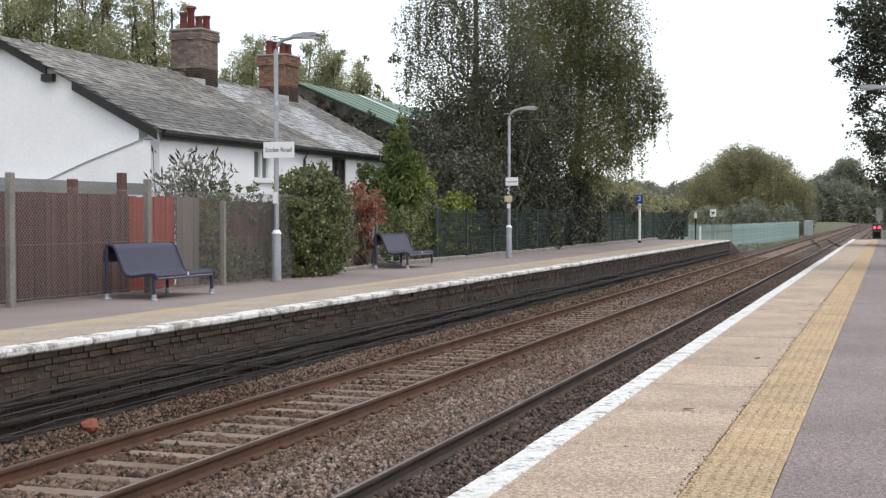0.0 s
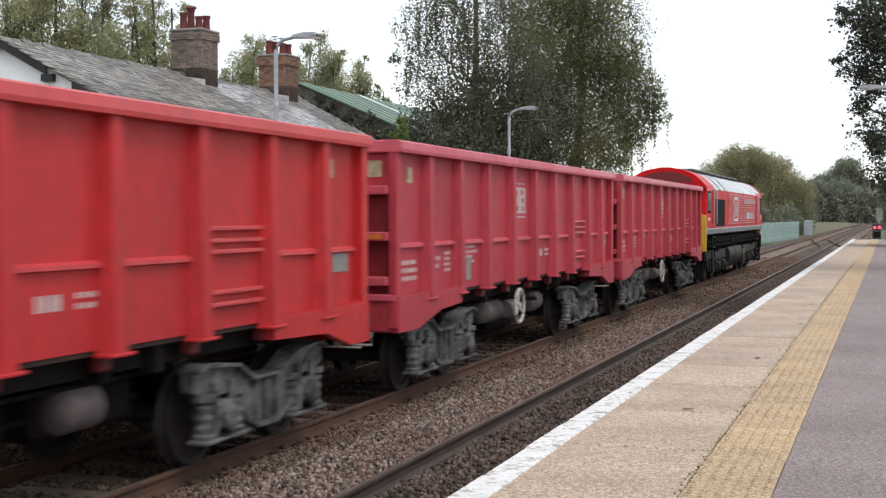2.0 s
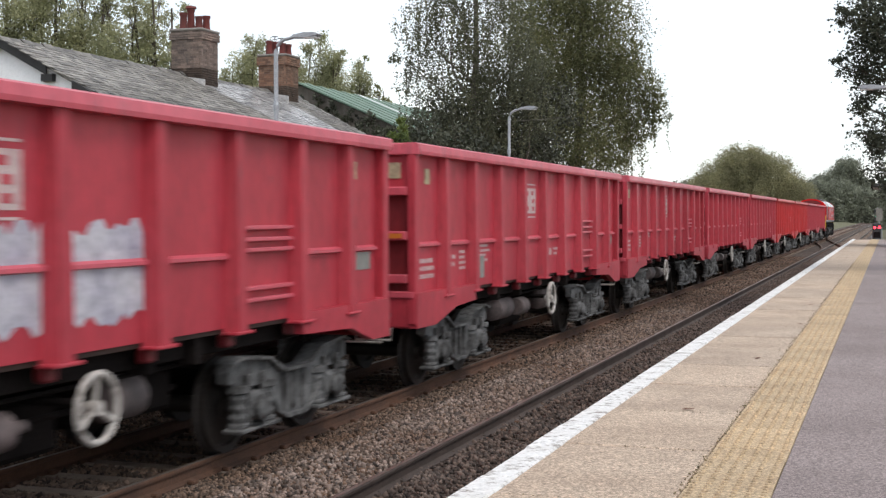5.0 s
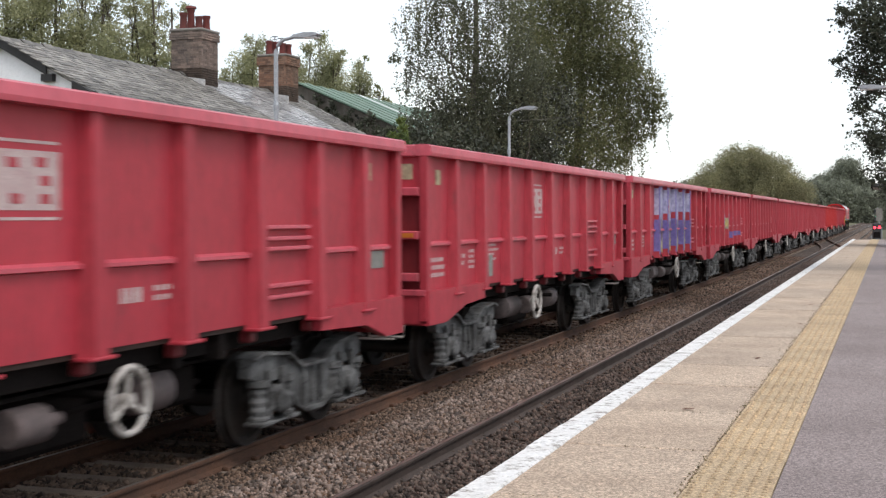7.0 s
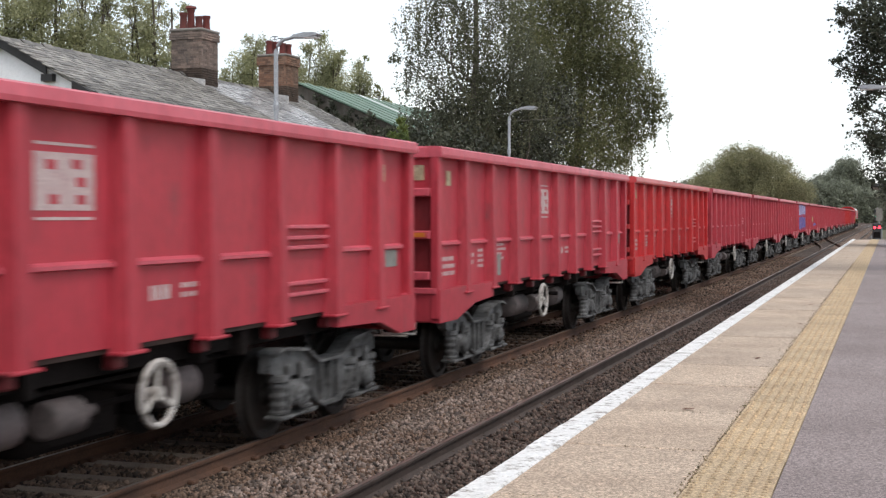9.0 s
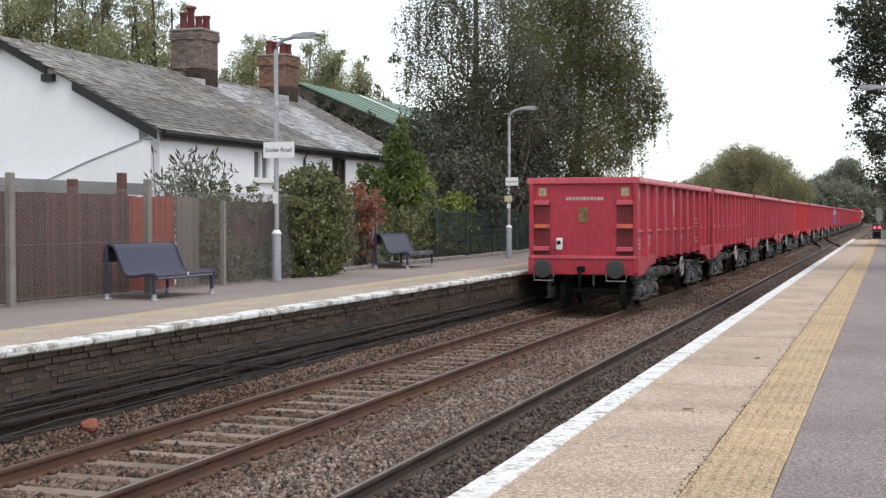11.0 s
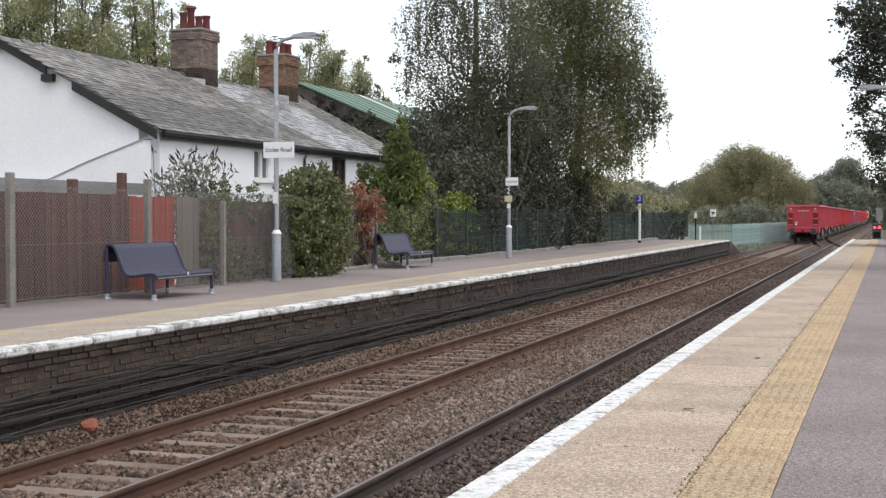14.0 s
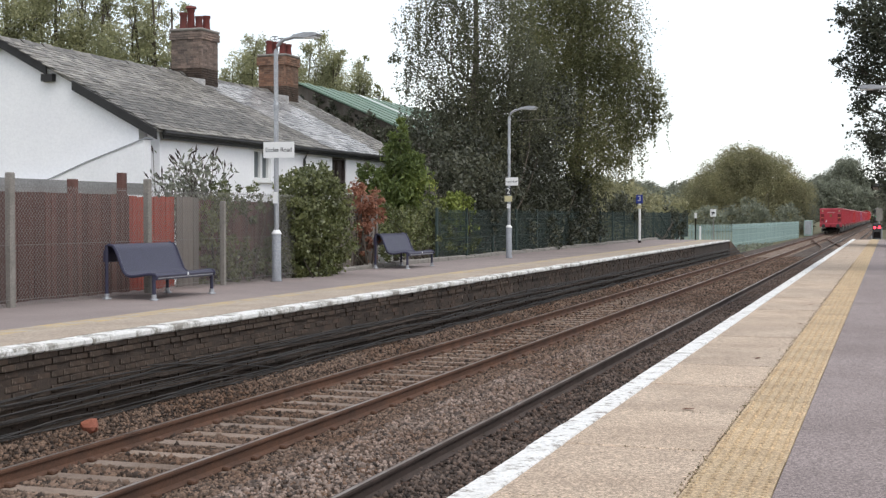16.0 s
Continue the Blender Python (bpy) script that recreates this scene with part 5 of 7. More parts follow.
def build_cottages():
    c = thing("cottage", "white rendered terraced cottage with slate roof and brick chimneys", "house")
    jog = -19.4
    # front wall with two openings, gable walls, back wall
    holes = ((33.75, 34.85, 3.32, 4.22), (39.3, 40.45, 2.6, 4.2))
    y = COT_Y0 + 0.36
    for a, b, z0, z1 in holes:
        part("front_wall", Mesh().box(WALL_X - 0.35, WALL_X, y, a, 0, EAVE_Z), M_RENDER, c)
        part("front_wall", Mesh().box(WALL_X - 0.35, WALL_X, a, b, 0, z0), M_RENDER, c)
        part("front_wall", Mesh().box(WALL_X - 0.35, WALL_X, a, b, z1, EAVE_Z), M_RENDER, c)
        y = b
    part("front_wall", Mesh().box(WALL_X - 0.35, WALL_X, y, COT_Y1, 0, EAVE_Z), M_RENDER, c)

    def under(x):
        return RIDGE_Z - 0.06 - abs(x - RIDGE_X) * math.tan(SLOPE)

    back = 2 * RIDGE_X - WALL_X
    part("gable_wall", slab_of([(back, 0), (jog, 0), (jog, under(jog)), (RIDGE_X, under(RIDGE_X)), (back, under(back))], COT_Y0, COT_Y0 + 0.35), M_RENDER, c, "white rendered gable")
    part("gable_wall", slab_of([(jog, 0), (WALL_X - 0.36, 0), (WALL_X - 0.36, under(WALL_X) + 0.1), (jog, under(jog))], COT_Y0, COT_Y0 + 0.35), M_RENDER, c)
    part("gable_wall", slab_of([(back, 0), (WALL_X - 0.36, 0), (WALL_X - 0.36, under(WALL_X) + 0.1), (RIDGE_X, under(RIDGE_X)), (back, under(back))], COT_Y1 - 0.35, COT_Y1), M_RENDER, c)
    part("back_wall", Mesh().box(back, back + 0.35, COT_Y0, COT_Y1, 0, EAVE_Z), M_RENDER, c)
    # lean-to end wall with a sloping cap
    part("lean_to_wall", slab_of([(-22.5, 0), (WALL_X, 0), (WALL_X, 4.15), (-18.6, 3.62), (-19.8, 3.16), (-22.5, 3.1)], COT_Y0 - 0.35, COT_Y0 - 0.05), M_RENDER, c)
    cap = [(-16.95, 4.17), (-18.6, 3.62), (-19.8, 3.16), (-22.5, 3.1)]
    m = Mesh()
    for (xa, za), (xb, zb) in zip(cap, cap[1:]):
        m.prism([(xa, za), (xa, za + 0.025), (xb, zb + 0.025), (xb, zb)], COT_Y0 - 0.38, COT_Y0)
    part("lean_to_cap", m, M_GALV, c, "thin grey coping")
    # roof boarding under the slates
    th = 0.05
    for s in (1, -1):
        xe = RIDGE_X + s * (EAVE_X - RIDGE_X)
        part("roof_deck", slab_of([(RIDGE_X, RIDGE_Z - th), (RIDGE_X, RIDGE_Z), (xe, EAVE_Z), (xe, EAVE_Z - th)], COT_Y0 - 0.12, COT_Y1 + 0.15), M_SLATE, c)
    ridge = Mesh().prism([(-0.17, -0.05), (0, 0.085), (0.17, -0.05), (0, -0.02)], -0.22, 0.22).data("ridge_tile", M_SLATE)
    yy = COT_Y0 - 0.15
    while yy < COT_Y1:
        part("ridge_tile", ridge, M_SLATE, c, at=pose(RIDGE_X, yy + 0.2, RIDGE_Z + random.uniform(-0.015, 0.02), random.uniform(-1, 1), 0, 0))
        yy += 0.45
    # black barge boards, fascia, gutter and downpipe
    def barge(xa, xb, y):
        za, zb = RIDGE_Z - abs(xa - RIDGE_X) * math.tan(SLOPE), RIDGE_Z - abs(xb - RIDGE_X) * math.tan(SLOPE)
        return slab_of([(xa, za - 0.22), (xa, za + 0.02), (xb, zb + 0.02), (xb, zb - 0.22)], y, y + 0.05)
    part("barge_board", barge(RIDGE_X, -19.9, COT_Y0 - 0.16), M_BLACKWOOD, c, "black painted barge board")
    part("barge_board", barge(RIDGE_X, back, COT_Y0 - 0.16), M_BLACKWOOD, c)
    part("barge_board", barge(jog + 0.25, EAVE_X + 0.04, COT_Y0 - 0.172), M_BLACKWOOD, c)
    part("barge_return", Mesh().box(-20.05, -19.72, COT_Y0 - 0.16, COT_Y0 + 0.04, 5.66, 5.84), M_BLACKWOOD, c)
    part("fascia", Mesh().box(EAVE_X - 0.06, EAVE_X - 0.03, COT_Y0 + 0.3, COT_Y1, EAVE_Z - 0.2, EAVE_Z - 0.03), M_BLACKWOOD, c)
    part("gutter", Mesh().tube([(EAVE_X + 0.03, COT_Y0 + 0.2, EAVE_Z - 0.06), (EAVE_X + 0.03, COT_Y1, EAVE_Z - 0.06)], 0.06, 8), M_BLACKWOOD, c, "black gutter")
    part("downpipe", Mesh().tube([(EAVE_X + 0.02, 37.05, EAVE_Z - 0.1), (WALL_X + 0.06, 37.05, EAVE_Z - 0.35), (WALL_X + 0.06, 37.05, 0.2)], 0.04, 8), M_BLACKWOOD, c, "black downpipe")
    # windows
    for k, (a, b, z0, z1) in enumerate(holes):
        if k == 0:
            w = part("window", Mesh().box(WALL_X - 0.16, WALL_X - 0.13, a, b, z0, z1), M_GLASS, c, "white casement window")
            fr = Mesh()
            for y in (a, (a + b) / 2 - 0.04, b - 0.08):
                fr.box(WALL_X - 0.14, WALL_X - 0.05, y, y + 0.08, z0, z1)
            for z in (z0, z1 - 0.08):
                fr.box(WALL_X - 0.138, WALL_X - 0.052, a, b, z, z + 0.08)
            part("window_frame", fr, M_FRAMEWHITE, w)
            part("window_sill", Mesh().cbox(WALL_X - 0.1, WALL_X + 0.08, a - 0.1, b + 0.1, z0 - 0.08, z0, 0.01), M_FRAMEWHITE, w)
            for y in (a + 0.14, (a + b) / 2 + 0.1):
                part("curtain", Mesh().box(WALL_X - 0.129, WALL_X - 0.124, y, y + 0.13, z0 + 0.08, z1 - 0.08), M_SIGNWHITE, w)
        else:
            w = part("window", Mesh().box(WALL_X - 0.18, WALL_X - 0.13, a, b, z0, z1), M_DARKDOOR, c, "dark brown shuttered opening")
            fr = Mesh()
            for y in (a, (a + b) / 2 - 0.04, b - 0.08):
                fr.box(WALL_X - 0.14, WALL_X - 0.04, y, y + 0.08, z0, z1)
            for z in (z0, z0 + 0.8, z1 - 0.08):
                fr.box(WALL_X - 0.138, WALL_X - 0.042, a, b, z, z + 0.08)
            part("window_frame", fr, M_DARKDOOR, w)
    # chimneys
    for yc, zt, brick, pots, n in ((37.85, 8.2, M_CHIM_GREY, 4, 0), (44.0, 8.1, M_CHIM, 4, 1)):
        xc, h = RIDGE_X + 0.15, 0.54
        ch = part("chimney", Mesh().box(xc - h + 0.02, xc + h - 0.02, yc - h + 0.02, yc + h - 0.02, 5.9, zt - 0.1), M_MORTAR, c, "weathered brick chimney stack")
        upper, sooty = Mesh(), Mesh()
        z, row = 6.1, 0
        while z < zt:
            b = sooty if z < 7.0 else upper
            e = h + (0.0 if z < zt - 0.36 else 0.05) - (0.0 if z < zt - 0.1 else 0.03)
            off = 0.11 * (row % 2)
            u = -e - off
            while u < e - 0.02:
                a0, a1 = max(u, -e), min(u + 0.215, e)
                if a1 - a0 > 0.04:
                    j = random.uniform(-0.006, 0.006)
                    b.box(xc + a0, xc + a1, yc - e + j, yc - e + 0.1, z, z + 0.064)
                    b.box(xc + e - 0.1, xc + e + j, yc + a0, yc + a1, z + 0.001, z + 0.063)
                    b.box(xc + a0, xc + a1, yc + e - 0.1, yc + e + j, z, z + 0.064)
                u += 0.225
            z += 0.075
            row += 1
        tagged(part("brick_course", upper, brick, ch), kind="stuff")
        tagged(part("brick_course", sooty, M_BRICK_DARK, ch, "soot-blackened lower courses"), kind="stuff")
        part("chimney_cap", Mesh().cbox(xc - h - 0.06, xc + h + 0.06, yc - h - 0.06, yc + h + 0.06, zt - 0.04, zt + 0.05, 0.03), M_CONCPOST, ch)
        part("lead_flashing", Mesh().prism([(xc - h - 0.04, 6.6), (xc - h - 0.04, 6.8), (xc + h + 0.12, 6.62), (xc + h + 0.12, 6.38)], yc - h - 0.03, yc - h + 0.02), M_SLATE_PALE, ch)
        for i in range(pots):
            py = yc - 0.36 + 0.24 * i
            hgt = (0.52, 0.42, 0.72, 0.5)[i] if n == 0 else (0.5, 0.42, 0.52, 0.44)[i]
            pot = Mesh().lathe([(0.13, 0), (0.125, 0.08), (0.105, hgt - 0.12), (0.13, hgt - 0.08), (0.135, hgt), (0.095, hgt), (0.09, hgt - 0.1)], "z", (xc + (0.22 if i % 2 else -0.2), py, zt + 0.05), 14)
            part("chimney_pot", pot, M_POT, ch, "red clay pot", smooth=True)
        if n == 0:
            part("pot_cowl", Mesh().lathe([(0.19, 0.0), (0.16, 0.07), (0.05, 0.10)], "z", (xc - 0.2, yc + 0.12, zt + 0.77), 12), M_POT, ch)
        else:
            for q in (-0.3, 0.2):
                part("pot_cowl", Mesh().lathe([(0.1, 0.0), (0.1, 0.02), (0.02, 0.03), (0.02, 0.1), (0.12, 0.11), (0.12, 0.13)], "z", (xc, yc + q, zt + 0.58), 10), M_GALV, ch)
    return c


def build_slates(c):
    rows, wd = 27, 0.26
    L = math.hypot(EAVE_X - RIDGE_X, RIDGE_Z - EAVE_Z)
    tilt = Matrix.Rotation(SLOPE - radians(4.0), 4, "Y")
    one = Mesh().cbox(-0.02, 0.215, -wd / 2 + 0.006, wd / 2 - 0.006, 0.0, 0.02, 0.004)
    me = {M_SLATE: one.data("slate", M_SLATE), M_SLATE_PALE: one.data("slate", M_SLATE_PALE)}
    rest = {M_SLATE: Mesh(), M_SLATE_PALE: Mesh()}
    made = 0
    for r in range(rows):
        d = (r + 0.1) * L / rows
        y = COT_Y0 - 0.1 + (wd / 2 if r % 2 else 0)
        while y < COT_Y1 + 0.1:
            # this stretch is lighter for the wet sheen, painted as slate colour
            mat = M_SLATE_PALE if 37.4 + 0.06 * r < y < 43.4 else M_SLATE
            x, z = RIDGE_X + d * math.cos(SLOPE), RIDGE_Z - d * math.sin(SLOPE)
            on_step = y < COT_Y0 and x > -19.3
            m = Matrix.Translation((x, y, z + 0.004 + random.uniform(0, 0.014))) @ Matrix.Rotation(radians(random.uniform(-2.5, 2.5)), 4, "Z") @ tilt
            if not on_step:
                if made < 300 and r > 14 and y < 36:
                    part("slate", me[mat], mat, c, at=m)
                    made += 1
                else:
                    rest[mat].box(-0.02, 0.215, -wd / 2 + 0.006, wd / 2 - 0.006, 0, 0.02, m)
            y += wd
    for mat, mesh in rest.items():
        tagged(part("slate_field", mesh, mat, c), kind="stuff")


def build_barn():
    b = thing("barn", "long outbuilding with a green sheet roof", "barn")
    y0, y1 = 58.5, 78
    x0, x1, z0, z1 = -27.1, -21.0, 8.72, 6.1
    n = 26
    roof = part("roof", Mesh().prism([(x0, z0 - 0.03), (x0, z0), (x1, z1), (x1, z1 - 0.03)], y0, y1), M_GREENROOF, b, "green corrugated roof sheets")
    for i in range(n):
        a, c = y0 + (y1 - y0) * i / n, y0 + (y1 - y0) * (i + 1) / n
        dz = 0.04 if i % 2 else 0.0
        part("rib", Mesh().prism([(x0, z0 + dz + 0.02), (x0, z0 + dz + 0.05), (x1, z1 + dz + 0.05), (x1, z1 + dz + 0.02)], a + 0.02, c - 0.02), M_GREENROOF, roof)
    for y in (66.0,):
        part("roof_light", Mesh().prism([(x0, z0 + 0.10), (x0, z0 + 0.11), (x1, z1 + 0.11), (x1, z1 + 0.10)], y, y + 0.5), M_SIGNWHITE, roof, "pale translucent strip")
    part("wall", Mesh().prism([(-33, 0), (-21.3, 0), (-21.3, 6.15), (-27.1, 8.6), (-33, 6.1)], y0 + 0.3, y0 + 0.5), M_BOARDGREY, b)
    part("wall", Mesh().box(-21.5, -21.3, y0 + 0.5, y1, 0, 6.1), M_BOARDGREY, b)
    part("roof_back", Mesh().prism([(-33.2, 6.05), (-33.2, 6.1), (x0, z0 + 0.02), (x0, z0 - 0.03)], y0, y1), M_GREENROOF, b)


M_NOTICE = plain("notice_cream", (0.55, 0.50, 0.30), 0.5)
M_FELT = surface("grey_roof_felt", (0.30, 0.30, 0.30), (0.24, 0.24, 0.24), 0.9, scale=1.2, fine=20, bump=0.3)


def build_shed():
    s = thing("garden_shed", "low garden shed with grey felt roof", "shed")
    part("wall", Mesh().box(-17.0, -15.0, 18.5, 24.0, 0, 2.75), M_BOARD, s)
    part("roof", Mesh().prism([(-17.2, 3.02), (-17.2, 3.08), (-14.7, 2.98), (-14.7, 2.74)], 18.2, 24.2), M_FELT, s, "flat grey felt roof")


# ---- fences ----
def build_fences():
    f = thing("chain_link_fence", "grey chain-link fence on concrete posts", "fence")
    xf, z0, z1 = -12.4, PZ, 2.78
    for y in (13.0, 16.64, 20.5, 23.29):
        part("fence_post", Mesh().cbox(xf - 0.07, xf + 0.05, y - (0.06 if y < 22 else 0.035), y + (0.06 if y < 22 else 0.035), z0 - 0.3, 2.96 if y < 22 else 2.6, 0.02), M_CONCPOST, f, "rough concrete post")
    ya, yb, pitch, r = 12.5, 26.6, 0.075, 0.0027
    H = z1 - z0
    m = Mesh()
    for s in (1, -1):
        u = ya - H
        while u < yb + H:
            p = [(u, z0), (u + H, z1)] if s > 0 else [(u + H, z0), (u, z1)]
            (ua, za), (ub, zb) = sorted(p)
            sl = (zb - za) / (ub - ua)
            if ua < ya:
                za, ua = za + sl * (ya - ua), ya
            if ub > yb:
                zb, ub = zb - sl * (ub - yb), yb
            if ub - ua > 0.02:
                vs = []
                for y, z in ((ua, za), (ub, zb)):
                    vs += [(xf + s * 0.002 + dx, y + dy, z) for dx, dy in ((r, 0), (-r, r), (-r, -r))]
                m.add(vs, [(0, 1, 4, 3), (1, 2, 5, 4), (2, 0, 3, 5)])
            u += pitch
    tagged(part("wire_mesh", m, M_WIRE, f), kind="stuff")
    for z in (1.05, 1.87, 2.74):
        part("line_wire", Mesh().tube([(xf + 0.012, ya, z), (xf + 0.012, yb, z)], 0.004, 5), M_WIRE, f)

    def board_fence(name, words, x, y0, y1, zb, zt, mat, w=0.14, gap=0.008, rough_top=0.02):
        t = thing(name, words, "fence")
        me = Mesh().cbox(-0.012, 0.012, -w / 2, w / 2, 0, zt - zb, 0.004).data("board", mat)
        y = y0
        while y < y1:
            part("board", me, mat, t, at=pose(x + random.uniform(-0.01, 0.01), y, zb + random.uniform(-rough_top, rough_top), random.uniform(-0.5, 0.5), 0, random.uniform(-3, 3)))
            y += w + gap
        for z in (zb + 0.3, zt - 0.35):
            part("rail", Mesh().cbox(x - 0.07, x - 0.015, y0, y1, z - 0.04, z + 0.04, 0.006), mat, t)
        return t

    a = board_fence("board_fence", "dark brown vertical board fence behind chain-link", -12.95, 13.0, 20.72, 0.95, 2.68, M_BOARD)
    for y, z in ((19.14, 2.93), (20.65, 3.08)):
        part("fence_post", Mesh().cbox(-13.08, -12.97, y - 0.09, y + 0.09, 0.9, z, 0.01), M_BOARD, a, "brown timber post")
    board_fence("red_board_fence", "bright red-brown board fence panel", -13.0, 20.86, 22.35, 0.95, 2.66, M_BOARDRED)
    board_fence("grey_board_fence", "short weathered grey timber fence panel", -12.9, 22.45, 23.2, 0.95, 2.68, M_BOARDGREY, 0.2)
    board_fence("low_board_fence", "dark red-brown slatted fence behind shrubs", -13.2, 23.3, 28.8, 0.95, 2.62, M_BOARD)
    board_fence("grey_board_fence", "weathered grey vertical board fence", -13.2, 30.6, 33.6, 0.95, 2.86, M_BOARDGREY)
    # green mesh fence along the rest of the platform
    g = thing("mesh_fence", "dark green mesh fence with steel posts", "fence")
    y = 38.0
    while y < 92:
        part("fence_post", Mesh().cbox(-13.04, -12.96, y - 0.04, y + 0.04, 0.5, 2.56, 0.01), M_GREENMESH, g)
        y += 3.0
    m = Mesh()
    y = 38.0
    while y < 91:
        m.box(-13.004, -12.996, y, y + 0.014, 0.9, 2.5)
        y += 0.07
    z = 1.0
    while z < 2.5:
        m.box(-12.996, -12.99, 38, 91, z, z + 0.012)
        z += 0.2
    tagged(part("wire_mesh", m, M_GREENMESH, g), kind="stuff")
    part("brace", Mesh().tube([(-12.95, 79.0, 2.4), (-12.6, 80.8, 0.95)], 0.04, 6), M_GREENMESH, g)
    k = thing("kerb", "low pale concrete kerb at the back of the platform", "kerb", kind="structure")
    y = 30.0
    while y < 76:
        part("kerb_stone", Mesh().cbox(-12.92, -12.7, y, y + 0.9, PZ - 0.1, PZ + random.uniform(0.08, 0.13), 0.025), M_CONCPOST, k)
        y += 0.915
    # palisade past the platform end
    p = thing("palisade_fence", "teal green steel palisade fence", "fence")
    pale = Mesh().add([(-0.02, -0.035, 0), (0.02, -0.035, 0), (0.02, 0.035, 0), (-0.02, 0.035, 0), (-0.02, -0.035, 1.75), (0.02, -0.035, 1.75), (0.02, 0.035, 1.75), (-0.02, 0.035, 1.75), (0, 0, 1.85)],
                      [(0, 1, 5, 4), (1, 2, 6, 5), (2, 3, 7, 6), (3, 0, 4, 7), (4, 5, 8), (5, 6, 8), (6, 7, 8), (7, 4, 8)]).data("pale", M_PALISADE)
    route = [(-16.3, 98.0), (-10.9, 99.0), (-9.5, 152.0)]
    for (xa, ya), (xb, yb) in zip(route, route[1:]):
        n = int(math.dist((xa, ya), (xb, yb)) / (0.11 if xa < -15 else 0.2))
        turn = math.degrees(math.atan2(yb - ya, xb - xa)) - 90
        for i in range(n):
            u = i / n
            part("pale", pale, M_PALISADE, p, at=pose(xa + (xb - xa) * u, ya + (yb - ya) * u, -0.15, 0, 0, turn))
        for z in (0.25, 1.3):
            part("rail", Mesh().tube([(xa, ya, z), (xb, yb, z)], 0.035, 5), M_PALISADE, p)
    cab = thing("lineside_cabinet", "pale grey-green lineside equipment cabinet", "cabinet")
    part("body", Mesh().cbox(-9.9, -8.9, 168, 169.2, -0.15, 1.75, 0.04), M_PALISADE, cab)
    part("door", Mesh().cbox(-9.8, -9.0, 167.96, 168.0, 0.05, 1.65, 0.01), M_GALV, cab)


# ---- platform furniture ----
def text_mesh(word, size, material):
    cu = bpy.data.curves.new("lettering", "FONT")
    cu.body, cu.size, cu.align_x, cu.align_y, cu.extrude = word, size, "CENTER", "CENTER", 0.002
    ob = bpy.data.objects.new("lettering", cu)
    scene.collection.objects.link(ob)
    bpy.context.view_layer.update()
    me = bpy.data.meshes.new_from_object(ob.evaluated_get(bpy.context.evaluated_depsgraph_get()))
    bpy.data.objects.remove(ob)
    me.materials.clear()
    me.materials.append(material)
    return me


def build_lamp(x, y, top, reach, words, side=1):
    l = thing("platform_lamp", words, "lamp post", "platform lamps", at=pose(x, y, PZ))
    h = top - PZ
    part("sleeve", Mesh().lathe([(0.10, 0), (0.095, 0.12), (0.092, 1.0), (0.06, 1.06)], "z", n=14), M_LAMPGREY, l, "grey base sleeve", smooth=True)
    part("base_band", Mesh().lathe([(0.108, 0), (0.108, 0.05)], "z", n=14), M_LAMPGREY, l)
    part("collar", Mesh().lathe([(0.104, 0.98), (0.108, 1.0), (0.06, 1.07)], "z", n=14), M_SIGNWHITE, l, "white collar")
    pts = [(0, 0, 1.0), (0, 0, h - 0.35)]
    for i in range(1, 7):
        w = math.radians(90 * i / 6)
        pts.append((side * 0.28 * (1 - math.cos(w)), 0, h - 0.35 + 0.28 * math.sin(w)))
    pts.append((side * (reach - 0.55), 0, h - 0.03))
    part("pole", Mesh().tube(pts, [0.052, 0.045] + [0.036] * 7, 12), M_GALV, l, "galvanised steel pole", smooth=True)
    part("joint_band", Mesh().lathe([(0.06, -0.12), (0.064, 0.0), (0.05, 0.06)], "z", (0, 0, h * 0.72), 12), M_GALV, l)
    head = Mesh()
    x0, x1 = reach - 0.62, reach
    prof = [(x0, h - 0.06), (x0 + 0.06, h - 0.005), (x0 + 0.3, h + 0.035), (x1 - 0.1, h + 0.03), (x1, h - 0.01), (x1 - 0.05, h - 0.04), (x0 + 0.3, h - 0.07)]
    head.prism([(side * a, b) for a, b in prof], -0.13, 0.13)
    hd = part("lantern", head, M_GALV, l, "flat grey lantern head")
    a, b = side * (x0 + 0.28), side * (x1 - 0.06)
    part("lens", Mesh().box(min(a, b), max(a, b), -0.11, 0.11, h - 0.078, h - 0.06), M_SIGNWHITE, hd)
    return l


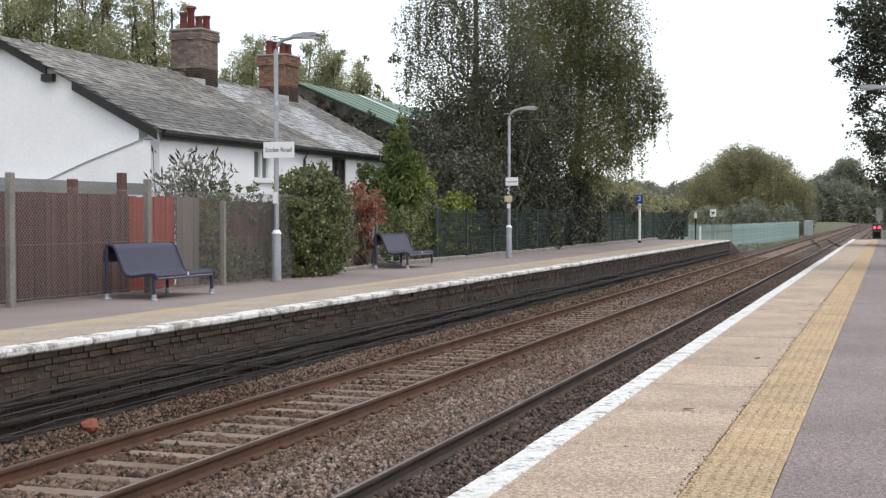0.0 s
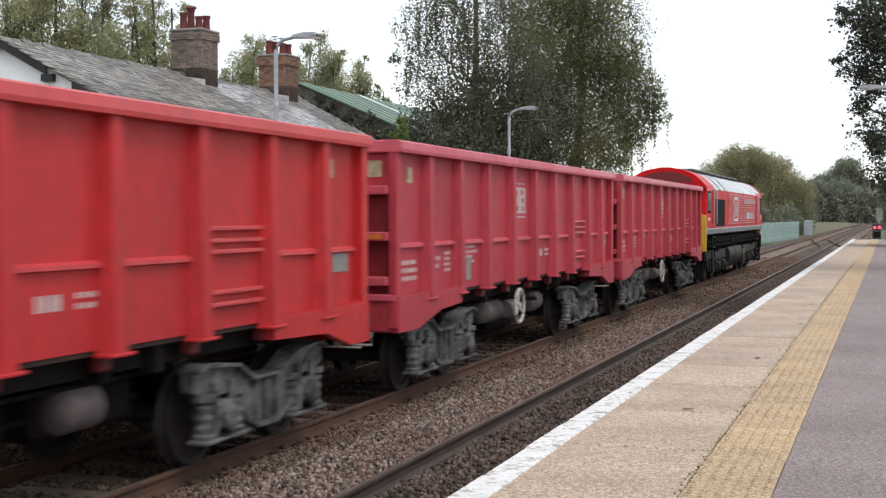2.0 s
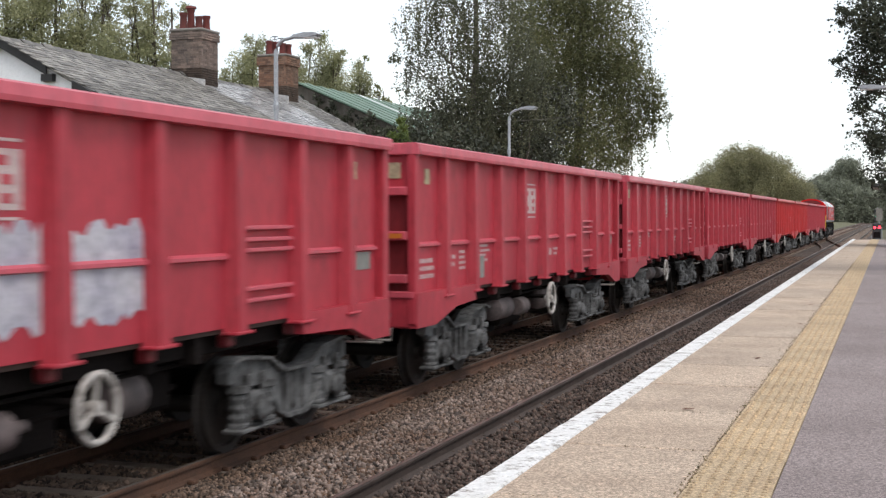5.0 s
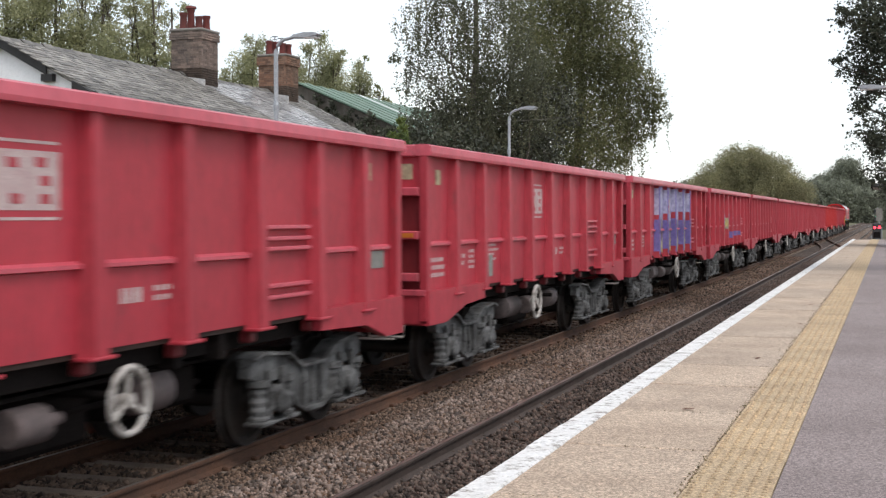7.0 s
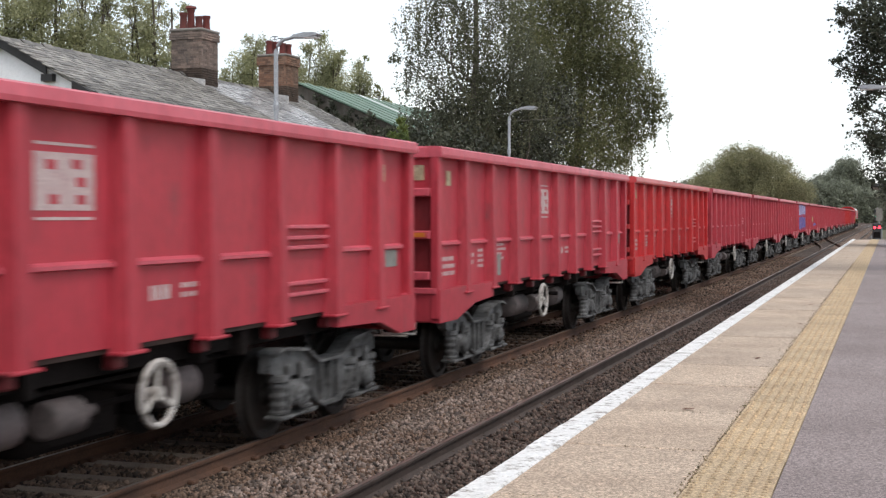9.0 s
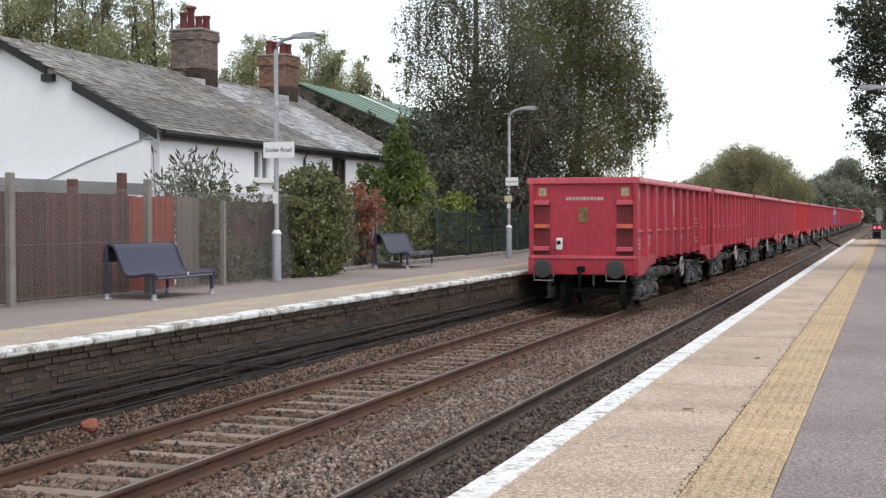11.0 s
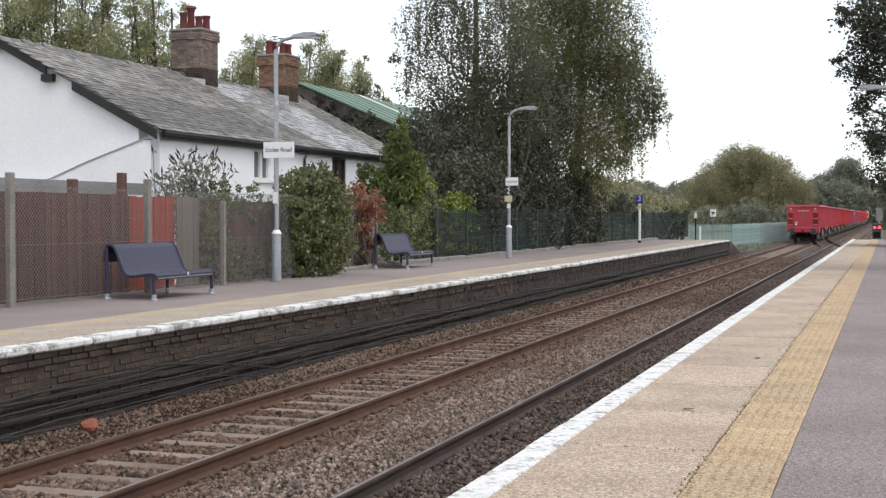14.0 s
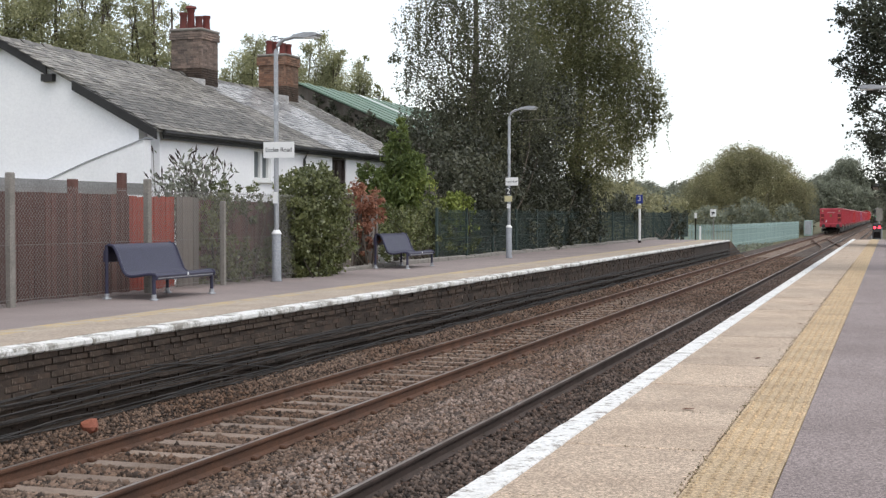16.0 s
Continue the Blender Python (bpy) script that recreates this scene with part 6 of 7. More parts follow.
def build_furniture():
    l1 = build_lamp(-12.09, 25.03, 6.04, 1.0, "galvanised platform lamp post with station name board")
    l2 = build_lamp(-11.61, 41.14, 5.78, 0.95, "galvanised platform lamp post with name board and number")
    z = 3.675 - PZ
    b = part("name_board", Mesh().cbox(-0.26, 0.44, -0.075, -0.055, z - 0.165, z + 0.165, 0.004), M_SIGNWHITE, l1, "white station name board")
    part("lettering", text_mesh("Eccles Road", 0.125, M_SIGNTEXT), None, b, at=pose(0.09, -0.078, z, 90, 0, 0))
    part("notice", Mesh().box(-0.055, 0.055, -0.062, -0.05, 1.62, 1.86), M_SIGNWHITE, l1, "small white notice")
    zb = 3.41 - PZ
    b2 = part("name_board", Mesh().cbox(-0.10, 0.32, -0.075, -0.055, zb - 0.13, zb + 0.13, 0.004), M_SIGNWHITE, l2, "white station name board")
    part("lettering", text_mesh("Eccles Road", 0.075, M_SIGNTEXT), None, b2, at=pose(0.11, -0.078, zb, 90, 0, 0))
    nb = part("number_plate", Mesh().box(-0.10, 0.09, -0.07, -0.056, 2.04, 2.27), M_SIGNTEXT, l2, "black platform number plate")
    part("lettering", text_mesh("2", 0.26, M_SIGNWHITE), None, nb, at=pose(-0.005, -0.073, 2.155, 90, 0, 0))
    part("warning_notice", Mesh().box(-0.13, 0.12, -0.07, -0.056, 1.82, 2.0), M_NOTICE, l2, "small yellow and white notice")
    part("notice", Mesh().box(-0.055, 0.055, -0.062, -0.05, 1.6, 1.74), M_SIGNWHITE, l2)
    # benches
    bench = thing("metal_bench", "navy blue perforated steel bench on pale grey feet", "bench", "platform benches", at=pose(-11.22, 18.72, PZ))
    prof = [(0.02, 0.34), (0.03, 0.39), (0.0, 0.425), (-0.10, 0.43), (-0.42, 0.385), (-0.52, 0.40), (-0.58, 0.46), (-0.72, 0.80), (-0.77, 0.875), (-0.85, 0.90), (-0.91, 0.87), (-0.93, 0.80), (-0.935, 0.62)]
    th = [(x - 0.012, z - 0.022) for x, z in prof]
    sheet = Mesh()
    n = len(prof)
    sheet.add([(x, y, z) for y in (0.05, 1.93) for x, z in prof + th[::-1]],
              [(i, i + 1, 2 * n + i + 1, 2 * n + i) for i in range(2 * n - 1)] + [(2 * n - 1, 0, 2 * n, 4 * n - 1)])
    part("seat_and_back", sheet, M_BENCH, bench, "curved navy perforated sheet", smooth=True)
    for y in (0.03, 1.95):
        part("end_frame", Mesh().tube([(x, y, z - 0.01) for x, z in prof], 0.026, 8), M_BENCH, bench, smooth=True)
        part("front_leg", Mesh().tube([(-0.02, y, 0.03), (-0.02, y, 0.40)], 0.03, 10), M_BENCH, bench)
        part("back_leg", Mesh().tube([(-0.90, y, 0.03), (-0.90, y, 0.86)], 0.03, 10), M_BENCH, bench)
        for x in (-0.02, -0.90):
            part("foot", Mesh().lathe([(0.075, 0), (0.07, 0.02), (0.042, 0.03), (0.042, 0.09)], "z", (x, y, 0), 10), M_GALV, bench, "pale grey foot")
    part("front_trim", Mesh().box(0.032, 0.036, 0.08, 1.9, 0.345, 0.36), M_GALV, bench)
    part("badge", Mesh().box(0.03, 0.036, 1.02, 1.06, 0.37, 0.42), M_SIGNWHITE, bench)
    copy_thing(bench, pose(-11.72, 31.95, PZ))
    # small signs
    s = thing("number_sign", "blue platform sign on a white post", "sign", at=pose(-11.92, 66.45, PZ))
    part("post", Mesh().tube([(0, 0, 0), (0, 0, 2.1)], 0.06, 10), M_SIGNWHITE, s)
    part("base_band", Mesh().lathe([(0.075, 0), (0.075, 0.12)], "z", n=10), M_UNDER, s)
    bd = part("board", Mesh().cbox(-0.17, 0.17, -0.09, -0.07, 1.98, 2.42, 0.004), M_SIGNBLUE, s, "dark blue sign panel")
    part("lettering", text_mesh("3", 0.36, M_SIGNWHITE), None, bd, at=pose(0.0, -0.094, 2.22, 90, 0, 0))
    part("marker", Mesh().box(-0.1, 0.1, -0.075, -0.06, 1.72, 1.9), M_NOTICE, s)
    for x, y, w, h, top, words in ((-12.33, 89.9, 0.16, 0.36, 2.0, "small white sign on a dark post"), (-11.22, 90.3, 0.40, 0.50, 2.25, "white square sign with black marking on a post")):
        q = thing("lineside_sign", words, "sign", at=pose(x, y, 0.2))
        part("post", Mesh().tube([(0, 0, -0.3), (0, 0, top)], 0.04, 8), M_UNDER if w < 0.2 else M_CONCPOST, q)
        bq = part("board", Mesh().cbox(-w / 2, w / 2, -0.06, -0.04, top - h + 0.3, top + 0.3, 0.004), M_SIGNWHITE, q)
        if w > 0.3:
            part("marking", Mesh().box(-0.11, 0.11, -0.064, -0.061, top, top + 0.12).box(-0.09, -0.03, -0.064, -0.061, top - 0.12, top - 0.02), M_SIGNTEXT, bq)
    tr = thing("lineside_cabinet", "small white lineside marker box", "cabinet")
    part("body", Mesh().cbox(-13.06, -12.93, 97.0, 97.15, -0.1, 1.55, 0.02), M_SIGNWHITE, tr)
    # red ground signal past the near platform
    g = thing("ground_signal", "ground-position signal showing two red lights", "signal", at=pose(-0.72, 88.0, -0.15))
    part("post", Mesh().tube([(0, 0, 0), (0, 0, 1.3)], 0.08, 10), M_GALV, g)
    part("platform_frame", Mesh().box(-0.34, 0.34, -0.3, 0.3, 0.88, 0.93).box(0.28, 0.33, -0.3, -0.25, 0.9, 1.75).box(-0.33, -0.28, -0.3, -0.25, 0.9, 1.2), M_GALV, g)
    hd = part("signal_head", Mesh().cbox(-0.27, 0.27, -0.12, 0.12, 1.0, 2.0, 0.06), M_BUFFER, g, "black signal head")
    for sx in (-1, 1):
        part("red_light", Mesh().lathe([(0.085, 0.0), (0.075, -0.03), (0.03, -0.045)], "y", (sx * 0.14, -0.12, 1.72), 14), plain("red_signal_light", (1.0, 0.03, 0.05), 0.4, 0, 5.0), hd, "glowing red light")
    part("lower_hood", Mesh().cbox(-0.2, 0.2, -0.16, -0.1, 1.08, 1.45, 0.03), M_UNDER, hd)
    # green colour-light signal far down the line
    c = thing("colour_light_signal", "distant colour-light signal showing green", "signal", at=pose(-1.9, 240.0, -0.2))
    part("post", Mesh().tube([(0, 0, 0), (0, 0, 4.0)], 0.09, 8), M_GALV, c)
    hd = part("signal_head", Mesh().cbox(-0.5, 0.5, -0.12, 0.1, 1.5, 3.6, 0.05), M_BUFFER, c, "black signal head")
    part("green_light", Mesh().lathe([(0.26, 0.0), (0.2, -0.04), (0.1, -0.06)], "y", (0, -0.13, 2.35), 14), plain("green_signal_light", (0.05, 1.0, 0.55), 0.4, 0, 3.0), hd, "glowing green light")
    sp = thing("speed_board", "grey lineside board on a post", "sign", at=pose(-0.85, 128.0, -0.2))
    part("post", Mesh().tube([(0, 0, 0), (0, 0, 2.1)], 0.05, 8), M_GALV, sp)
    part("board", Mesh().cbox(-0.28, 0.28, -0.08, -0.05, 2.05, 3.2, 0.01), M_CONCPOST, sp)
    # lamp and shelter on the near platform
    build_lamp(1.35, 31.8, 5.26, 2.05, "galvanised platform lamp post with long arm", -1)
    sh = thing("shelter", "waiting shelter with a flat dark grey roof", "shelter")
    part("roof", Mesh().cbox(-0.72, 2.6, 60.2, 66.5, 3.54, 3.72, 0.04), M_BUFFER, sh, "flat dark grey roof")
    part("fascia", Mesh().cbox(-0.75, -0.72, 60.2, 66.5, 3.50, 3.70, 0.01), M_UNDER, sh)
    for y in (60.5, 66.2):
        part("post", Mesh().cbox(1.9, 2.0, y - 0.05, y + 0.05, PZ, 3.52, 0.01), M_LAMPGREY, sh)
        part("glass_panel", Mesh().box(2.0, 2.5, y - 0.01, y + 0.01, PZ + 0.2, 3.3), M_GLASS, sh)
    part("back_panel", Mesh().box(2.5, 2.53, 60.4, 66.3, PZ, 3.5), M_GALV, sh)


cottages = build_cottages()
build_barn()
build_shed()
build_fences()
build_furniture()


# ---- plants ----
def leaf_cloud(points, size, rng, down=0.0, long=1.6):
    """Small pointed leaves, each a bent pair of triangles, at the given points."""
    n = len(points)
    a = rng.normal(size=(n, 3))
    a[:, 2] = a[:, 2] * (1 - down) - down * 1.6
    a /= np.linalg.norm(a, axis=1, keepdims=True) + 1e-9
    b = rng.normal(size=(n, 3))
    b -= (b * a).sum(1, keepdims=True) * a
    b /= np.linalg.norm(b, axis=1, keepdims=True) + 1e-9
    c = np.cross(a, b)
    s = size * rng.uniform(0.6, 1.35, (n, 1))
    v = np.stack([points - a * s * long * 0.5, points + b * s * 0.5 + c * s * 0.12, points + a * s * long * 0.5, points - b * s * 0.5 + c * s * 0.12], 1)
    return v.reshape(-1, 3)


def in_blobs(blobs, density, rng, shell=0.45, flat=1.0, spread=0.115):
    """Random points, mostly near the outsides of balls given as (x, y, z, r), gathered in small tufts."""
    out = []
    for x, y, z, r in blobs:
        n = max(int(density * r * r), 20)
        tufts = max(int(n / 26), 4)
        d = rng.normal(size=(tufts, 3))
        d /= np.linalg.norm(d, axis=1, keepdims=True)
        t = d * r * rng.uniform(shell, 1.12, (tufts, 1)) * (1, 1, flat)
        pick = rng.integers(0, tufts, n)
        p = t[pick] + rng.normal(size=(n, 3)) * r * spread
        out.append(p + (x, y, z))
    return np.concatenate(out)


def leaves_ob(name, pts, size, material, parent, rng, down=0.0, long=1.6, label=""):
    v = leaf_cloud(pts, size, rng, down, long)
    f = np.arange(len(v)).reshape(-1, 4)
    ob = part(name, big_mesh(name, v, f, material), material, parent, label)
    return tagged(ob, kind="stuff") if parent is None else ob


def limb(m, a, b, r0, r1, rng, bend=0.12, n=6):
    a, b = Vector(a), Vector(b)
    L = (b - a).length
    pts = []
    off = Vector(rng.normal(size=3)) * bend * L * 0.5
    for i in range(n + 1):
        u = i / n
        pts.append(a.lerp(b, u) + off * math.sin(u * math.pi))
    m.tube(pts, [r0 + (r1 - r0) * i / n for i in range(n + 1)], 7)


def tree(name, words, base, top, blobs, density, size, leaf, bark, seed, r=0.2, strands=0, category="tree", flat=1.0, shell=0.45, spread=0.115, group="", down=None, long=1.6):
    rng = np.random.default_rng(seed)
    t = thing(name, words, category, group)
    m = Mesh()
    limb(m, base, top, r, r * 0.25, rng, 0.05, 10)
    b, tp = Vector(base), Vector(top)
    for x, y, z, rr in blobs:
        u = min(max((z - rr - b.z) / (tp.z - b.z), 0.15), 0.9)
        start = b.lerp(tp, u * 0.85)
        limb(m, start, (x, y, z), r * 0.4 * (1 - u * 0.6), 0.015, rng)
        for k in range(3):
            e = Vector((x, y, z)) + Vector(rng.normal(size=3)) * rr * 0.6
            limb(m, Vector((x, y, z)).lerp(start, 0.3), e, 0.02, 0.006, rng)
    part("trunk", m, bark, t, smooth=True)
    pts = in_blobs(blobs, density, rng, shell, flat, spread)
    if strands:
        hung = []
        for x, y, z, rr in blobs:
            n = int(strands * rr * rr)
            d = rng.normal(size=(n, 3))
            d /= np.linalg.norm(d, axis=1, keepdims=True)
            st = d * rr * rng.uniform(0.5, 1.1, (n, 1)) + (x, y, z)
            for s in st:
                L = rng.uniform(0.5, 1.7)
                k = int(L / 0.045)
                q = np.repeat(s[None], k, 0)
                q[:, 2] -= np.linspace(0, L, k)
                sway = rng.normal(size=2) * 0.12
                q[:, 0] += sway[0] * np.linspace(0, 1, k) ** 2
                q[:, 1] += sway[1] * np.linspace(0, 1, k) ** 2
                hung.append(q + rng.normal(size=q.shape) * 0.035)
        pts = np.concatenate([pts] + hung)
    leaves_ob("crown", pts, size, leaf, t, rng, down if down is not None else 0.45 if strands else 0.15, long)
    return t


def bush(name, words, blobs, density, size, leaf, seed, category="shrub", shell=0.5, stems=True, long=1.6):
    rng = np.random.default_rng(seed)
    t = thing(name, words, category)
    if stems:
        m = Mesh()
        cx, cy = np.mean([b[0] for b in blobs]), np.mean([b[1] for b in blobs])
        for x, y, z, rr in blobs:
            for k in range(2):
                limb(m, (cx + rng.normal() * 0.2, cy + rng.normal() * 0.2, 0.6), (x + rng.normal() * rr * 0.4, y + rng.normal() * rr * 0.4, z + rr * 0.3), 0.035, 0.008, rng)
        part("stem", m, M_BARK, t)
    leaves_ob("foliage", in_blobs(blobs, density, rng, shell), size, leaf, t, rng, long=long)
    return t


def build_plants():
    birch_a = [(-17.0, 47.2, 9.6, 0.9), (-15.7, 47.7, 9.2, 1.5), (-14.4, 48.1, 9.4, 1.8), (-16.7, 47.3, 7.3, 1.0), (-15.1, 47.8, 6.6, 1.7), (-13.7, 48.3, 6.6, 1.7), (-17.4, 47.1, 8.3, 0.6), (-14.9, 48.0, 11.5, 2.0), (-16.1, 47.6, 10.9, 1.2), (-16.9, 47.2, 6.0, 0.6), (-14.6, 47.6, 5.2, 1.2), (-13.4, 48.2, 8.2, 1.5)]
    tree("birch_tree", "tall weeping silver birch with thin hanging twigs", (-15.2, 48.2, 0.2), (-15.0, 48.4, 12.5), birch_a, 620, 0.06, L_BIRCH, M_BIRCHBARK, 11, 0.22, strands=40)
    birch_b = [(-14.0, 58.8, 10.6, 2.6), (-12.3, 59.5, 10.4, 2.0), (-11.1, 59.8, 7.9, 1.5), (-13.0, 59.1, 7.0, 2.7), (-14.9, 58.4, 7.0, 2.0), (-11.7, 59.4, 5.3, 1.1), (-13.2, 59.3, 13.4, 2.6), (-15.0, 58.5, 12.1, 2.2), (-10.1, 60.1, 6.9, 0.7), (-11.0, 59.7, 6.2, 0.9), (-13.6, 61.5, 8.5, 2.8), (-15.0, 57.6, 9.6, 1.7), (-11.1, 59.9, 9.2, 0.9), (-10.3, 60.0, 7.6, 0.7), (-12.6, 58.0, 4.8, 1.4)]
    tree("birch_tree", "dense weeping birch with olive leaves and ivy below", (-13.9, 59.6, 0.2), (-13.2, 59.8, 14.0), birch_b, 1700, 0.062, L_BIRCHOLIVE, M_BIRCHBARK, 12, 0.26, strands=26)
    ivy_low = [(-14.0, 58.6, 3.4, 1.6), (-15.2, 58.0, 3.6, 1.6), (-14.0, 55.5, 2.6, 1.2), (-14.2, 52.5, 2.4, 1.2), (-14.6, 50.0, 2.6, 1.2), (-13.6, 49.0, 1.9, 0.9), (-13.5, 57.5, 2.2, 1.2), (-15.5, 52.0, 4.2, 1.6), (-15.2, 55.0, 4.6, 1.6), (-14.2, 61.5, 2.5, 1.3), (-13.3, 52.0, 1.5, 0.8), (-13.3, 55.0, 1.6, 0.9), (-13.2, 59.5, 1.7, 0.9)]
    bush("ivy_hedge", "dark ivy-covered hedge behind the mesh fence", ivy_low, 1500, 0.085, L_DARKIVY, 13, "hedge", 0.6)
    dark = [(-14.4, 42.6, 3.1, 1.2), (-13.6, 43.6, 3.3, 1.2), (-14.4, 42.6, 2.0, 1.0), (-15.5, 42.3, 2.4, 1.1), (-16.3, 42.0, 2.0, 0.9), (-13.6, 44.2, 2.2, 0.8), (-14.6, 45.6, 4.3, 1.3), (-13.9, 46.4, 3.2, 1.3), (-14.2, 46.5, 1.8, 1.1), (-15.8, 44.5, 4.6, 1.2), (-15.6, 47.0, 5.4, 1.3), (-15.6, 49.5, 6.2, 1.3), (-14.2, 49.8, 6.6, 1.5), (-13.0, 50.2, 6.2, 1.5), (-15.0, 49.5, 4.8, 1.4), (-13.5, 50.0, 4.6, 1.4)]
    bush("ivy_hedge", "dense dark evergreen scrub under the birch", dark, 1300, 0.085, L_DARKIVY, 14, "hedge", 0.6)
    con = [(-14.7, 39.5, 5.15, 0.26), (-14.75, 39.4, 4.7, 0.36), (-14.8, 39.4, 4.2, 0.51), (-14.6, 39.5, 3.6, 0.68), (-15.0, 39.3, 3.0, 0.77), (-15.5, 39.1, 3.4, 0.47), (-14.2, 39.6, 3.2, 0.59), (-15.75, 39.0, 3.8, 0.26), (-14.3, 39.6, 4.0, 0.38), (-14.6, 39.3, 2.2, 0.77), (-15.6, 38.8, 2.6, 0.59)]
    tree("conifer", "golden green garden conifer with upturned sprays", (-14.8, 39.5, 0.2), (-14.7, 39.5, 5.2), con, 4200, 0.05, L_CONIFER, M_BARK, 15, 0.1, shell=0.55, spread=0.14, down=-0.35, long=3.6)
    ivy = [(-12.52, 27.80, 2.75, 0.56), (-12.52, 28.90, 2.85, 0.60), (-12.52, 29.75, 2.60, 0.60), (-12.47, 27.50, 1.90, 0.56), (-12.47, 28.60, 1.90, 0.65), (-12.47, 29.75, 1.80, 0.65), (-12.42, 27.40, 1.25, 0.37), (-12.37, 28.40, 1.20, 0.42), (-12.42, 29.40, 1.20, 0.42), (-12.47, 29.75, 1.40, 0.42), (-12.42, 27.00, 2.40, 0.33), (-12.67, 29.40, 3.15, 0.37)]
    ivy = [(x, 27.0 + (y - 27.0) * 0.74 - 0.55, z, r) for x, y, z, r in ivy]
    bush("ivy_bush", "thick variegated ivy growing over the fence", ivy, 8000, 0.052, L_IVY, 16, "hedge", 0.7)
    bush("copper_shrub", "copper-red leaved climbing shrub against grey boards", [(-12.95, 31.5, 2.75, 0.4), (-12.95, 32.2, 2.7, 0.42), (-12.95, 32.0, 2.2, 0.42), (-12.95, 32.3, 1.75, 0.35), (-12.9, 32.2, 1.3, 0.24), (-12.95, 32.6, 2.5, 0.35)], 3600, 0.055, L_COPPER, 17)
    bush("lime_shrub", "yellow-green leafy shrub behind the fence", [(-13.5, 41.0, 2.55, 0.5), (-13.5, 41.7, 2.75, 0.45), (-13.5, 42.0, 2.2, 0.5), (-13.5, 41.1, 1.9, 0.5)], 3000, 0.07, L_LIME, 18)
    bush("garden_shrub", "mixed green garden shrubs behind the bench", [(-13.6, 35.2, 2.2, 0.55), (-13.5, 36.4, 2.0, 0.6), (-13.4, 37.6, 1.7, 0.6), (-13.4, 39.0, 1.6, 0.6), (-13.3, 40.3, 1.5, 0.55), (-13.6, 34.6, 1.5, 0.5), (-13.4, 41.6, 1.4, 0.5), (-13.5, 35.8, 1.4, 0.5), (-13.5, 38.4, 2.3, 0.6), (-13.4, 42.6, 1.5, 0.5)], 2300, 0.06, L_IVY, 19)
    scrub = [(-13.0, 23.6, 2.1, 0.45), (-13.0, 24.3, 2.3, 0.45), (-13.0, 24.0, 1.6, 0.45), (-12.9, 23.6, 1.2, 0.35), (-12.9, 24.6, 1.3, 0.4), (-12.9, 25.4, 1.35, 0.4), (-12.9, 26.2, 1.4, 0.4), (-13.1, 26.0, 2.55, 0.4), (-13.2, 25.2, 2.6, 0.35), (-13.2, 24.6, 2.75, 0.35)]
    bush("fence_scrub", "scrubby green growth through the chain-link", scrub, 3600, 0.05, L_IVY, 20)
    # buddleia with long flower spikes
    rng = np.random.default_rng(21)
    t = thing("buddleia", "leggy grey buddleia with dark spent flower spikes", "shrub")
    stems, tips = Mesh(), []
    for k in range(46):
        a = (-13.6 + rng.normal() * 0.15, 24.3 + rng.normal() * 0.3, 1.6)
        b = (-13.7 + rng.normal() * 0.35, 24.4 + rng.normal() * 0.95, 3.05 + rng.uniform(-0.3, 0.55))
        limb(stems, a, b, 0.012, 0.005, rng, 0.15, 5)
        tips.append((a, b))
    part("stem", stems, M_BARK, t)
    pts = []
    for a, b in tips:
        d = (Vector(b) - Vector(a)).normalized()
        e = Vector(b) + (d + Vector(rng.normal(size=3)) * 0.5).normalized() * 0.2
        part("flower_spike", Mesh().tube([b, (Vector(b) + e) / 2, e], [0.008, 0.022, 0.004], 5), M_DARKDOOR, t, "dark spent flower spike")
        for i in range(26):
            pts.append(np.array(Vector(a).lerp(Vector(b), rng.uniform(0.3, 1.0))) + rng.normal(size=3) * 0.1)
    leaves_ob("foliage", np.array(pts), 0.06, L_GREY, t, rng, long=2.4)
    # poplars behind the cottages
    rows = [(-58.2, 80.9, 20, 2.2), (-54.9, 82.1, 20.5, 2.2), (-51.6, 83.2, 19.5, 2.0), (-48.9, 84.2, 17.2, 1.4), (-59.8, 80.4, 21, 2.3), (-56.6, 81.6, 22, 2.4), (-53.2, 82.7, 21.5, 2.2), (-50.2, 83.7, 19, 1.7), (-63.4, 79.5, 20, 2.4)]
    for i, (x, y, h, r) in enumerate(rows):
        bl = [(x + random.uniform(-1.1, 1.1), y + random.uniform(-1.1, 1.1), 8 + (h - 8) * k / 13, r * (1 - 0.45 * (k / 13) ** 2) * random.uniform(0.55, 0.95)) for k in range(14)]
        tree("poplar_tree", "tall poplar with fluttering grey-green leaves", (x, y, 0), (x, y, h), bl, 430, 0.125, L_POPLAR, M_BARK, 30 + i, 0.25, group="poplars behind the cottages", shell=0.2, spread=0.24)
    for i, (x, y, h, r) in enumerate([(-45.4, 90.6, 15.8, 2.2), (-41.5, 92.0, 15.6, 2.5), (-39.9, 92.5, 14.6, 2.2), (-38.1, 93.1, 14.2, 1.5), (-36.3, 93.6, 12.0, 1.2), (-43.4, 91.3, 13.6, 1.9), (-47.2, 90.2, 13.6, 1.6)]):
        bl = [(x + random.uniform(-0.45, 0.45) * r, y + random.uniform(-0.4, 0.4) * r, 7 + (h - 7) * k / 11, r * (1 - 0.75 * (k / 11) ** 2) * random.uniform(0.6, 0.95)) for k in range(12)]
        tree("poplar_tree", "small poplar with yellow-green leaves", (x, y, 0), (x, y, h - 0.3), bl, 1300, 0.10, L_POPLAR, M_BARK, 40 + i, 0.15, group="poplars behind the cottages", shell=0.2, spread=0.24)
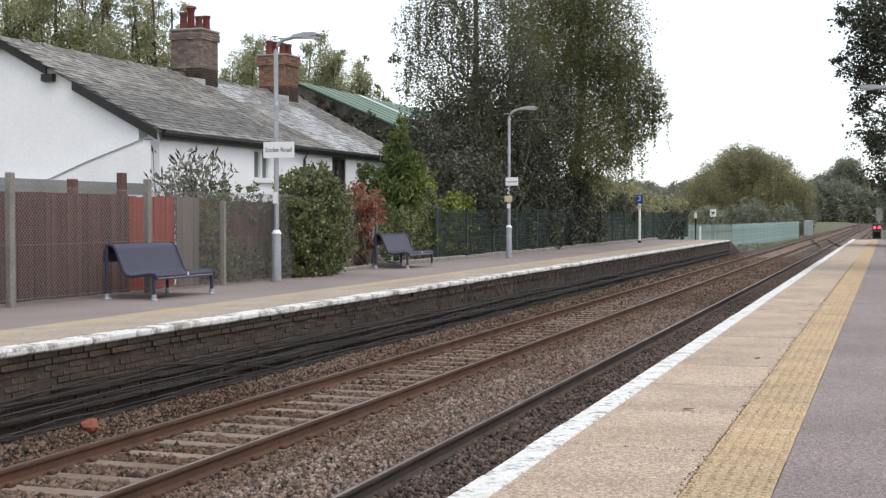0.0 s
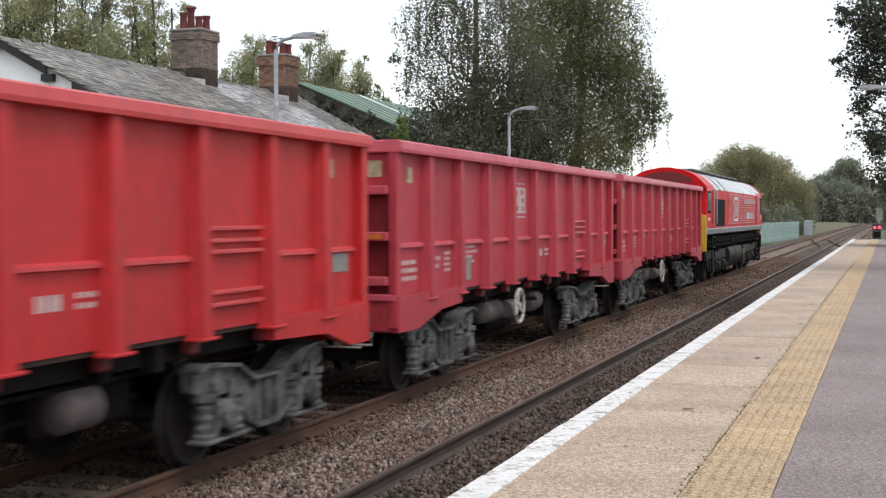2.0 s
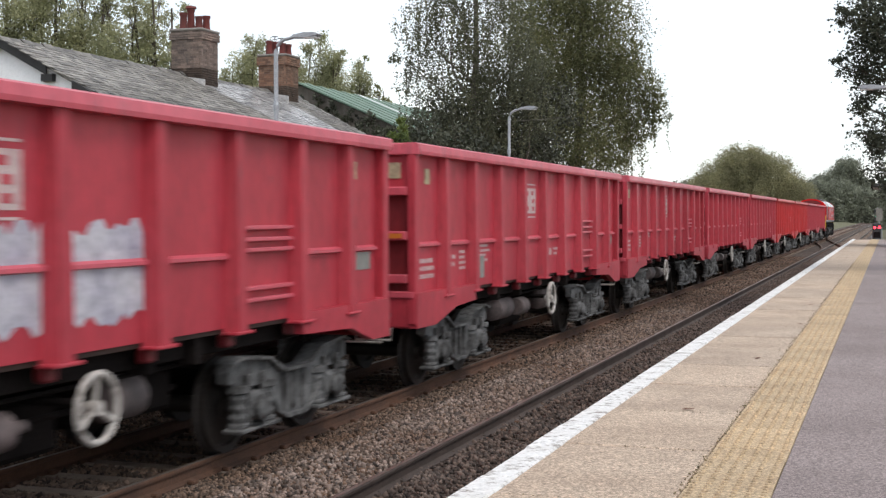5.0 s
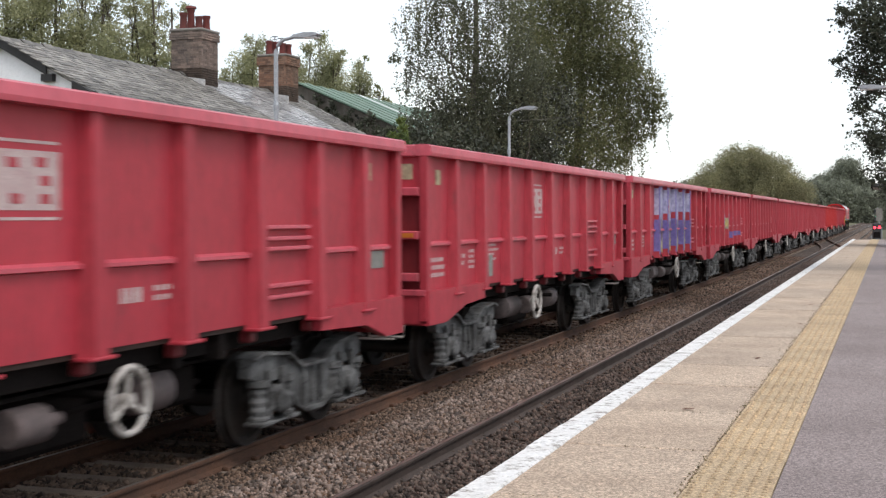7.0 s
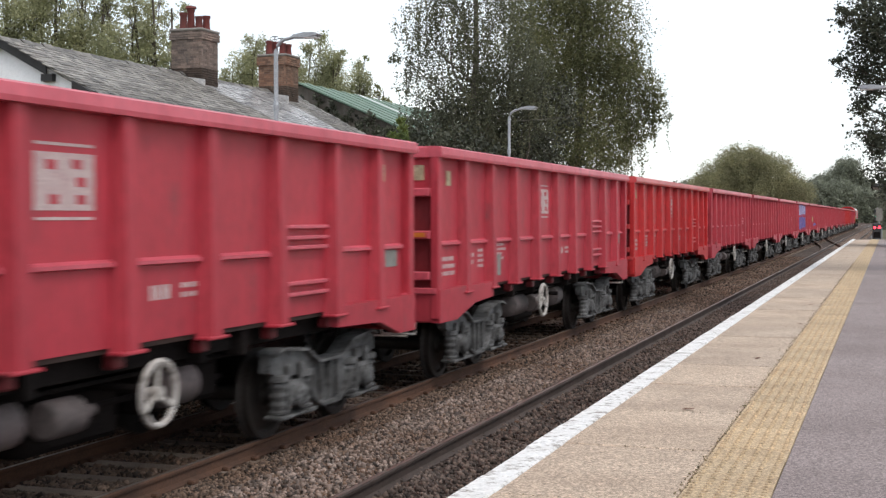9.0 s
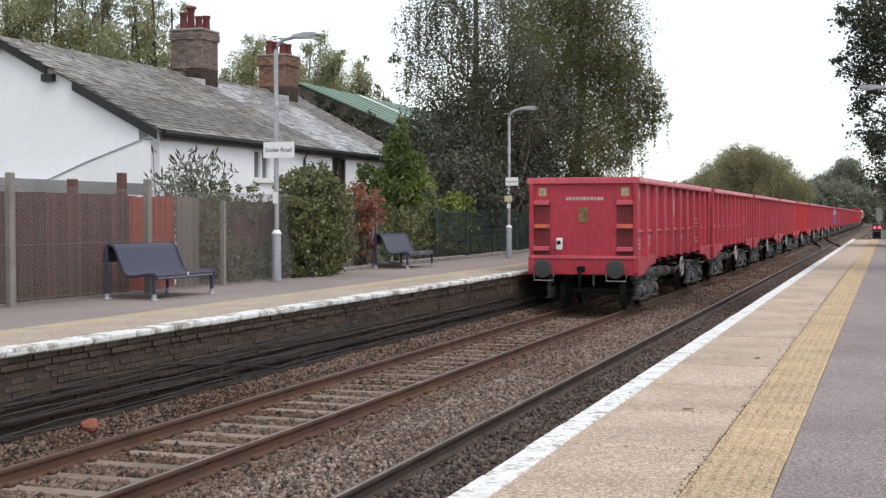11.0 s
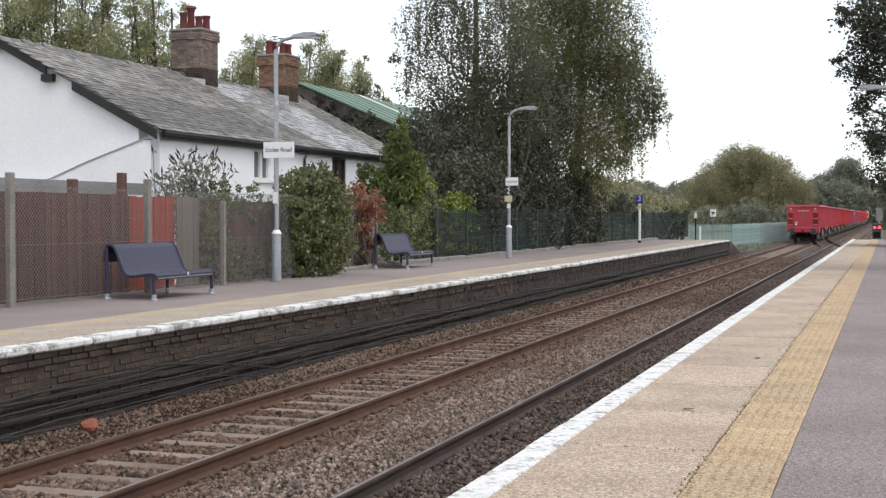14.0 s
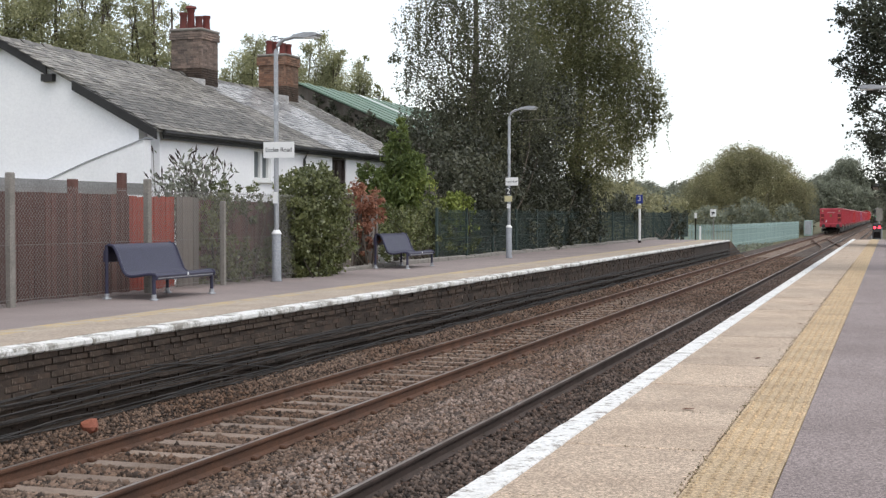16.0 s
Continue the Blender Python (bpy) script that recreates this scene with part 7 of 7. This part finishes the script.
    bush("barn_ivy", "dark ivy on the barn wall", [(-24.5, 58.3, 6.9, 0.6), (-23.5, 58.3, 6.4, 0.7), (-25.4, 58.3, 7.3, 0.5), (-22.5, 58.3, 5.9, 0.8), (-21.8, 58.3, 5.5, 0.8), (-26.2, 58.3, 7.7, 0.45), (-27.0, 58.3, 8.0, 0.4)], 1300, 0.09, L_DARKIVY, 50, "ivy", 0.5, False)
    # trees down the line
    rnd = [(-18.2, 173.5, 8.2, 2.9), (-20.9, 172.5, 6.1, 2.9), (-14.7, 174.6, 6.8, 3.2), (-22.3, 172.0, 3.9, 3.2), (-16.8, 173.8, 3.6, 4.0), (-11.9, 175.5, 4.6, 2.6), (-19.5, 172.8, 1.5, 3.0), (-12.6, 175.2, 1.9, 2.8), (-16.5, 174.0, 8.8, 2.2)]
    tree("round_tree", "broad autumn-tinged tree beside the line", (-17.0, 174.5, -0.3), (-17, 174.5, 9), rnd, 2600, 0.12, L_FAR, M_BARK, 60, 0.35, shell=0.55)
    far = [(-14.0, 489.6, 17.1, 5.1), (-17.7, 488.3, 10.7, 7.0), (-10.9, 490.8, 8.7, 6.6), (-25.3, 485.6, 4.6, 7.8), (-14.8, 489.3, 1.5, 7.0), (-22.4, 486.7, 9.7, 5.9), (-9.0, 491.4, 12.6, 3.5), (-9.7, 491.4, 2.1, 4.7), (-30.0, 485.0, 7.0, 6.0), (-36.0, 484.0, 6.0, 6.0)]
    tree("distant_tree", "tree far down the line, haze in its grey-green leaves", (-15.6, 490.4, -0.3), (-15.6, 490.4, 17), far, 420, 0.36, L_FARGREY, M_BARK, 61, 0.7, shell=0.55)
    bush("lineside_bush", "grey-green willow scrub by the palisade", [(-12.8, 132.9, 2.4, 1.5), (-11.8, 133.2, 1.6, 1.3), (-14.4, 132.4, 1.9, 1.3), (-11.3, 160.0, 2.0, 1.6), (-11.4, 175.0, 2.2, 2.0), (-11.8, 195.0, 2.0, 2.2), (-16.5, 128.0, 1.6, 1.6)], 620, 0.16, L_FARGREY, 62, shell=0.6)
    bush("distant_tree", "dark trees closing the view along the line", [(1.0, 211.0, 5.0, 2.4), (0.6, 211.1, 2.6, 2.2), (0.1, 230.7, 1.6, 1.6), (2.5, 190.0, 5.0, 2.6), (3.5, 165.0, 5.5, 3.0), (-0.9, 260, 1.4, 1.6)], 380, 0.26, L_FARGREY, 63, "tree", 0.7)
    rng = np.random.default_rng(64)
    wood = []
    for i in range(60):
        u = i / 59
        wood.append((-150 + 160 * u + rng.normal() * 3, 440 + 40 * u + rng.normal() * 10, 2.5 + rng.uniform(0, 3.0) + 2.0 * math.sin(u * 5) + (2.0 if u > 0.7 else 0), rng.uniform(5, 7.5)))
    for i in range(46):
        u = i / 45
        wood.append((-30 + 62 * u - (18 if u < 0.35 else 0), 215 + 85 * rng.uniform(), rng.uniform(0.5, 2.0), rng.uniform(2.6, 4.2)) if abs(-30 + 62 * u - (18 if u < 0.35 else 0) + 4) > 10 else (-40, 240, 2, 4))
    tagged(leaves_ob("far_woodland", in_blobs(wood, 150, rng, 0.8), 0.5, L_FARGREY, None, rng), "wooded ridge on the horizon, haze in its grey-green leaves", "woodland", kind="stuff")
    # scrub between palisade and far platform
    bush("platform_shrub", "ivy-clad stump shrubs at the platform end", [(-13.2, 83.5, 2.0, 0.75), (-13.1, 86.8, 1.9, 0.75), (-13.2, 83.5, 1.2, 0.5), (-13.1, 86.8, 1.1, 0.5), (-13.4, 71.0, 2.6, 0.9), (-13.4, 68.5, 2.7, 0.8)], 1500, 0.09, L_DARKIVY, 65)
    behind = [(-15.5 - rng.uniform(0, 5), 62 + 3.1 * i, rng.uniform(1.0, 2.6), rng.uniform(1.3, 2.2)) for i in range(16)]
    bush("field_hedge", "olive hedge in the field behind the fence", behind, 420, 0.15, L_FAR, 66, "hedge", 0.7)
    # weeds at the ramp foot
    n = 700
    p = np.stack([rng.uniform(-12.5, -8.9, n), rng.uniform(84, 112, n), rng.uniform(-0.3, 0.1, n)], 1)
    tagged(leaves_ob("weeds", p, 0.16, L_FARGREY, None, rng, long=2.6), "rough grey-green weeds beside the track", "weeds", kind="stuff")
    # maple overhanging the near platform
    mp = [(-0.35, 33.8, 7.1, 0.5), (0.15, 33.9, 6.0, 0.75), (0.4, 34.0, 7.2, 1.0), (-0.2, 33.8, 5.0, 0.35), (0.25, 33.9, 4.3, 0.65), (0.1, 33.8, 4.0, 0.4), (-0.75, 33.6, 5.95, 0.2), (-0.72, 33.6, 7.15, 0.28), (-0.45, 33.7, 5.9, 0.32), (1.5, 34.5, 6.5, 1.6), (1.6, 34.5, 4.5, 1.3), (2.6, 35.5, 8.0, 2.2), (0.2, 34.5, 8.6, 1.1), (-0.1, 33.9, 5.4, 0.4), (-0.15, 33.8, 6.5, 0.5), (0.3, 34.0, 3.4, 0.42), (0.42, 34.0, 2.95, 0.34)]
    tree("maple_tree", "dark leafy tree overhanging the platform", (3.2, 36.0, 0.2), (2.6, 35.5, 8.5), [(x - 0.42, y, z, r) for x, y, z, r in mp], 3000, 0.055, L_RIGHT, M_BARK, 70, 0.22, shell=0.3, spread=0.2)


build_plants()
build_slates(cottages)


# ---- what moves ----
def motions():
    def run(ob, at_zero):
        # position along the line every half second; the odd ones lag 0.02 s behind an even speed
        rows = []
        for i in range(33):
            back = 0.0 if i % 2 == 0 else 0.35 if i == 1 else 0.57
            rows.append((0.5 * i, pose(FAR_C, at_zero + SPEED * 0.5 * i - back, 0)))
        walk(ob, rows)

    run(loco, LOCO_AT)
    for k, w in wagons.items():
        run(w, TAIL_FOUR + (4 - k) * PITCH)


motions()
